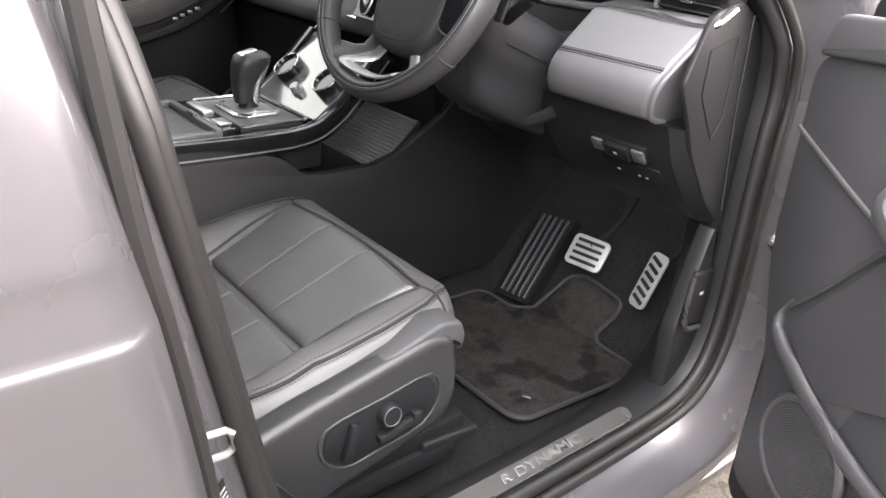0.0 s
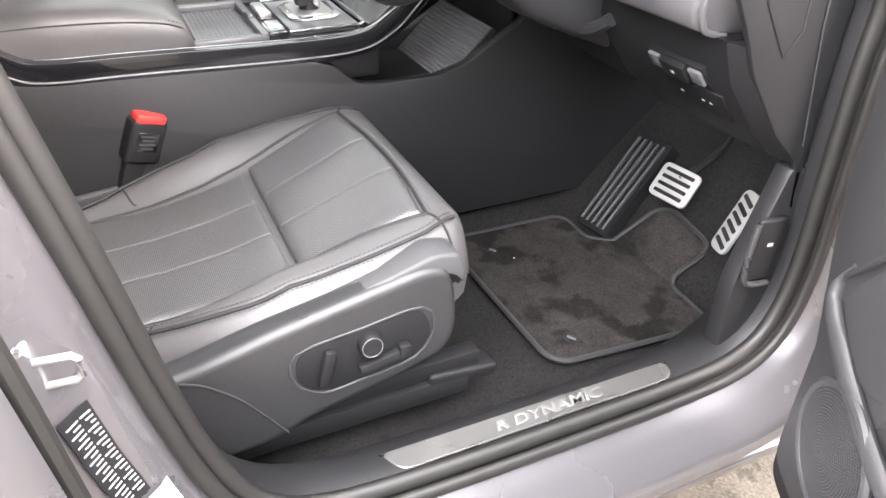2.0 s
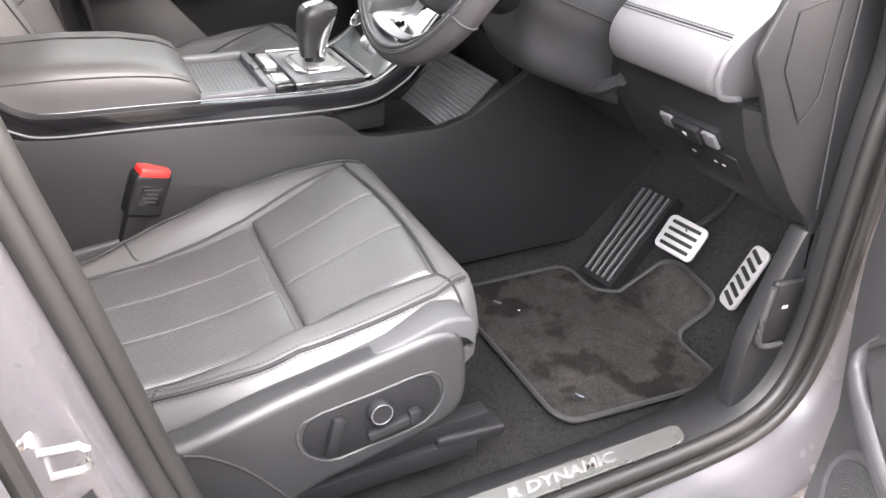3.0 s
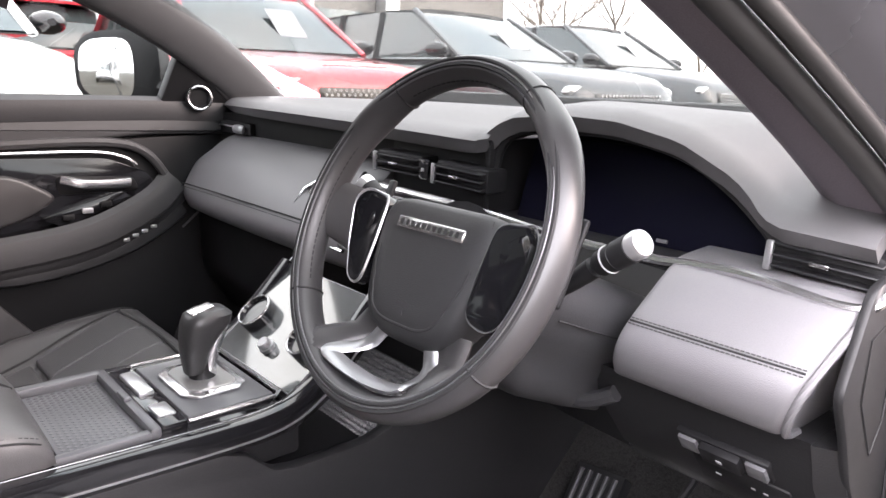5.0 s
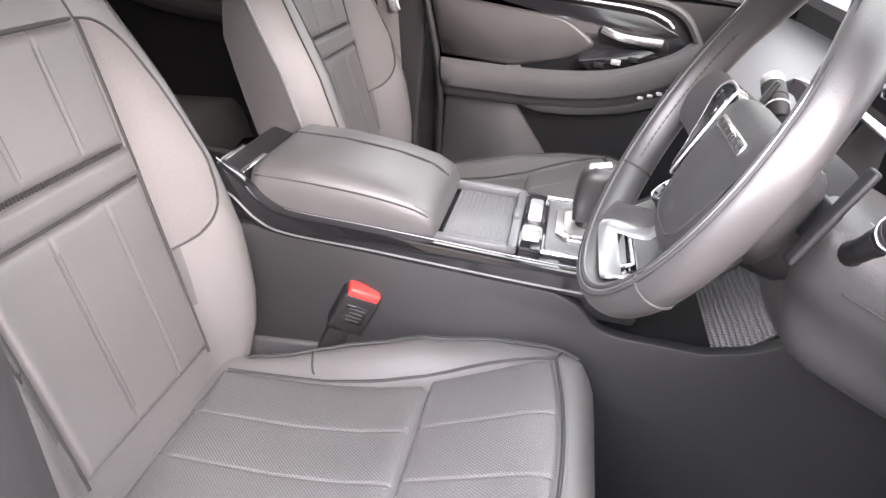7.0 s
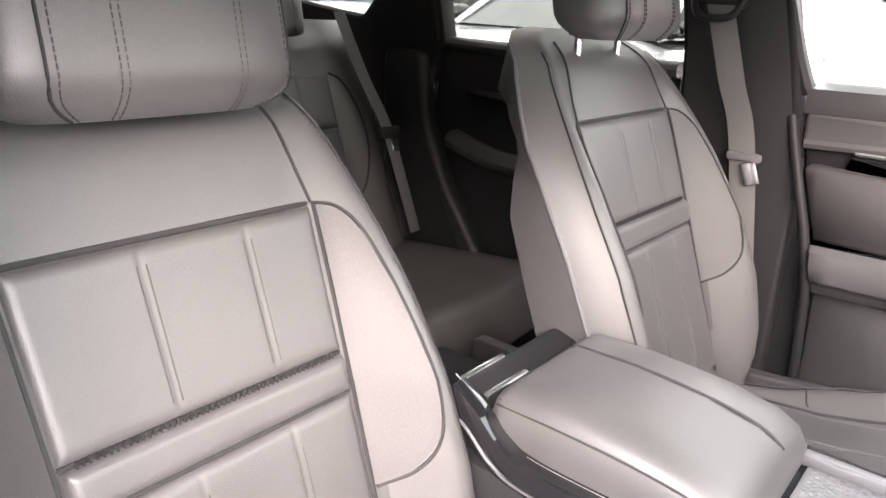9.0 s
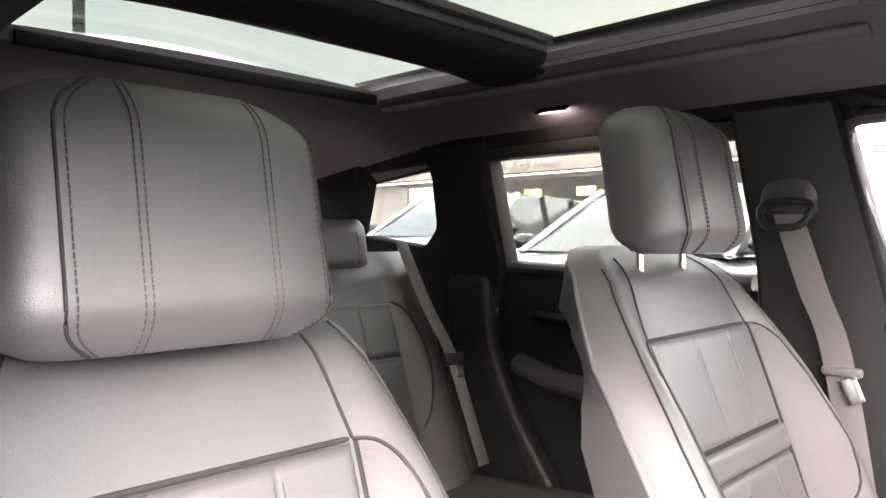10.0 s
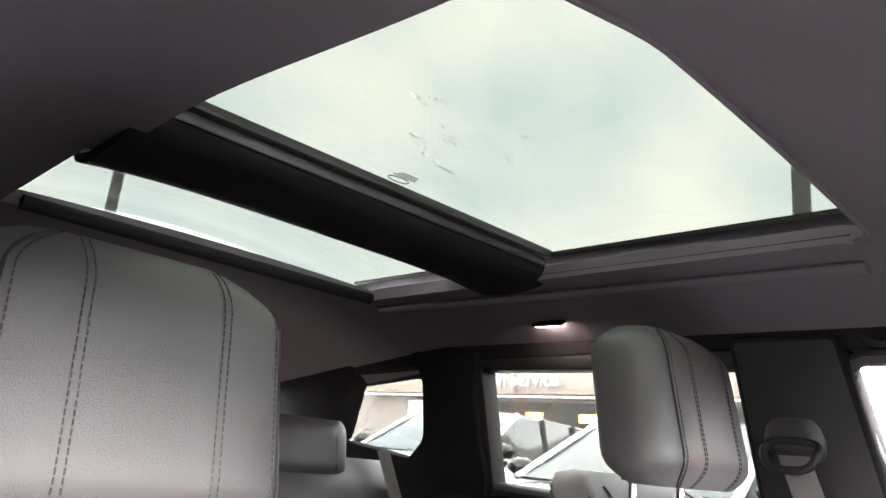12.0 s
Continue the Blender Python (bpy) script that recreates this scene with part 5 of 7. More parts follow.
def build_belt(sx, guide, tongue, foot, label):
    b = thing("seat_belt", guide, label, "seat belt", "front seat belts")
    g, t, f = Vector(guide), Vector(tongue), Vector(foot)
    part("webbing", loft([[p + Vector((0, 0.024, 0)), p + Vector((0.002, 0, 0)), p - Vector((0, 0.024, 0)), p - Vector((0.002, 0, 0))] for p in spline([g + Vector((-0.030 * sx, 0, -0.02)), g.lerp(t, 0.5) + Vector((-0.022 * sx, 0, 0)), t, f], 6)]), WEBBING, b, "grey woven webbing", 80)
    shape = rounded([(-0.046, -0.020), (-0.052, 0.020), (-0.034, 0.074), (0.012, 0.084), (0.044, 0.060), (0.050, 0.0), (0.040, -0.030)], 0.022)
    cover = part("guide", loft([[g + Vector((-0.013 * sx * q, 0.004 + (y - 0.004) * r, 0.026 + (z - 0.026) * r)) for y, z in shape] for q, r in ((-0.6, 1.0), (1.2, 1.0), (1.9, 0.95), (2.4, 0.84), (2.7, 0.66), (2.8, 0.3))]), SEATPL, b, "rounded black pillar guide", 60)
    part("guide_loop", tube([g + Vector((-(0.034 + 0.012 * k) * sx, y, z)) for y, z, k in ((-0.034, -0.002, 0), (-0.040, -0.018, 1), (-0.028, -0.038, 1.4), (0.0, -0.043, 1.5), (0.028, -0.038, 1.4), (0.040, -0.018, 1), (0.034, -0.002, 0), (0.0, 0.002, 0.3))], 0.0065, 10, True, k=4), DARKPL, cover, "black plastic belt loop")
    part("slot", rbox(g + Vector((-0.030 * sx, 0.0, 0.004)), (0.012, 0.066, 0.034), 0.005, 2), RUBBER, cover)
    part("tongue_grip", rbox(t + Vector((-0.004 * sx, 0.002, 0.012)), (0.014, 0.062, 0.016), 0.005, 2), PIPING, b, "grey tongue holder")
    part("tongue", rbox(t + Vector((-0.010 * sx, 0.020, -0.016)), (0.004, 0.026, 0.042), 0.0015, 2, (22, 0, 0)), CHROME, b, "bright metal tongue")
    return b


build_belt(-1, (-0.640, -0.172, 1.338), (-0.650, -0.098, 1.046), (-0.640, -0.02, 0.56), "grey seat belt hanging on the far centre pillar")
build_belt(1, (0.640, -0.165, 1.352), (0.676, -0.120, 0.985), (0.672, -0.06, 0.56), "grey seat belt hanging beside the driver's seat")

# rear bench
bench = thing("rear_bench", (0, -0.8, 0.5), "black leather rear bench with stitched backrest", "rear seat")


def bench_top(u, v):
    x = -0.66 + 1.32 * u
    y = -0.43 - 0.50 * v
    return (x, y, 0.735 - 0.05 * v - 0.10 * max(0, 1 - v / 0.12) ** 2 - 0.018 * math.exp(-(x / 0.12) ** 2) + 0.02 * math.exp(-((abs(x) - 0.60) / 0.06) ** 2))


part("cushion", sheet(bench_top, steps(0, 1, 40), [0, 0.01, 0.03, 0.06, 0.09, 0.12] + steps(0.2, 1, 10), -0.16), LEATHER, bench)


def bench_back(u, v):
    x = -0.64 + 1.28 * u
    z = 0.68 + 0.56 * v
    y = -0.90 - 0.20 * v - 0.05 * max(0, (v - 0.88) / 0.12) ** 2 + 0.035 * ease((abs(abs(x) - 0.33) - 0.15) / 0.08) * (1 - 0.6 * v) - 0.05 * max(0, (abs(x) - 0.58) / 0.06) ** 2
    return (x, y, z)


part("backrest", sheet(bench_back, steps(0, 1, 60), steps(0, 1, 16), -0.12), LEATHER, bench)
for cx in (-0.34, 0.34):
    part("back_pad", pad(lambda s, t: (cx + 0.15 * (1 - 2 * s), bench_back((cx + 0.15 * (1 - 2 * s) + 0.64) / 1.28, 0.05 + 0.50 * t)[1] + 0.002, 0.708 + 0.28 * t), 0.30, 0.29, 0.008, 0.014, (0.34, 0.66), (), 8), LEATHER, bench)
    part("back_pad", pad(lambda s, t: (cx + 0.15 * (1 - 2 * s), bench_back((cx + 0.15 * (1 - 2 * s) + 0.64) / 1.28, 0.56 + 0.22 * t)[1] + 0.002, 0.994 + 0.123 * t), 0.30, 0.13, 0.008, 0.014, (0.34, 0.66), (), 8), LEATHER, bench)
    for sx in (-1, 1):
        part("wing_seam", tube([(cx + sx * a, bench_back((cx + sx * a + 0.64) / 1.28, (h - 0.68) / 0.56)[1] + 0.003, h) for a, h in ((0.155, 1.12), (0.185, 1.10), (0.212, 1.03), (0.215, 0.95), (0.19, 0.87), (0.165, 0.83))], 0.0026, 6, k=4), SEAM, bench)
    hrp = part("headrest", loft([[Vector((cx, -1.145 - 0.012 * z, 1.258 + 0.062 * z)) + Vector((0.135 * (1 - 0.5 * max(0, abs(z) - 0.6) ** 2) * math.copysign(abs(math.cos(a)) ** 0.4, math.cos(a)), 0.048 * (1 - 1.2 * max(0, abs(z) - 0.5) ** 2) * math.copysign(abs(math.sin(a)) ** 0.6, math.sin(a)), 0)) for a in steps(0, 2 * math.pi, 36)[:-1]] for z in [math.sin(math.pi / 2 * t) for t in steps(-1, 1, 12)]]), LEATHER, bench, "low black leather headrest", 60)
    part("seam", tube([(cx - 0.09, -1.100 - 0.010 * t - 0.02 * max(0, t - 0.5), 1.258 + 0.058 * t) for t in steps(-0.8, 0.9, 8)], 0.0016, 6), SEAM, hrp)
rb = thing("seat_belt", (-0.56, -1.02, 1.22), "grey rear seat belt lying down the bench back", "seat belt")
part("webbing", loft([[Vector(p) + Vector((0.021, 0.008, 0)), Vector(p) + Vector((0, 0.010, 0.002)), Vector(p) - Vector((0.021, -0.004, 0)), Vector(p) - Vector((0, 0.0, 0.002))] for p in spline([(-0.530, -1.060, 1.262), (-0.555, -1.000, 1.12), (-0.585, -0.945, 1.00), (-0.60, -0.905, 0.88), (-0.615, -0.86, 0.74)], 6)]), WEBBING, rb, "grey woven webbing", 80)
part("tongue", rbox((-0.590, -0.930, 0.985), (0.055, 0.016, 0.030), 0.005, 2, (20, 0, -10)), DARKPL, rb, "black belt tongue")
part("tongue_tip", rbox((-0.598, -0.918, 0.955), (0.022, 0.004, 0.030), 0.001, 1, (20, 0, -10)), CHROME, rb, "bright metal tip")
structure("arch_trim", side_piece(rounded([(-0.885, 1.185), (-0.865, 1.02), (-0.79, 0.87), (-0.68, 0.72), (-0.62, 0.52), (-1.0, 0.52), (-1.02, 1.185)], 0.03), -0.055, 0.0, -1, 0.02, 4), DARKPL, "dark moulded trim beside the rear bench", "trim")

# ---- dashboard ----
dash = thing("dashboard", (0, 0.9, 0.7), "charcoal soft-touch dashboard with stitched leather pads", "dashboard")


LIP = [(-0.735, 1.178), (-0.45, 1.177), (-0.10, 1.173), (0.215, 1.166), (0.232, 1.170), (0.242, 1.181), (0.258, 1.191), (0.28, 1.200), (0.36, 1.208), (0.44, 1.206), (0.52, 1.191), (0.58, 1.163), (0.625, 1.132), (0.65, 1.122), (0.74, 1.118)]


def top_pad(u, v):
    """The top of the dashboard from the screen's foot to its front lip, with the hood over the dials."""
    x = -0.735 + 1.475 * u
    hood = ease((x - 0.205) / 0.05) * (1 - ease((x - 0.56) / 0.10))
    lip_y = lerp_table(((-0.735, 0.800), (-0.60, 0.758), (-0.45, 0.732), (-0.10, 0.722), (0.205, 0.722), (0.235, 0.748), (0.60, 0.748), (0.66, 0.724), (0.745, 0.728)), x)
    lip_z = lerp_table(LIP, x)
    back_edge = 1.20 - 0.22 * (x / 0.735) ** 2
    y = back_edge + (lip_y - back_edge) * v
    crown = 1.196 + 0.020 * hood - 0.012 * (x / 0.7) ** 2
    z = crown + (lip_z - crown) * ease((v - 0.35) / 0.65) ** 1.6 - 0.02 * (1 - v) ** 2
    if v > 0.93:
        z -= 0.010 * ((v - 0.93) / 0.07) ** 2
    return (x, y, z)


part("top_pad", sheet(top_pad, sorted(steps(0, 1, 90) + [(x + 0.735) / 1.475 for x in steps(0.212, 0.262, 14)]), [0, 0.2, 0.4, 0.5, 0.6, 0.7, 0.8, 0.86, 0.9, 0.93, 0.95, 0.97, 0.985, 1.0], 0.022), DASHTOP, dash, "soft grained top pad")
# dial hood and screen
part("dial_recess", join(rbox((0.405, 0.850, 1.128), (0.330, 0.01, 0.115), 0.003), rbox((0.437, 0.79, 1.065), (0.415, 0.13, 0.012), 0.003), rbox((0.228, 0.80, 1.12), (0.012, 0.12, 0.11), 0.003), rbox((0.648, 0.80, 1.105), (0.012, 0.12, 0.08), 0.003)), DARKPL, dash, "black dial recess")
part("dial_screen", loft([[(x, 0.790 + 0.325 * (z - 1.13) + d, z) for x, z in ((0.262, 1.068), (0.628, 1.068), (0.628, 1.108), (0.590, 1.138), (0.545, 1.164), (0.490, 1.180), (0.262, 1.184))] for d in (0.0, 0.008)]), SCREEN, dash, "dark switched-off instrument screen", 30)
for bx, bw in ((0.500, 0.018), (0.572, 0.024)):
    part("screen_print", rbox((bx, 0.765, 1.079), (bw * 0.8, 0.002, 0.004), 0, 1, (-18, 0, 0)), PIPING, dash, "tiny grey print bar")
hood_pts = [(0.232, 0.742, 1.118), (0.242, 0.745, 1.175), (0.28, 0.748, 1.200), (0.36, 0.750, 1.207), (0.44, 0.750, 1.205), (0.52, 0.750, 1.190), (0.58, 0.748, 1.160), (0.625, 0.745, 1.125), (0.640, 0.742, 1.108)]
part("hood_rim", tube([(x, y + 0.010, z - 0.010) for x, y, z in hood_pts], 0.006, 8, k=5), DARKPL, dash)
part("vent_backing", rbox((0.113, 0.764, 1.118), (0.228, 0.03, 0.086), 0.003), DARKPL, dash)
# vents and bright strip
def build_vent(cx, w, cz, cy, slant):
    v = part("vent", rbox((cx, cy + 0.022, cz), (w, 0.04, 0.034), 0.004, 2, (0, slant, 0)), DARKPL, dash, "black air vent")
    for i in (-1, 0, 1):
        part("slat", rbox((cx, cy - 0.001, cz + 0.011 * i), (w * 0.94, 0.014, 0.0028), 0.001, 1, (12, slant, 0)), DARKPL, v)
    part("tab", rbox((cx, cy - 0.010, cz), (0.018, 0.008, 0.004), 0.001, 2, (0, slant, 0)), CHROME, v, "chrome vent tab")
    part("wheel", rbox((cx - w * 0.46, cy - 0.006, cz), (0.008, 0.006, 0.030), 0.002, 2, (0, slant, 0)), SATIN, v, "chrome thumb wheel")


build_vent(0.055, 0.115, 1.126, 0.716, 1)
build_vent(0.196, 0.110, 1.121, 0.718, 2)
build_vent(0.695, 0.110, 1.098, 0.730, 3)
left_vent = part("vent", rbox((-0.600, 0.772, 1.135), (0.150, 0.040, 0.026), 0.004), DARKPL, dash, "slim black end vent")
part("knob", loft([[(x, 0.744 + 0.006 * r * math.cos(a), 1.134 + 0.009 * r * math.sin(a)) for a in steps(0, 2 * math.pi, 12)[:-1]] for x, r in ((-0.590, 0.3), (-0.583, 1.0), (-0.560, 1.25), (-0.545, 1.15), (-0.540, 0.6))]), SATIN, left_vent, "satin vent knob")
part("slat", rbox((-0.610, 0.752, 1.138), (0.120, 0.012, 0.0026), 0.001), SATIN, left_vent, "thin bright slat")
part("hazard", rbox((0.126, 0.714, 1.124), (0.020, 0.012, 0.030), 0.002), GLOSS, dash, "hazard switch")
part("hazard_mark", rbox((0.126, 0.707, 1.124), (0.006, 0.001, 0.005), 0), MARK, dash, "small grey mark")
part("vent_band", prism(rounded([(0.765, 1.100), (0.765, 1.165), (0.81, 1.165), (0.81, 1.090)], 0.006), "x", -0.700, 0.0), DARKPL, dash, "black vent band")
part("strip", join(tube([(-0.035, 0.716, 1.098), (-0.02, 0.700, 1.093), (0.0, 0.690, 1.092), (0.13, 0.688, 1.090), (0.26, 0.690, 1.086), (0.40, 0.698, 1.074), (0.52, 0.704, 1.072), (0.58, 0.705, 1.076), (0.64, 0.702, 1.078), (0.72, 0.700, 1.070), (0.750, 0.706, 1.075), (0.757, 0.735, 1.095)], 0.0052, 8, k=5)), CHROME, dash, "bright strip under the vents")
# stitched pads
PAD = [(0.770, 1.095), (0.715, 1.088), (0.680, 1.062), (0.652, 1.022), (0.640, 0.995), (0.642, 0.968), (0.656, 0.948), (0.690, 0.935), (0.77, 0.93)]
PADS = [(p.x, p.y) for p in spline([(a, b, 0) for a, b in PAD], 4)]
KNEE = [(p.x, p.y) for p in spline([(a, b, 0) for a, b in ((0.790, 1.084), (0.720, 1.080), (0.700, 1.073), (0.672, 1.041), (0.653, 1.0165), (0.644, 1.000), (0.643, 0.982), (0.652, 0.960), (0.676, 0.942), (0.77, 0.93))], 4)]


def knee_x(u, z):
    """Across the knee pad: both of its ends lean outwards towards the top."""
    left = 0.515 + 0.27 * (z - 0.940)
    return left + (0.702 + 0.34 * (z - 0.940) - left) * u


knee = part("knee_pad", loft([[(knee_x(u, b), a + s, b) for a, b in KNEE] for u, s in ((0.0, 0.016), (0.008, 0.007), (0.022, 0.002), (0.05, 0.0), (0.3, 0.0), (0.6, 0.0), (0.95, 0.0), (0.978, 0.002), (0.992, 0.007), (1.0, 0.016))]), DASHHIDE, dash, "stitched leather knee pad", 60)
KNEE_FACE = [(b, a) for a, b in KNEE if 0.95 < b < 1.075 and a < 0.71][::-1]


def knee_line(z, out=0.0006):
    return [(knee_x(u, z), lerp_table(KNEE_FACE, z) - out, z) for u in steps(0.03, 0.97, 8)]


part("pad_seam", tube(knee_line(1.0165, 0.0002), 0.0011, 6), SEAM, knee)
part("stitching", join(stitches(knee_line(1.0192), 0.0052, 0.0038, 0.0007, 2), stitches(knee_line(1.0138), 0.0052, 0.0038, 0.0007, 2)), STITCH, knee)
part("pad_end", tube([(knee_x(1.0, b) + 0.0015, a + 0.008, b) for a, b in KNEE[6:34]], 0.0042, 8), DASHHIDE, knee, "rolled leather pad edge")
GLOVE = [(p.x, p.y) for p in spline([(a, b, 0) for a, b in ((0.790, 1.124), (0.745, 1.116), (0.712, 1.094), (0.676, 1.052), (0.652, 1.014), (0.642, 0.990), (0.644, 0.968), (0.658, 0.950), (0.690, 0.939), (0.77, 0.934))], 4)]
gp = part("glove_pad", loft([[(x - 1.35 * min(0.0, x + 0.62) * max(0.0, b - 1.05) / 0.10, a + s, b) for a, b in GLOVE] for x, s in ((-0.735, 0.060), (-0.715, 0.030), (-0.66, 0.012), (-0.55, 0.004), (-0.30, 0.0), (-0.10, 0.0), (-0.02, 0.004), (0.0, 0.02))]), DASHHIDE, dash, "stitched leather pad over the glove box", 60)
part("pad_seam", tube([(x, 0.6495, 1.012 - 0.010 * max(0, -0.5 - x)) for x in steps(-0.66, -0.05, 10)], 0.0016, 6), SEAM, gp)
part("stitching", stitches([(x, 0.6455, 1.006 - 0.010 * max(0, -0.5 - x)) for x in steps(-0.66, -0.05, 10)], k=2), SEAM, gp)
part("upper_screen", loft([[(x, y + d, z) for x, y, z in ((-0.186, 0.652, 1.000), (-0.142, 0.686, 1.073), (0.105, 0.688, 1.076), (0.105, 0.648, 0.984), (-0.150, 0.650, 0.990))] for d in (0.0, 0.02)]), GLOSS, dash, "dark folded touch screen")
part("screen_edge", tube([(0.0, 0.648, 0.982), (-0.150, 0.648, 0.990), (-0.190, 0.650, 0.998), (-0.186, 0.654, 1.006), (-0.140, 0.686, 1.074), (0.11, 0.690, 1.078)], 0.0034, 6, k=4), CHROME, dash)
# lower panels
part("glove_box", prism(rounded([(0.70, 0.940), (0.705, 0.80), (0.78, 0.68), (1.0, 0.62), (1.1, 0.9)], 0.02), "x", -0.72, -0.16, 0.006), DARKPL, dash, "black glove box lid")
part("centre_back", rbox((0.0, 0.83, 0.90), (0.255, 0.08, 0.34), 0.01), DARKPL, dash)
lower = part("lower_panel", loft([[(x, a, b) for a, b in ((0.690, 0.938), (0.699, 0.925), (0.712, 0.885), (0.772, 0.810), (0.818, 0.772), (0.835, 0.766), (1.05, 0.80), (1.05, 0.93))] for x in (0.47, 0.50, 0.60, 0.70, 0.722)]), LOWERPL, dash, "charcoal lower panel under the wheel", 30)
part("column_panel", loft([[(x, a + 0.03 * t, b) for a, b in ((0.70, 0.96), (0.71, 0.90), (0.78, 0.80), (0.86, 0.765), (1.05, 0.80), (1.05, 0.96))] for x, t in ((0.148, 3.2), (0.19, 1.8), (0.27, 0.7), (0.36, 0.2), (0.475, 0.0))]), DARKPL, dash, "", 30)
part("knee_ridge", tube([(0.24, 0.735, 0.855), (0.33, 0.705, 0.862), (0.45, 0.698, 0.880), (0.50, 0.70, 0.905)], 0.010, 8, k=4), PLASTIC, dash)
SWR = (38, 0, 0)
sw = part("switch_panel", rbox((0.630, 0.717, 0.880), (0.104, 0.010, 0.034), 0.003, 2, SWR), DARKPL, lower, "parking brake switch")
for dx in (-0.038, 0.038):
    part("switch_end", rbox((0.630 + dx, 0.713, 0.8775), (0.022, 0.010, 0.024), 0.002, 2, SWR), PIPING, sw, "satin grey end")
part("switch_key", rbox((0.630, 0.7115, 0.8762), (0.046, 0.014, 0.028), 0.003, 2, SWR), DARKPL, sw)
part("mark", join(rbox((0.630, 0.7057, 0.8718), (0.006, 0.001, 0.005), 0.0, 1, SWR)), MARK, sw, "white brake symbol")
pk = part("switch_pocket", rbox((0.640, 0.7492, 0.838), (0.110, 0.006, 0.050), 0.003, 2, SWR), DARKPL, lower, "black switch pocket")
for dx, w in ((-0.028, 0.010), (0.012, 0.008), (0.026, 0.008)):
    part("mark", rbox((0.640 + dx, 0.7466, 0.8360), (w * 0.6, 0.001, 0.003), 0, 1, SWR), MARK, pk, "small white symbol")
part("outer_edge", loft([[(0.722, a, b), (0.748, a + 0.012, b), (0.748, a + 0.05, b), (0.722, a + 0.05, b)] for a, b in ((0.690, 0.936), (0.712, 0.885), (0.772, 0.812), (0.822, 0.770))]), LOWERPL, dash, "", 30)
part("end_panel", prism(rounded([(0.700, 1.090), (0.760, 1.105), (0.842, 1.06), (0.842, 0.70), (0.825, 0.775), (0.775, 0.82), (0.715, 0.90), (0.690, 0.95), (0.660, 1.0)], 0.012), "x", 0.742, 0.752, 0.003), LOWERPL, dash, "dark end panel seen with the door open")
part("end_crease", tube([(0.7535, 0.790, 1.085), (0.7535, 0.800, 0.95), (0.7535, 0.826, 0.80)], 0.0013, 6), PLASTIC, dash)
part("end_recess", tube([(0.7530, y, z) for y, z in ((0.705, 1.045), (0.765, 1.06), (0.770, 0.95), (0.750, 0.92), (0.705, 0.985))], 0.0008, 6, True, up=(1, 0, 0)), LOWERPL, dash)
GRILLE = Vector(top_pad((0.676 + 0.735) / 1.475, 0.70)) + Vector((0, 0, 0.002))
GU, GV = (1, 0.15, -0.20), (0.1, 1, 0.22)
part("air_well", lathe([(0.001, 0.0016), (0.034, 0.0016), (0.034, -0.004)], GRILLE, (0.2, -0.2, 1), 24), RUBBER, dash, "black well under the grille")
grille = part("air_grille", tube(oval(GRILLE + Vector((0, 0, 0.002)), 0.042, 0.027, GU, GV, 28, 2.6), 0.0042, 8, True, flat=0.002), MARK, dash, "small oval demister grille with a pale rim")
for k in (-2, -1, 0, 1, 2):
    part("slat", rbox(GRILLE + Vector((0, 0.0095 * k, 0.003 + 0.0021 * k)), (0.070 - 0.006 * k * k, 0.0038, 0.003), 0.001, 1, (12, 11, 8)), MARK, grille)
part("air_slot", join(*[rbox((-0.62 + 0.018 * i, 0.99 + 0.006 * i, 1.190), (0.012, 0.010, 0.004), 0.001) for i in range(5)]), DARKPL, dash, "slim demister slots")
part("screen_slot", rbox((-0.05, 1.03, 1.197), (0.20, 0.016, 0.005), 0.002), DARKPL, dash)
# kick panel and bonnet lever
structure("kick_panel", prism(rounded([(0.775, 0.47), (0.775, 0.60), (0.825, 0.770), (0.845, 0.765), (0.90, 0.765), (1.10, 0.77), (1.10, 0.42), (0.80, 0.42)], 0.015), "x", 0.722, 0.752, 0.006), LOWERPL, "charcoal kick panel beside the pedals", "trim")
lev = thing("bonnet_lever", (0.75, 0.80, 0.63), "black bonnet release lever with a bright rim", "lever")
part("handle", rbox((0.757, 0.806, 0.655), (0.012, 0.052, 0.095), 0.006, 3, (-6, 0, 0)), DARKPL, lev)
part("rim", tube([(0.762, 0.778, 0.700), (0.764, 0.772, 0.640), (0.764, 0.782, 0.608), (0.762, 0.825, 0.598)], 0.0045, 8, k=4), PLASTIC, lev, "bright lower rim")
part("mark", rbox((0.7636, 0.808, 0.664), (0.0008, 0.010, 0.005), 0, 1, (-6, 0, 0)), MARK, lev, "white bonnet symbol")

# ---- steering column and wheel ----
column = thing("steering_column", (X0, 0.62, 1.04), "charcoal steering column shroud with a light stalk", "steering column")
SHROUD = rounded([(-0.080, 0.052), (0.080, 0.052), (0.112, 0.036), (0.120, 0.006), (0.108, -0.026), (0.080, -0.066), (0.064, -0.110), (0.044, -0.132), (-0.044, -0.132), (-0.064, -0.110), (-0.080, -0.066), (-0.108, -0.026), (-0.120, 0.006), (-0.112, 0.036)], 0.022, 4)
part("shroud", loft([[(0.392 + k * dx, y + 0.25 * max(0, -dz - 0.03), 1.032 - 0.40 * (y - 0.58) + k * dz) for dx, dz in SHROUD] for y, k in ((0.540, 0.55), (0.542, 0.74), (0.550, 0.88), (0.564, 0.96), (0.585, 1.0), (0.66, 1.02), (0.80, 1.0))]), PLASTIC, column, "charcoal plastic shroud", 35)
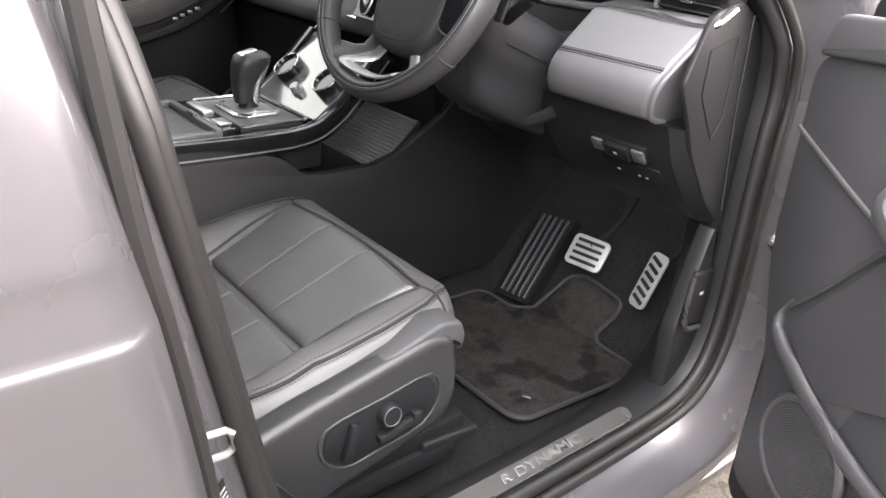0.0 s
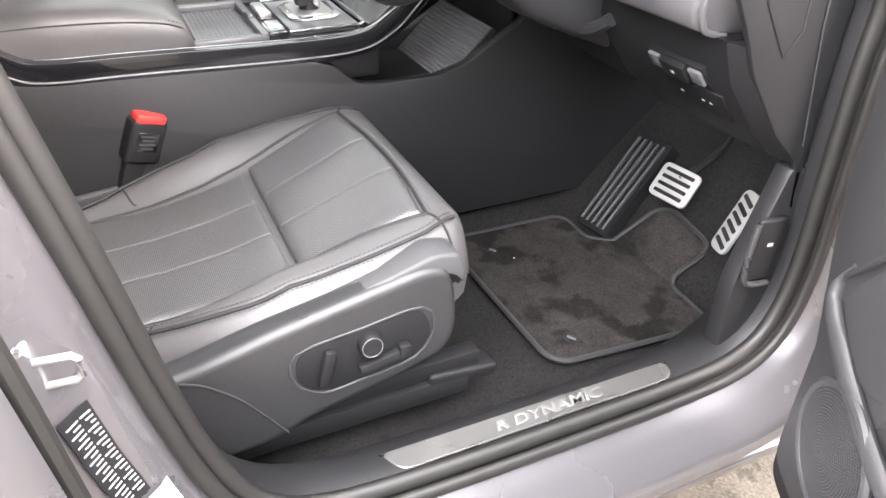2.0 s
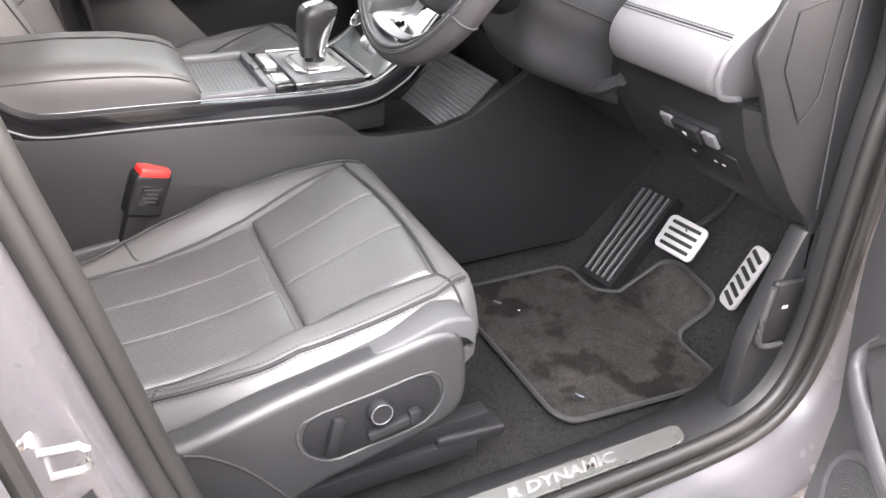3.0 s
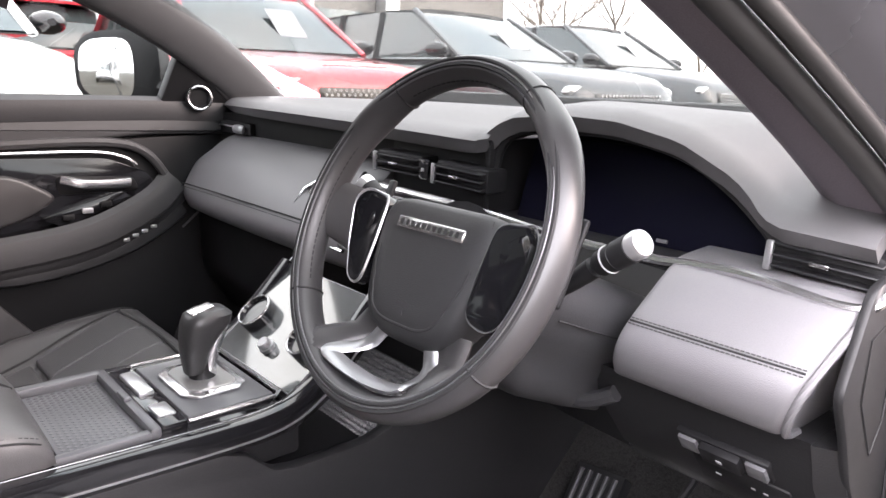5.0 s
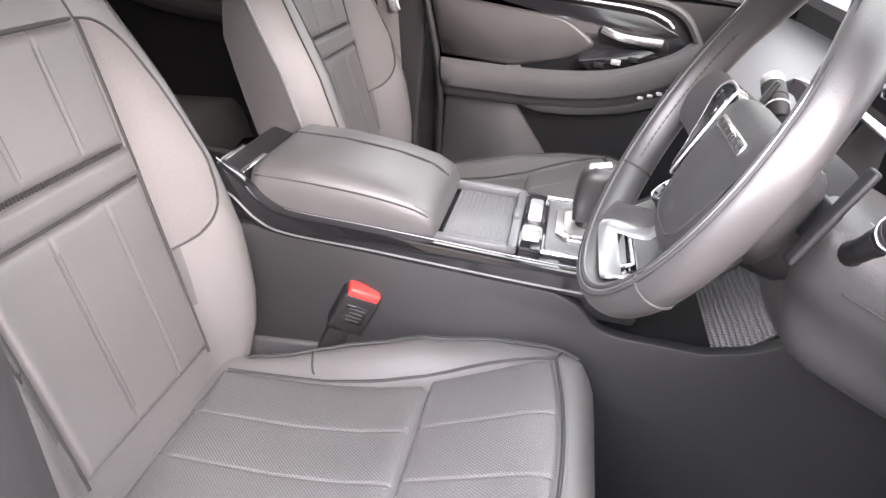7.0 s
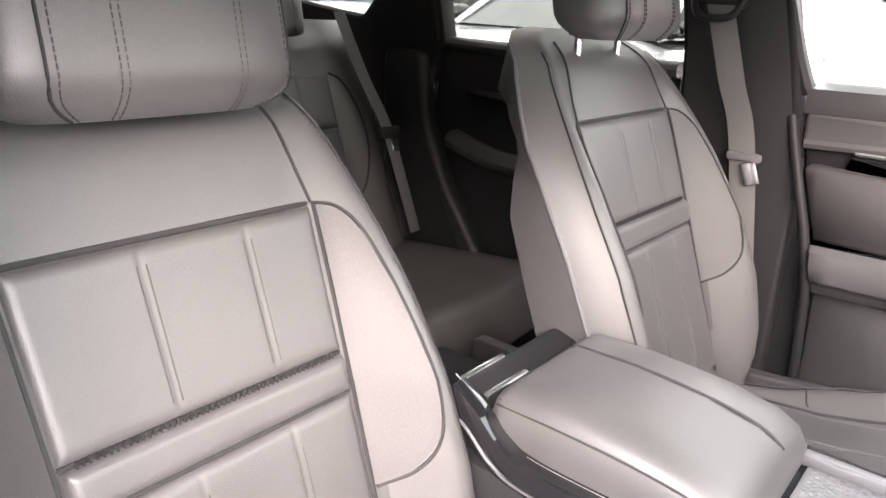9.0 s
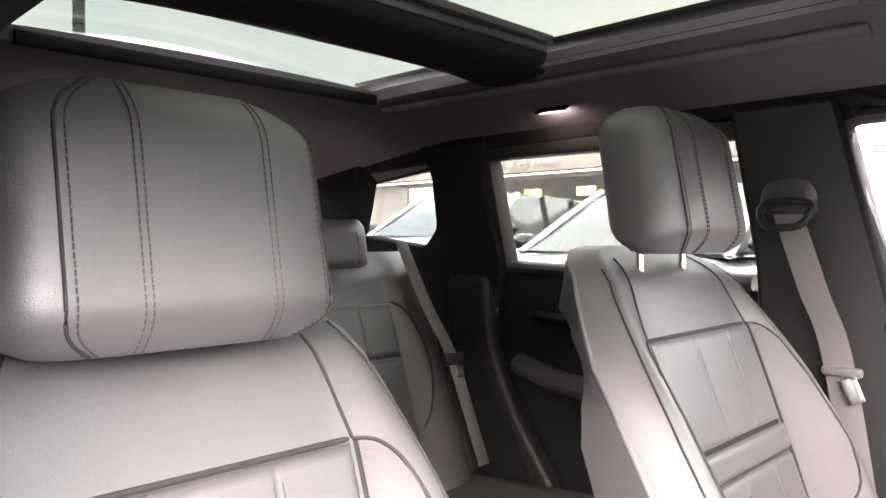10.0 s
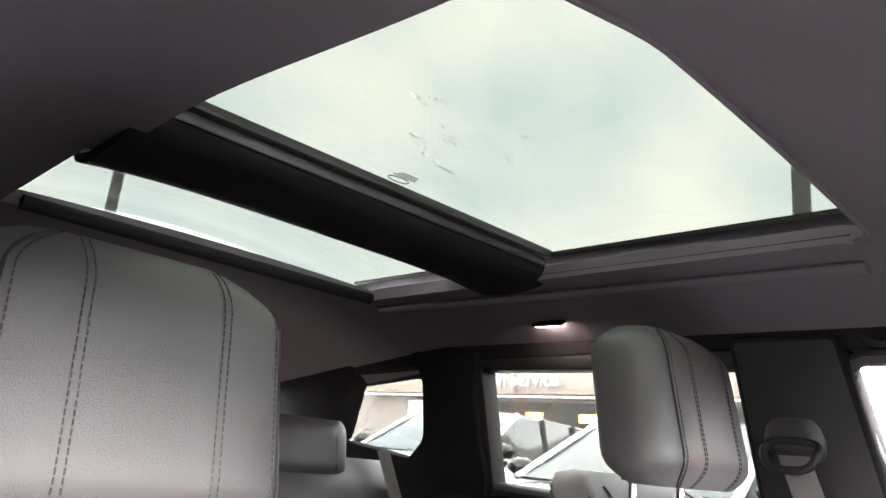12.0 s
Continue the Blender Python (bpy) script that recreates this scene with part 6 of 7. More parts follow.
part("shroud_joint", tube([(0.392 + 1.012 * dx, y, 1.032 - 0.40 * (y - 0.58) - 0.0125) for y, dx in ((0.580, 0.113), (0.62, 0.1155), (0.66, 0.1165), (0.72, 0.116))], 0.0012, 6), SEAM, column)
for sx, tip in ((1, 0.598), (-1, 0.186)):
    root = Vector((0.392 + sx * 0.092, 0.580, 1.044))
    end = Vector((tip, 0.566, 1.118))
    way = (end - root).normalized()
    part("stalk", tube([root, root.lerp(end, 0.35) + Vector((0, -0.004, -0.004)), root.lerp(end, 0.58)], [0.0105, 0.0095, 0.0105], 14, k=5), DARKPL, column, "black control stalk")
    part("stalk_barrel", lathe([(0.009, -0.052), (0.0125, -0.046), (0.0135, -0.026), (0.0128, -0.0255), (0.0128, -0.0240), (0.0138, -0.0235), (0.0138, -0.004), (0.010, -0.002)], end, way, 24), DARKPL, column, "black rotary switch collar")
    part("stalk_tip", lathe([(0.0128, -0.004), (0.0136, 0.004), (0.0122, 0.009), (0.0085, 0.010), (0.0080, 0.0088), (0.001, 0.0088)], end, way, 24), SILVER, column, "silver stalk end")
    for q in (-0.036,):
        part("print_bar", lathe([(0.0136, q), (0.0141, q + 0.0006), (0.0141, q + 0.0014), (0.0136, q + 0.002)], end, way, 24), MARK, column, "thin grey print ring")
    part("stalk_boot", lathe([(0.031, -0.014), (0.030, -0.002), (0.027, 0.000), (0.022, -0.004), (0.012, -0.006)], root, Vector((sx * 0.62, -0.62, 0.30)), 28), DARKPL, column, "recessed black boot")
    part("boot_ring", tube(oval(root, 0.030, 0.030, Vector((0.62, sx * 0.62, 0)).normalized(), Vector((-sx * 0.2, 0.2, 0.96)).normalized()), 0.0028, 8, True, up=(sx * 0.62, -0.62, 0.30)), PIPING, column, "satin ring")
WC = Vector((0.409, 0.470, 1.108))
HUB = Vector((0, -0.020, -0.046))    # the hub lies deeper than the rim
TILT = radians(25)
WM = Matrix.Translation(WC) @ Matrix(((1, 0, 0, 0), (0, math.sin(TILT), -math.cos(TILT), 0), (0, math.cos(TILT), math.sin(TILT), 0), (0, 0, 0, 1)))
wheel = thing("steering_wheel", WC, "black leather steering wheel with satin spokes and gloss switches", "steering wheel")
RW = 0.1745


def wpart(name, bm, mat, parent=wheel, label="", sharp=50, deep=None):
    """A part of the wheel: what lies near the middle sinks to the hub, what lies near the rim stays."""
    for v in bm.verts:
        r = math.hypot(v.co.x, v.co.y)
        k = 1 - ease((r - 0.105) / 0.065) if deep is None else deep
        v.co += HUB * k + Vector((0.006 + 0.06 * v.co.x, 0, 0)) * k
    return part(name, moved(bm, WM), mat, parent, label, sharp)


rings = []
for i in range(96):
    a = 2 * math.pi * i / 96
    d = Vector((math.cos(a), math.sin(a), 0))
    grip = 1 + 0.16 * (math.exp(-((a - 0.70) / 0.22) ** 2) + math.exp(-((a - 2.44) / 0.22) ** 2))
    rings.append([d * (RW + 0.0140 * grip * math.cos(b)) + Vector((0, 0, 0.0185 * grip * math.sin(b))) for b in steps(0, 2 * math.pi, 18)[:-1]])
rim = wpart("rim", loft(rings, loop=True), WHEELHIDE, wheel, "leather rim with a bright inner line")
for off, thick, mat in ((0.0045, 0.0020, SEAM), (0.0010, 0.0007, SATIN), (-0.0025, 0.0020, SEAM), (-0.0052, 0.0010, PIPING)):
    wpart("rim_line", tube([Vector((math.cos(a), math.sin(a), 0)) * (RW + off) + Vector((0, 0, 0.0185 * (1 - (off / 0.014) ** 2) ** 0.5 + 0.0002)) for a in steps(0, 2 * math.pi, 96)[:-1]], thick, 6, True), mat, rim, "thin line round the rim")
for a in (0.98, 2.16, 3.75, 5.67):
    d, t = Vector((math.cos(a), math.sin(a), 0)), Vector((-math.sin(a), math.cos(a), 0))
    wpart("rim_seam", tube([d * (RW + 0.0145 * math.cos(b)) + Vector((0, 0, 0.0190 * math.sin(b))) for b in steps(0, 2 * math.pi, 18)[:-1]], 0.0012, 6, True, up=tuple(t)), SEAM, rim)
for a0, a1 in ((1.05, 2.10), (2.3, 3.7), (-0.56, 0.85)):
    wpart("stitching", stitches([Vector((math.cos(a), math.sin(a), 0)) * (RW - 0.0130) + Vector((0, 0, 0.0075)) for a in steps(a0, a1, 14)], 0.007, 0.005, 0.0008, 2), SEAM, rim)
hub = []
for z, k in ((-0.020, 0.90), (0.006, 1.0), (0.020, 0.985), (0.028, 0.94), (0.033, 0.86), (0.036, 0.60), (0.0365, 0.2)):
    hub.append([Vector((p[0] * k, p[1] * k - 0.004, z)) for p in rounded([(-0.086, 0.062), (0.086, 0.062), (0.083, -0.004), (0.068, -0.060), (0.040, -0.086), (-0.040, -0.086), (-0.068, -0.060), (-0.083, -0.004)], 0.034, 6)])
cover = wpart("airbag_cover", loft(hub), HUBHIDE, wheel, "padded leather airbag cover", 60)
wpart("cover_line", tube([(p[0] * 0.80, p[1] * 0.80 - 0.006, 0.0335) for p in rounded([(-0.086, 0.050), (-0.083, -0.004), (-0.060, -0.070), (-0.036, -0.083), (0.036, -0.083), (0.060, -0.070), (0.083, -0.004), (0.086, 0.050)], 0.02, 4)[6:-6]], 0.0016, 6), SEAM, cover)
wpart("badge", rbox((0.0, 0.028, 0.0365), (0.096, 0.013, 0.004), 0.0015, 1), STEEL, cover, "bright blank badge bar")
wpart("badge_marks", join(*[rbox((-0.040 + 0.0080 * i, 0.028, 0.0388), (0.0045, 0.006, 0.0006), 0) for i in range(11)]), SEAM, cover, "small raised marks")
wpart("airbag_mark", join(rbox((0, -0.052, 0.0358), (0.020, 0.004, 0.0006), 0), rbox((0, -0.060, 0.0354), (0.006, 0.005, 0.0006), 0)), SEAM, cover)
for sx in (-1, 1):
    wpart("stitching", stitches([(sx * x, y, z) for x, y, z in ((0.070, 0.050, 0.0300), (0.073, 0.02, 0.0305), (0.070, -0.010, 0.0305), (0.060, -0.045, 0.0300), (0.045, -0.066, 0.0295))], 0.006, 0.0042, 0.0007, 6), SEAM, cover)
    spoke = wpart("spoke", loft([[Vector((sx * x, y + w * 0.5 * math.cos(b), zc + h * math.sin(b))) for b in steps(0, 2 * math.pi, 14)[:-1]] for x, y, w, zc, h in ((0.06, 0.012, 0.085, -0.004, 0.016), (0.10, 0.010, 0.088, -0.006, 0.014), (0.14, 0.006, 0.070, -0.006, 0.012), (0.172, 0.004, 0.064, 0.0, 0.012))]), WHEELHIDE, wheel)
    pod_shape = rounded([(0.080, 0.053), (0.120, 0.051), (0.136, 0.030), (0.129, -0.012), (0.108, -0.052), (0.078, -0.046), (0.076, 0.0)], 0.014)

    def pod_z(x):
        return 0.036 - 0.42 * (x - 0.078)

    pod = wpart("switch_pod", loft([[Vector((sx * (0.105 + (x - 0.105) * k), y * k, pod_z(x) - d)) for x, y in pod_shape] for d, k in ((0.016, 1.0), (0.003, 1.0), (0.0006, 0.97), (0.0, 0.92))]), GLOSS, spoke, "gloss black switch pod", 40)
    wpart("pod_trim", tube([(sx * x, y, pod_z(x) - 0.003) for x, y in pod_shape], 0.0012 if sx > 0 else 0.0016, 6, True), PIPING if sx > 0 else SILVER, pod, "satin edge")
    wpart("pod_dial", lathe([(0.018, 0.0), (0.018, 0.004), (0.014, 0.005), (0.001, 0.0042)], (sx * 0.108, 0.024, pod_z(0.108)), (sx * 0.38, 0, 0.92), 24), GLOSS, pod, "round touch dial")
# lower spoke, a bright frame round an opening
for sx in (-1, 1):
    wpart("lower_spoke", loft([[Vector((sx * x + w * math.cos(b), y, 0.006 + 0.010 * math.sin(b))) for b in steps(0, 2 * math.pi, 12)[:-1]] for x, y, w in ((0.050, -0.062, 0.024), (0.062, -0.092, 0.020), (0.078, -0.125, 0.019), (0.088, -0.146, 0.019))]), WHEELHIDE, wheel)
wpart("spoke_trim", tube([(-0.034, -0.080, 0.014), (-0.044, -0.100, 0.015), (-0.058, -0.132, 0.015), (-0.052, -0.142, 0.015), (0.0, -0.146, 0.015), (0.052, -0.142, 0.015), (0.058, -0.132, 0.015), (0.044, -0.100, 0.015), (0.034, -0.080, 0.014)], 0.009, 8, flat=0.005, k=4), SATIN, wheel, "satin grey lower spoke trim")
for sx in (-1, 1):
    wpart("paddle", join(rbox((sx * 0.143, 0.016, -0.060), (0.014, 0.086, 0.006), 0.0029, 3, (0, sx * 8, 0)), rbox((sx * 0.110, 0.006, -0.064), (0.070, 0.034, 0.006), 0.0029, 2)), DARKPL, wheel, "satin grey gear paddle", 50, 0.0)
wpart("hub_back", lathe([(0.060, -0.07), (0.066, -0.02), (0.07, 0.0)], (0, 0, 0), (0, 0, 1), 24), DARKPL, wheel)

# ---- centre console ----
con = thing("centre_console", (0, 0.3, 0.5), "charcoal centre console edged in gloss black and chrome", "centre console")
CSIDE = [(-0.30, 0.42), (-0.30, 0.80), (-0.10, 0.800), (0.10, 0.790), (0.37, 0.780), (0.41, 0.766), (0.445, 0.732), (0.48, 0.725), (0.60, 0.724), (0.66, 0.740), (0.773, 0.806), (0.800, 0.84), (0.83, 0.95), (1.25, 0.95), (1.25, 0.42)]


def flat_rail(pts, half, tall, r):
    """A rail of rounded square section along points that lie in one upright plane."""
    path = spline(pts, 6)
    rings = []
    for i, p in enumerate(path):
        t = (path[min(i + 1, len(path) - 1)] - path[max(i - 1, 0)]).normalized()
        n = Vector((0, -t.z, t.y))
        rings.append([p + Vector((a, 0, 0)) + n * b for a, b in rounded([(-half, -tall), (half, -tall), (half, tall), (-half, tall)], r, 2)])
    return loft(rings)


for sx in (-1, 1):
    part("side_wall", prism(rounded(CSIDE, 0.012), "x", sx * 0.132 - 0.012, sx * 0.132 + 0.012, 0.005), LOWERPL, con, "charcoal plastic side")
    rail_pts = [(sx * 0.128, -0.145, 0.868), (sx * 0.130, -0.110, 0.848), (sx * 0.131, -0.075, 0.820), (sx * 0.131, -0.03, 0.806), (sx * 0.131, 0.10, 0.803), (sx * 0.131, 0.35, 0.796), (sx * 0.131, 0.46, 0.800), (sx * 0.131, 0.52, 0.826), (sx * 0.131, 0.56, 0.862), (sx * 0.128, 0.63, 0.935)]
    part("gloss_rail", flat_rail(rail_pts, 0.013, 0.019, 0.004), GLOSS, con, "gloss black rail", 30)
    part("rail_edge", flat_rail([(x + sx * 0.0135, y, z - 0.010) for x, y, z in rail_pts], 0.0012, 0.0012, 0.0004), SATIN, con, "thin bright lower edge", 30)
    part("rail_strip", tube([(x - sx * 0.006, y - 0.001, z + 0.0185) for x, y, z in rail_pts], 0.0009, 6, k=6), SATIN, con, "thin satin line")
part("core", join(rbox((0, 0.0, 0.60), (0.22, 0.70, 0.35), 0.01), rbox((0, 0.40, 0.755), (0.24, 0.20, 0.05), 0.01), rbox((0, 0.55, 0.56), (0.22, 0.6, 0.28), 0.01)), DARKPL, con)
part("storage_tray", rbox((0.0, 0.56, 0.690), (0.238, 0.16, 0.012), 0.003), RUBBER, con, "rubber storage tray")
RAMP0, RAMPD = Vector((0, 0.622, 0.694)), Vector((0, 0.105, 0.098))


def on_ramp(x, t, out=0.0):
    """A place on the slanting charging pad inside the storage tray."""
    return RAMP0 + RAMPD * t + Vector((x, -0.68 * out, 0.73 * out))


part("charging_pad", sheet(lambda u, v: on_ramp(-0.118 + 0.236 * u, v), steps(0, 1, 4), steps(0, 1, 4), 0.012), RUBBER, con, "slanting rubber charging pad")
part("tray_back", rbox((0, 0.765, 0.80), (0.236, 0.012, 0.10), 0.003), DARKPL, con)
peaks, tris = [], []
for i in range(26):
    for j in range(16):
        n0 = len(peaks)
        x0, t0 = -0.114 + 0.0088 * i, 0.02 + 0.0605 * j
        peaks += [on_ramp(x0 + a, t0 + b, o) for a, b, o in ((0, 0, 0.0008), (0.0086, 0, 0.0008), (0.0086, 0.058, 0.0008), (0, 0.058, 0.0008), (0.0043, 0.029, 0.0048))]
        tris += [(n0 + a, n0 + (a + 1) % 4, n0 + 4) for a in range(4)]
sm = bpy.data.meshes.new("tray_studs")
sm.from_pydata(peaks, [], tris)
bm = bmesh.new()
bm.from_mesh(sm)
bpy.data.meshes.remove(sm)
tagged(part("tray_studs", bm, PIPING, con, "pyramid studded rubber", 5), kind="stuff")
# top deck: tray, key strip, selector plate
part("deck", rbox((0, 0.335, 0.806), (0.246, 0.30, 0.012), 0.003), GLOSS, con)
part("tray_floor", rbox((-0.002, 0.246, 0.8135), (0.200, 0.100, 0.005), 0.002), PIPING, con, "textured tray floor")
bm = bmesh.new()
for i in range(22):
    for j in range(12):
        bmesh.ops.create_cube(bm, size=1, matrix=pose(-0.094 + 0.0088 * i + (0.0044 if j % 2 else 0), 0.204 + 0.0075 * j, 0.8161, 0, 0, 45) @ Matrix.Diagonal((0.0044, 0.0044, 0.0010, 1)))
tagged(part("tray_scale", bm, PIPING, con), kind="stuff")
for c, d in (((-0.110, 0.246, 0.820), (0.018, 0.118, 0.016)), ((0.108, 0.246, 0.818), (0.014, 0.118, 0.012)), ((0, 0.302, 0.820), (0.232, 0.014, 0.016))):
    part("tray_wall", rbox(c, d, 0.004), PIPING, con, "grey tray surround")
part("tray_button", rbox((0.0, 0.300, 0.828), (0.034, 0.010, 0.010), 0.003), PIPING, con, "tray release tab")
part("key_strip", rbox((0, 0.328, 0.818), (0.215, 0.034, 0.012), 0.003), GLOSS, con, "gloss strip of keys")
part("drive_switch", join(rbox((-0.035, 0.328, 0.826), (0.085, 0.022, 0.010), 0.004), rbox((0.062, 0.328, 0.824), (0.040, 0.024, 0.006), 0.002)), SILVER, con, "silver drive mode switch")
part("selector_plate", rbox((-0.004, 0.410, 0.816), (0.200, 0.122, 0.012), 0.003), PIPING, con, "satin grey selector plate")
part("plate_trim", tube([(-0.112, 0.345, 0.823), (-0.112, 0.468, 0.823), (-0.10, 0.478, 0.823), (0.098, 0.478, 0.823), (0.110, 0.466, 0.823), (0.110, 0.345, 0.823)], 0.0030, 6), CHROME, con, "chrome plate edge")
gs = thing("gear_selector", (0.0, 0.41, 0.82), "black and chrome upright gear selector", "gear lever")
part("base", prism(rounded([(-0.068, 0.380), (-0.048, 0.362), (0.040, 0.362), (0.060, 0.380), (0.060, 0.438), (0.042, 0.456), (-0.050, 0.456), (-0.068, 0.438)], 0.003, 2), "z", 0.822, 0.8275, 0.002, 2), CHROME, gs, "eight-sided chrome selector base")
part("base_inset", prism(rounded([(-0.054, 0.386), (-0.042, 0.374), (0.034, 0.374), (0.046, 0.386), (0.046, 0.432), (0.034, 0.444), (-0.042, 0.444), (-0.054, 0.432)], 0.003, 2), "z", 0.8270, 0.8300, 0.001, 1), WHITEMETAL, gs, "pale satin inset")
part("gaiter", lathe([(0.019, 0), (0.017, 0.004), (0.013, 0.010), (0.011, 0.03)], (-0.002, 0.410, 0.830), (0, 0, 1), 20), DARKPL, gs)
part("stem", loft([[Vector((-0.002, y, z)) + Vector((rx * math.cos(a), ry * math.sin(a), 0)) for a in steps(0, 2 * math.pi, 16)[:-1]] for y, z, rx, ry in ((0.418, 0.828, 0.013, 0.012), (0.420, 0.845, 0.0125, 0.011), (0.424, 0.866, 0.015, 0.012), (0.431, 0.890, 0.019, 0.015), (0.437, 0.908, 0.021, 0.016), (0.438, 0.918, 0.018, 0.013))]), CHROME, gs, "satin stem face")
part("grip", loft([[Vector((-0.002, y, z)) + Vector((rx * math.copysign(abs(math.cos(a)) ** 0.6, math.cos(a)), ry * math.copysign(abs(math.sin(a)) ** 0.6, math.sin(a)), 0)) for a in steps(0, 2 * math.pi, 20)[:-1]] for y, z, rx, ry in ((0.398, 0.838, 0.014, 0.013), (0.400, 0.868, 0.019, 0.019), (0.408, 0.892, 0.025, 0.026), (0.418, 0.910, 0.028, 0.033), (0.422, 0.922, 0.027, 0.032), (0.424, 0.929, 0.020, 0.022))]), SEATPL, gs, "satin black grip")
part("cap", rbox((-0.002, 0.412, 0.9285), (0.024, 0.034, 0.006), 0.002, 2, (14, 0, 0)), STEEL, gs, "bright top key")
# slanting control panel
cp = thing("control_panel", (0, 0.56, 0.87), "glossy touch panel with two chrome-ringed dials", "control panel")
PN = Vector((0, -0.635, 0.772))


def on_panel(x, t, out=0.0):
    return Vector((x, 0.486 + 0.140 * t, 0.820 + 0.115 * t)) + PN * out


PANELGLASS = material("grey_touch_glass", (0.05, 0.055, 0.055), 0.10, patch=0.2, spec=0.8, coat=1.0)
part("glass", sheet(lambda u, v: on_panel((2 * u - 1) * (0.118 + 0.004 * v), v, 0.004), steps(0, 1, 6), steps(0, 1, 6), 0.02), PANELGLASS, cp, "glossy dark touch glass")
part("frame", tube([on_panel(-0.120, 0, 0.003), on_panel(-0.124, 1, 0.003), on_panel(0.124, 1, 0.003), on_panel(0.120, 0, 0.003)], 0.0014, 6, True), SATIN, cp, "thin satin edge")
for x, t in ((-0.078, 0.42), (0.078, 0.42)):
    d = part("dial", lathe([(0.031, 0), (0.031, 0.018), (0.027, 0.020), (0.024, 0.014), (0.001, 0.014)], on_panel(x, t, 0.004), PN), GLOSS, cp, "black climate dial")
    part("dial_ring", tube(oval(on_panel(x, t, 0.023), 0.0290, 0.0290, (1, 0, 0), (0, 0.772, 0.635)), 0.0019, 8, True, up=tuple(PN)), CHROME, d, "chrome ring")
part("volume_knob", lathe([(0.0125, 0), (0.0125, 0.006), (0.0100, 0.007), (0.0100, 0.015), (0.0085, 0.017), (0.001, 0.017)], on_panel(0.0, 0.22, 0.004), PN, 20), SATIN, cp, "small satin volume knob")
# armrest box
arings = []
for y, top, w in ((-0.100, 0.862, 0.108), (-0.096, 0.878, 0.114), (-0.080, 0.890, 0.118), (0.0, 0.892, 0.119), (0.09, 0.886, 0.119), (0.150, 0.874, 0.119), (0.176, 0.860, 0.118), (0.188, 0.840, 0.115), (0.190, 0.822, 0.113)):
    low_z = 0.818
    arings.append([(x * w, y, low_z + (top - low_z) * h) for x, h in ((-1, 0), (-1.02, 0.35), (-1.01, 0.68), (-0.95, 0.88), (-0.84, 0.97), (-0.6, 1.0), (-0.3, 1.005), (0, 1.0), (0.3, 1.005), (0.6, 1.0), (0.84, 0.97), (0.95, 0.88), (1.01, 0.68), (1.02, 0.35), (1, 0))])
lid = part("armrest", loft(arings), LEATHER, con, "padded black leather armrest lid", 60)
part("lid_seam", tube([(-0.04, -0.085, 0.8895), (-0.04, 0.0, 0.8925), (-0.04, 0.09, 0.8865), (-0.04, 0.15, 0.8745), (-0.04, 0.178, 0.858)], 0.0020, 6, k=5), SEAM, lid)
for sx in (-1, 1):
    edge = [(sx * 0.117, -0.09, 0.868), (sx * 0.119, 0.0, 0.870), (sx * 0.119, 0.09, 0.866), (sx * 0.119, 0.150, 0.858), (sx * 0.117, 0.176, 0.848)]
    part("edge_seam", tube(edge, 0.0014, 6, k=5), SEAM, lid)
    part("stitching", stitches([(x - sx * 0.004, y, z + 0.005) for x, y, z in edge], k=5), SEAM, lid)
part("rear_cap", prism(rounded([(-0.105, 0.80), (-0.108, 0.862), (-0.150, 0.872), (-0.170, 0.85), (-0.175, 0.70), (-0.12, 0.70)], 0.010), "x", -0.124, 0.124, 0.004), DARKPL, con, "black end cap")
# Each bar is shaped to its highlight, on the near half of the cap.
for y, z in ((-0.112, 0.8655), (-0.148, 0.8735)):
    part("rear_bar", rbox((0.066, y, z), (0.088, 0.008, 0.005), 0.002, 2, (-12, 0, 0)), CHROME, con, "bright bar cut to its highlight on the end cap")

# ---- driver's footwell ----
mat = thing("floor_mat", (0.4, 0.8, 0.39), "worn black carpet mat with bound edge", "floor mat")
MAT = [(0.185, 0.600), (0.572, 0.604), (0.600, 0.625), (0.620, 0.883), (0.600, 0.918), (0.507, 0.922), (0.486, 0.936), (0.504, 0.984), (0.490, 1.000), (0.384, 1.010), (0.347, 0.998), (0.316, 0.905), (0.290, 0.876), (0.212, 0.880), (0.190, 0.862)]


def mat_z(y):
    return 0.388 + max(0.0, y - 0.925) * 0.96


mp = [tuple(p) for p in rounded(MAT, 0.018, 4)]
mb = bmesh.new()
top = [mb.verts.new((x, y, mat_z(y) + 0.004)) for x, y in mp]
bot = [mb.verts.new((x, y, mat_z(y) - 0.006)) for x, y in mp]
f = mb.faces.new(top)
for i in range(len(mp)):
    j = (i + 1) % len(mp)
    mb.faces.new((top[i], bot[i], bot[j], top[j]))
bmesh.ops.bisect_plane(mb, geom=mb.verts[:] + mb.edges[:] + mb.faces[:], plane_co=(0, 0.925, 0), plane_no=(0, 1, 0))
bmesh.ops.triangulate(mb, faces=mb.faces[:])
part("mat_top", mb, MATPILE, mat, "dusty worn carpet pile")
part("binding", tube([(x, y, mat_z(y) + 0.003) for x, y in mp], 0.0048, 6, True), MATEDGE, mat, "stitched edge binding")
for x, y in ((0.556, 0.665), (0.262, 0.672)):
    clip = part("clip", lathe([(0.011, 0), (0.010, 0.003), (0.005, 0.004), (0.001, 0.004)], (x, y, 0.390), (0, 0, 1), 14), DARKPL, mat, "black mat fixing")
    part("clip_bar", rbox((x, y, 0.3950), (0.016, 0.004, 0.003), 0.001, 1, (0, 0, 30)), PIPING, clip)
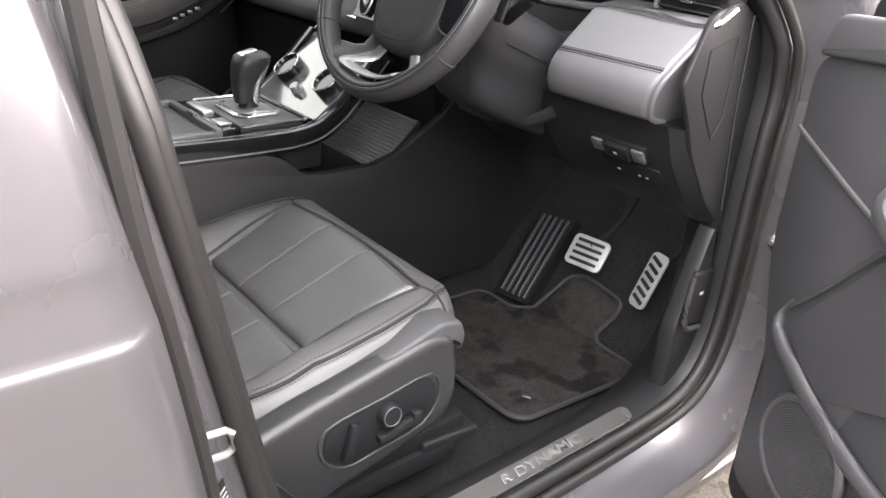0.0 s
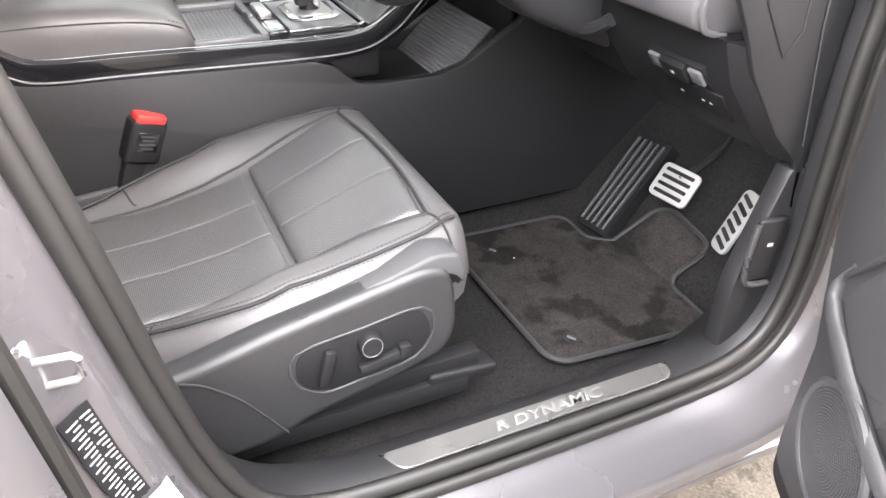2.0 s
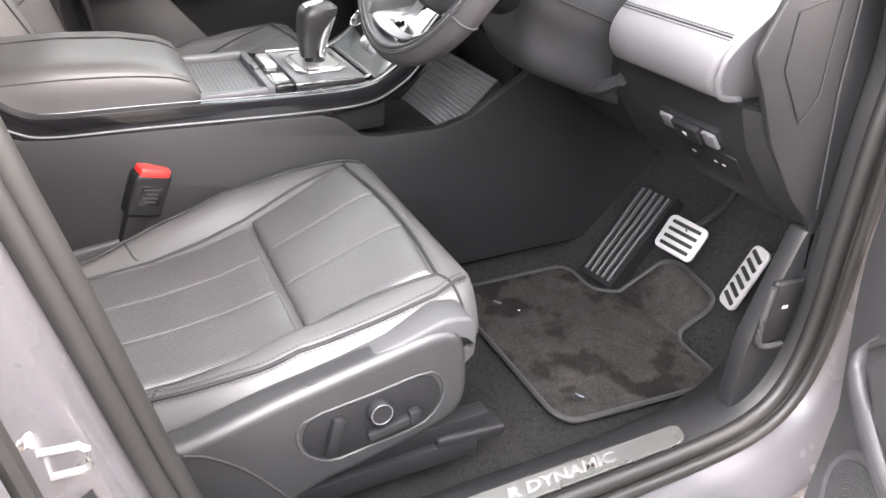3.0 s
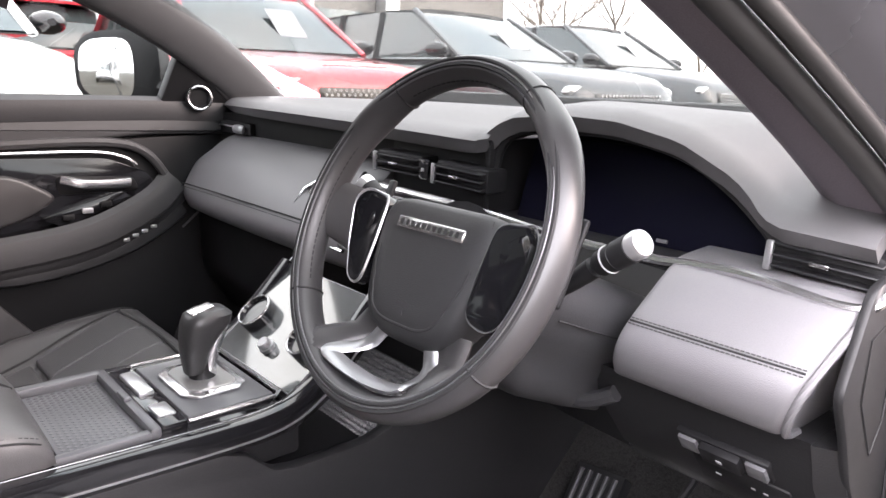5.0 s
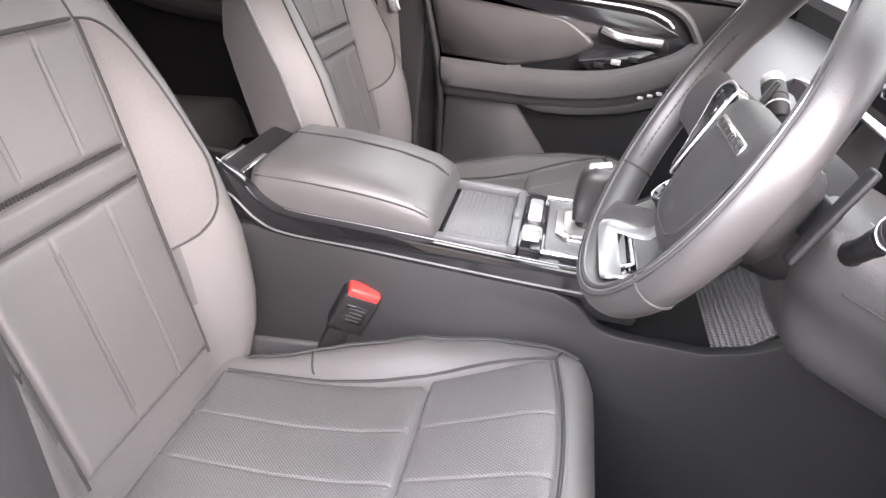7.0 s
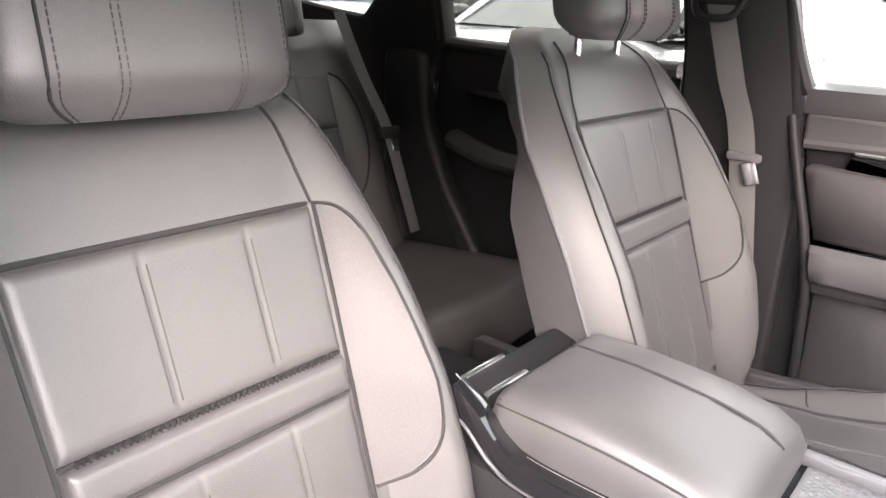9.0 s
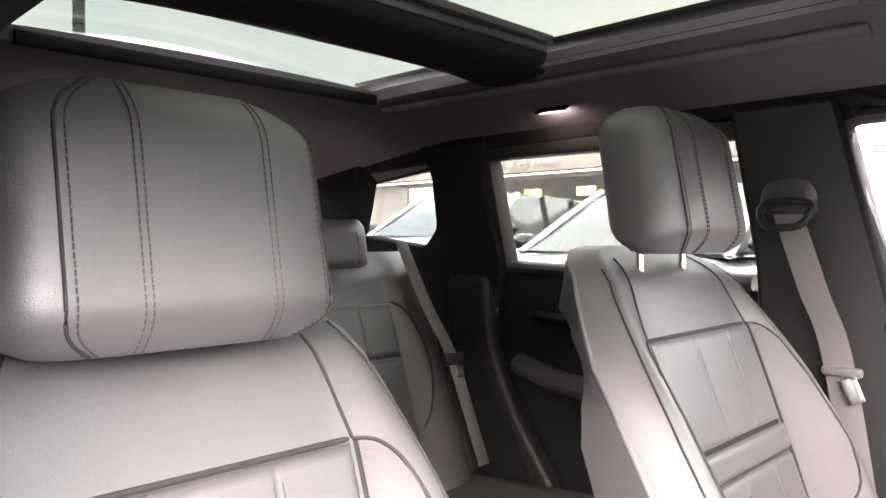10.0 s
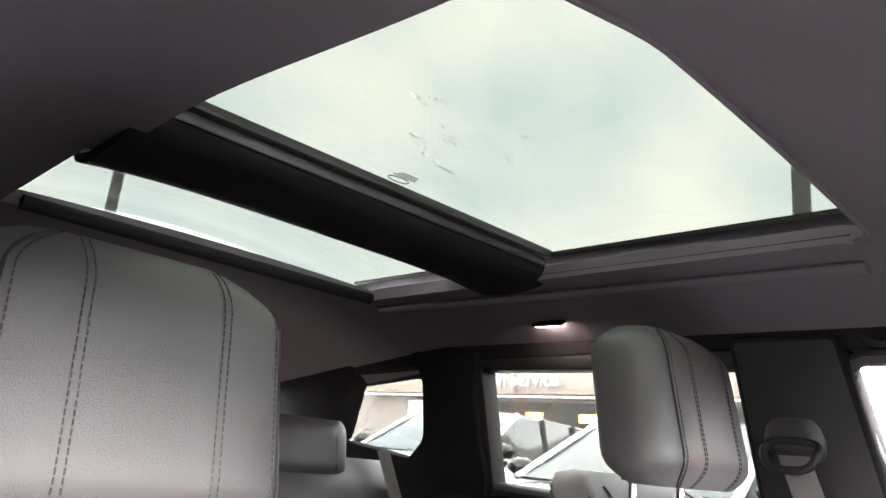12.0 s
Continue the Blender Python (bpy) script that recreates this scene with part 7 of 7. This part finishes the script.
for x, y in ((0.391, 0.913), (0.300, 0.700), (0.43, 0.930)):
    whole("paper_scrap", rbox((x, y, 0.3915), (0.005, 0.003, 0.0012), 0.0004, 1, (0, 0, random.uniform(0, 180))), WHITE, "tiny white scrap lying on the floor mat", "litter", "scraps on the mat")
foot = thing("footrest", (0.24, 1.0, 0.46), "black ribbed rubber footrest", "footrest")
FR = [Vector((0.222, 0.897, 0.394)), Vector((0.314, 0.903, 0.399)), Vector((0.292, 1.062, 0.563)), Vector((0.192, 1.055, 0.556))]
part("plate", sheet(lambda u, v: FR[0].lerp(FR[1], u).lerp(FR[3].lerp(FR[2], u), v), steps(0, 1, 4), steps(0, 1, 6), 0.03), DARKPL, foot)
for i in range(5):
    u = 0.14 + 0.18 * i
    part("rib", tube([FR[0].lerp(FR[1], u).lerp(FR[3].lerp(FR[2], u), v) + Vector((0, -0.002, 0.003)) for v in (0.04, 0.5, 0.95)], 0.0050, 8), PLASTIC, foot)


def build_pedal(name, label, c, w, h, lean, turn, bars, slanted):
    p = thing(name, c, label, "pedal")
    M = pose(*c, lean, 0, turn)
    part("pad", moved(prism(rounded([(-w / 2, -h / 2), (w / 2, -h / 2), (w / 2, h / 2), (-w / 2, h / 2)], 0.014), "z", -0.004, 0.004, 0.002), M), PEDAL, p, "bright metal pedal face")
    for i in range(bars):
        t = (i + 0.5) / bars - 0.5
        part("grip", moved(rbox((0, t * h * 0.86, 0.0045), (w * 0.74, h * 0.86 / bars * 0.48, 0.005), 0.002, 2, (0, 0, slanted)), M), RUBBER, p, "black rubber grip")
    part("arm", tube([Vector(c) + Vector((0, 0.01, 0.01)), Vector(c) + Vector((0.02, 0.08, 0.07)), Vector(c) + Vector((0.02, 0.16, 0.20))], 0.007, 8, k=3), DARKPL, p, "black pedal arm")
    return p


build_pedal("brake_pedal", "metal brake pedal with black rubber grips", (0.402, 0.978, 0.545), 0.088, 0.070, 52, 8, 4, 0)
build_pedal("accelerator_pedal", "long metal accelerator with black rubber grips", (0.562, 0.975, 0.550), 0.042, 0.118, 66, -12, 6, -20)
# ---- outside ----
TYRE = material("tyre_rubber", (0.02, 0.02, 0.02), 0.8, grain=0.4, patch=0.2)
CLAD = material("building_cladding", (0.32, 0.29, 0.27), 0.7, grain=0.2, grain_scale=40, patch=0.2, patch_scale=0.6)
FASCIA = material("fascia_board", (0.42, 0.37, 0.33), 0.6, grain=0.2, patch=0.2, patch_scale=0.5)
DARKWALL = material("dark_opening", (0.03, 0.028, 0.027), 0.6, grain=0.3, patch=0.4, patch_scale=0.8)
SHOPGLASS = material("showroom_glass", (0.16, 0.20, 0.20), 0.06, patch=0.5, patch_scale=0.4, spec=1.0)
CARGLASS = material("car_window_glass", (0.035, 0.045, 0.045), 0.05, patch=0.4, patch_scale=1.2, spec=1.0)
BARK = material("bare_bark", (0.16, 0.12, 0.09), 0.9, grain=0.6, grain_scale=60, patch=0.4)
YELLOW = glowing("lit_strip_lamp", (1.0, 0.75, 0.18), 2.5)
CAR_PAINT = {
    "white": material("white_car_paint", (0.80, 0.80, 0.80), 0.25, patch=0.06, coat=1.0),
    "red": material("red_car_paint", (0.55, 0.02, 0.035), 0.25, metal=0.2, patch=0.1, coat=1.0),
    "black": material("dark_grey_car_paint", (0.055, 0.058, 0.062), 0.25, metal=0.4, patch=0.1, coat=0.5),
    "silver": material("silver_car_paint", (0.62, 0.63, 0.65), 0.28, metal=0.4, patch=0.1, coat=1.0),
}


def build_suv(color, label, x, y, heading=0.0, tall=1.0, cabin=1.0):
    """A parked sports utility car; its nose points along its own +x."""
    paint = CAR_PAINT[color]
    car = thing("parked_car", (0, 0, 0), label, "car", "parked cars")

    def P(nm, bm, mat, parent=car, lab="", sharp=40):
        if nm in ("glasshouse", "roof", "pillar", "price_sheet"):
            for v in bm.verts:
                v.co.z = 1.2 + (v.co.z - 1.2) * cabin
        return part(nm, bm, mat, parent, lab, sharp)

    # lower body, as sections from nose to tail: x, half width, waist height, lowest edge
    rings = []
    for sx, w, top, low in ((2.34, 0.62, 0.86, 0.42), (2.30, 0.78, 0.98, 0.36), (2.16, 0.88, 1.07, 0.30), (1.9, 0.93, 1.12, 0.28), (1.5, 0.95, 1.16, 0.27), (1.05, 0.96, 1.20, 0.27), (0.4, 0.97, 1.21, 0.27), (-0.6, 0.97, 1.23, 0.27), (-1.6, 0.96, 1.25, 0.28), (-2.1, 0.92, 1.24, 0.32), (-2.28, 0.84, 1.15, 0.40)):
        ring = []
        for a in steps(0, 2 * math.pi, 28)[:-1]:
            ca, sa = math.cos(a), math.sin(a)
            mid, half = (top + low) / 2, (top - low) / 2
            ring.append((sx, w * math.copysign(abs(ca) ** 0.38, ca), mid + half * math.copysign(abs(sa) ** 0.42, sa)))
        rings.append(ring)
    P("body", loft(rings), paint, car, "", 50)
    grh = []
    for sx, w, z0, z1 in ((0.98, 0.72, 1.19, 1.20), (0.55, 0.73, 1.19, 1.45), (0.22, 0.72, 1.19, 1.66), (0.0, 0.715, 1.19, 1.73), (-0.6, 0.71, 1.2, 1.765), (-1.3, 0.70, 1.2, 1.74), (-1.8, 0.68, 1.2, 1.66), (-2.05, 0.66, 1.2, 1.50), (-2.18, 0.66, 1.2, 1.22)):
        base = 0.87
        grh.append([(sx, base, z0), (sx, base - 0.02, z0 + 0.02), (sx, base - (base - w) * (z1 - z0) / 0.56, z0 + (z1 - z0) * 0.93), (sx, w * 0.82, z1), (sx, 0, z1 + 0.012), (sx, -w * 0.82, z1), (sx, -base + (base - w) * (z1 - z0) / 0.56, z0 + (z1 - z0) * 0.93), (sx, -base + 0.02, z0 + 0.02), (sx, -base, z0)])
    P("glasshouse", loft(grh), CARGLASS, car, "dark reflecting glass", 25)
    P("roof", sheet(lambda u, v: (0.02 - 1.95 * u, (2 * v - 1) * (0.665 - 0.03 * u), 1.752 - 0.03 * (2 * v - 1) ** 4 - 0.10 * max(0, u - 0.6) ** 1.5 - 0.05 * max(0, 0.15 - u) + 0.02), steps(0, 1, 12), steps(0, 1, 10), -0.03), paint)
    for sy in (-1, 1):
        P("pillar", tube([(0.98, sy * 0.85, 1.20), (0.5, sy * 0.775, 1.48), (0.05, sy * 0.70, 1.735)], 0.035, 8, flat=0.025), paint)
        for px in (-0.45, -1.25):
            P("pillar", tube([(px, sy * 0.865, 1.20), (px - 0.05, sy * 0.725, 1.72)], 0.035, 6, flat=0.02), DARKPL)
        P("pillar", tube([(-2.0, sy * 0.86, 1.21), (-1.85, sy * 0.70, 1.66)], 0.10, 6, flat=0.03), paint)
        m = P("door_mirror", loft([[(0.78 + dx, sy * 0.99 + 0.11 * r * math.cos(a), 1.28 + 0.075 * r * math.sin(a)) for a in steps(0, 2 * math.pi, 14)[:-1]] for dx, r in ((-0.06, 1.0), (0.0, 1.0), (0.07, 0.7), (0.10, 0.3))]), GLOSS, car, "black door mirror")
        P("mirror_arm", rbox((0.78, sy * 0.89, 1.22), (0.05, 0.10, 0.03), 0.01), GLOSS, m)
        P("headlight", loft([[(2.22 - 0.05 * k, sy * (0.66 + 0.16 * r * math.cos(a)), 0.92 + 0.065 * r * math.sin(a)) for a in steps(0, 2 * math.pi, 14)[:-1]] for k, r in ((0, 1.0), (-1.2, 0.85), (-1.4, 0.5))]), SILVER, car, "clear headlight")
        for wx in (1.42, -1.38):
            wh = P("wheel", lathe([(0.20, -0.02), (0.30, -0.02), (0.36, 0.0), (0.36, 0.20), (0.30, 0.24), (0.2, 0.24)], (wx, sy * 0.74, 0.36), (0, sy, 0)), TYRE, car, "black tyre")
            P("rim", lathe([(0.27, 0.0), (0.27, 0.012), (0.10, 0.03), (0.02, 0.03)], (wx, sy * 0.97, 0.36), (0, sy, 0), 10), SILVER, wh, "alloy rim")
    P("grille", rbox((2.325, 0, 0.84), (0.05, 0.98, 0.15), 0.02), paint if color == "white" else GLOSS, car, "slim front grille")
    bm = bmesh.new()
    for i in range(18):
        for j in range(4):
            bmesh.ops.create_cube(bm, size=1, matrix=pose(2.353, -0.44 + 0.052 * i + 0.026 * (j % 2), 0.79 + 0.034 * j, 45, 0, 0) @ Matrix.Diagonal((0.01, 0.022, 0.022, 1)))
    tagged(P("grille_mesh", bm, paint if color == "white" else SILVER), kind="stuff")
    P("bonnet_marks", join(*[rbox((2.10, -0.30 + 0.06 * i, 1.082), (0.03, 0.035, 0.006), 0) for i in range(11)]), SILVER if color == "black" else DARKPL, car, "row of small bonnet marks")
    P("bumper", rbox((2.28, 0, 0.45), (0.14, 1.5, 0.14), 0.05, 3), DARKPL)
    P("plate", rbox((2.365, 0, 0.62), (0.01, 0.52, 0.11), 0.003), WHITE, car, "blank pale number plate")
    P("price_sheet", moved(rbox((0, 0, 0), (0.004, 0.30, 0.40), 0.001, 1), pose(0.60, 0.20, 1.46, 0, -52, 0)), MARK, car, "white paper behind the windscreen")
    car.matrix_basis = pose(x, y, ground_z(x + 1.0, y), 0, 0, heading) @ Matrix.Diagonal((1, 1, tall, 1))
    return car


build_suv("white", "white parked sports utility car beside the passenger side", -5.15, 0.28, 0, 1.0)
build_suv("red", "bright red parked sports utility car with paper in the windscreen", -6.20, 3.45, 0, 1.0, 1.08)
build_suv("black", "dark grey parked sports utility car with a mesh grille", -5.40, 5.75, 0, 1.0, 0.95)
build_suv("black", "dark grey parked sports utility car further down the row", -6.0, 8.9, 0, 1.02, 1.0)
build_suv("silver", "silver parked sports utility car behind the white one", -4.9, -2.55, 0, 0.97)
build_suv("silver", "pale silver parked car at the row's end", -6.0, -5.87, 8, 1.07, 0.90)
build_suv("red", "red parked car far behind the row", -10.5, 2.2, 180, 1.0)
build_suv("white", "white parked car far behind, seen in the mirror", -2.6, -15.0, 100, 1.0)

hall = thing("dealer_building", (-17, -6, 0), "low brown car dealer building with a lettered fascia", "building")
part("wall", rbox((-17.2, -2.0, 1.6), (0.4, 40.0, 3.2), 0.02), CLAD, hall, "grey-brown clad wall")
part("fascia", rbox((-16.75, -10.5, 3.72), (0.35, 21.0, 0.95), 0.02), FASCIA, hall, "brown fascia board")
part("roof", rbox((-19.0, -2.0, 4.35), (5.0, 41.0, 0.35), 0.05), FASCIA, hall)
part("upper_wall", rbox((-17.1, 9.0, 4.6), (0.4, 18.0, 3.2), 0.02), CLAD, hall)
part("service_bay", rbox((-16.93, -12.5, 1.55), (0.12, 13.0, 3.0), 0.02), DARKWALL, hall, "dark open workshop bay")
for i in range(4):
    y = -9.5 - 1.9 * i
    part("strip_lamp", rbox((-16.80, y, 2.62), (0.06, 0.62, 0.24), 0.02), YELLOW, hall, "lit yellow lamp")
for i in range(7):
    w = part("showroom_window", rbox((-16.95, 1.2 + 1.72 * i, 2.3), (0.10, 1.62, 4.0), 0.02), SHOPGLASS, hall, "tall showroom pane")
    part("mullion", rbox((-16.88, 0.34 + 1.72 * i, 2.4), (0.10, 0.10, 4.4), 0.01), SILVER, w)
part("column", rbox((-16.6, 13.0, 2.6), (0.5, 0.5, 5.2), 0.02), SILVER, hall, "pale corner column")
part("notice_board", rbox((-16.7, -17.6, 2.55), (0.1, 2.2, 0.9), 0.02), WHITE, hall, "pale notice board")
sign = bpy.data.curves.new("sign_lettering", "FONT")
sign.body, sign.size, sign.extrude, sign.align_x, sign.align_y = "Drive-in Service", 0.62, 0.03, "RIGHT", "CENTER"
sign.materials.append(CAR_PAINT["white"])
so = new("sign_lettering", sign)
so.parent, so.matrix_parent_inverse = hall, world_of(hall).inverted()
so.matrix_basis = pose(-16.53, -12.25, 3.66, 90, 0, 90)
so["label"] = "raised white sign letters"


def build_tree(x, y, h, label, seed):
    """A bare winter tree: trunk, limbs and twigs that fork and taper."""
    rng = random.Random(seed)
    t = thing("bare_tree", (x, y, 0), label, "tree", "bare trees")
    limbs, twigs = bmesh.new(), []

    def grow(p, d, length, r, level, out):
        pts = [p]
        for i in range(4):
            d = (d + Vector((rng.uniform(-0.18, 0.18), rng.uniform(-0.18, 0.18), rng.uniform(-0.05, 0.12)))).normalized()
            pts.append(pts[-1] + d * length / 4)
        out.append(tube(pts, [r, r * 0.9, r * 0.75, r * 0.6, r * 0.45], 5 if level else 8))
        if level < 4:
            for i in range(4 if level else 6):
                q = pts[rng.choice((2, 3, 4))] if level else pts[rng.choice((2, 3, 4, 4))]
                side = Vector((rng.uniform(-1, 1), rng.uniform(-1, 1), rng.uniform(0.15, 0.9))).normalized()
                grow(q, (d * 0.5 + side).normalized(), length * 0.62, r * 0.48, level + 1, out)

    bits = []
    grow(Vector((x, y, 0)), Vector((0, 0, 1)), h * 0.42, 0.045 * h / 4, 0, bits)
    part("trunk", bits[0], BARK, t)
    part("branches", join(*bits[1:]), BARK, t)
    return t


build_tree(-14.2, -12.3, 4.6, "small bare tree before the service bay", 3)
for i, (x, y, h) in enumerate(((-16, 19, 7), (-18, 23, 8), (-13, 24, 7), (-20, 28, 9))):
    build_tree(x, y, h, "bare winter tree beyond the car park", 11 + i)
for x, y in ((-3.6, -1.15), (-1.6, -6.5)):
    post = thing("lamp_post", (x, y, 0), "slim grey lamp post standing beside the car", "lamp post", "lamp posts")
    part("pole", tube([(x, y, 0), (x, y, 4.0), (x, y, 7.5)], [0.06, 0.05, 0.045], 10), PIPING, post)
    part("head", rbox((x + 0.25, y, 7.52), (0.6, 0.22, 0.08), 0.02), PIPING, post)
structure("hedge_bank", rbox((-30, 24, 1.2), (2.0, 40, 2.4), 0.3, 2), BARK, "distant brown bank behind the trees", "backdrop")
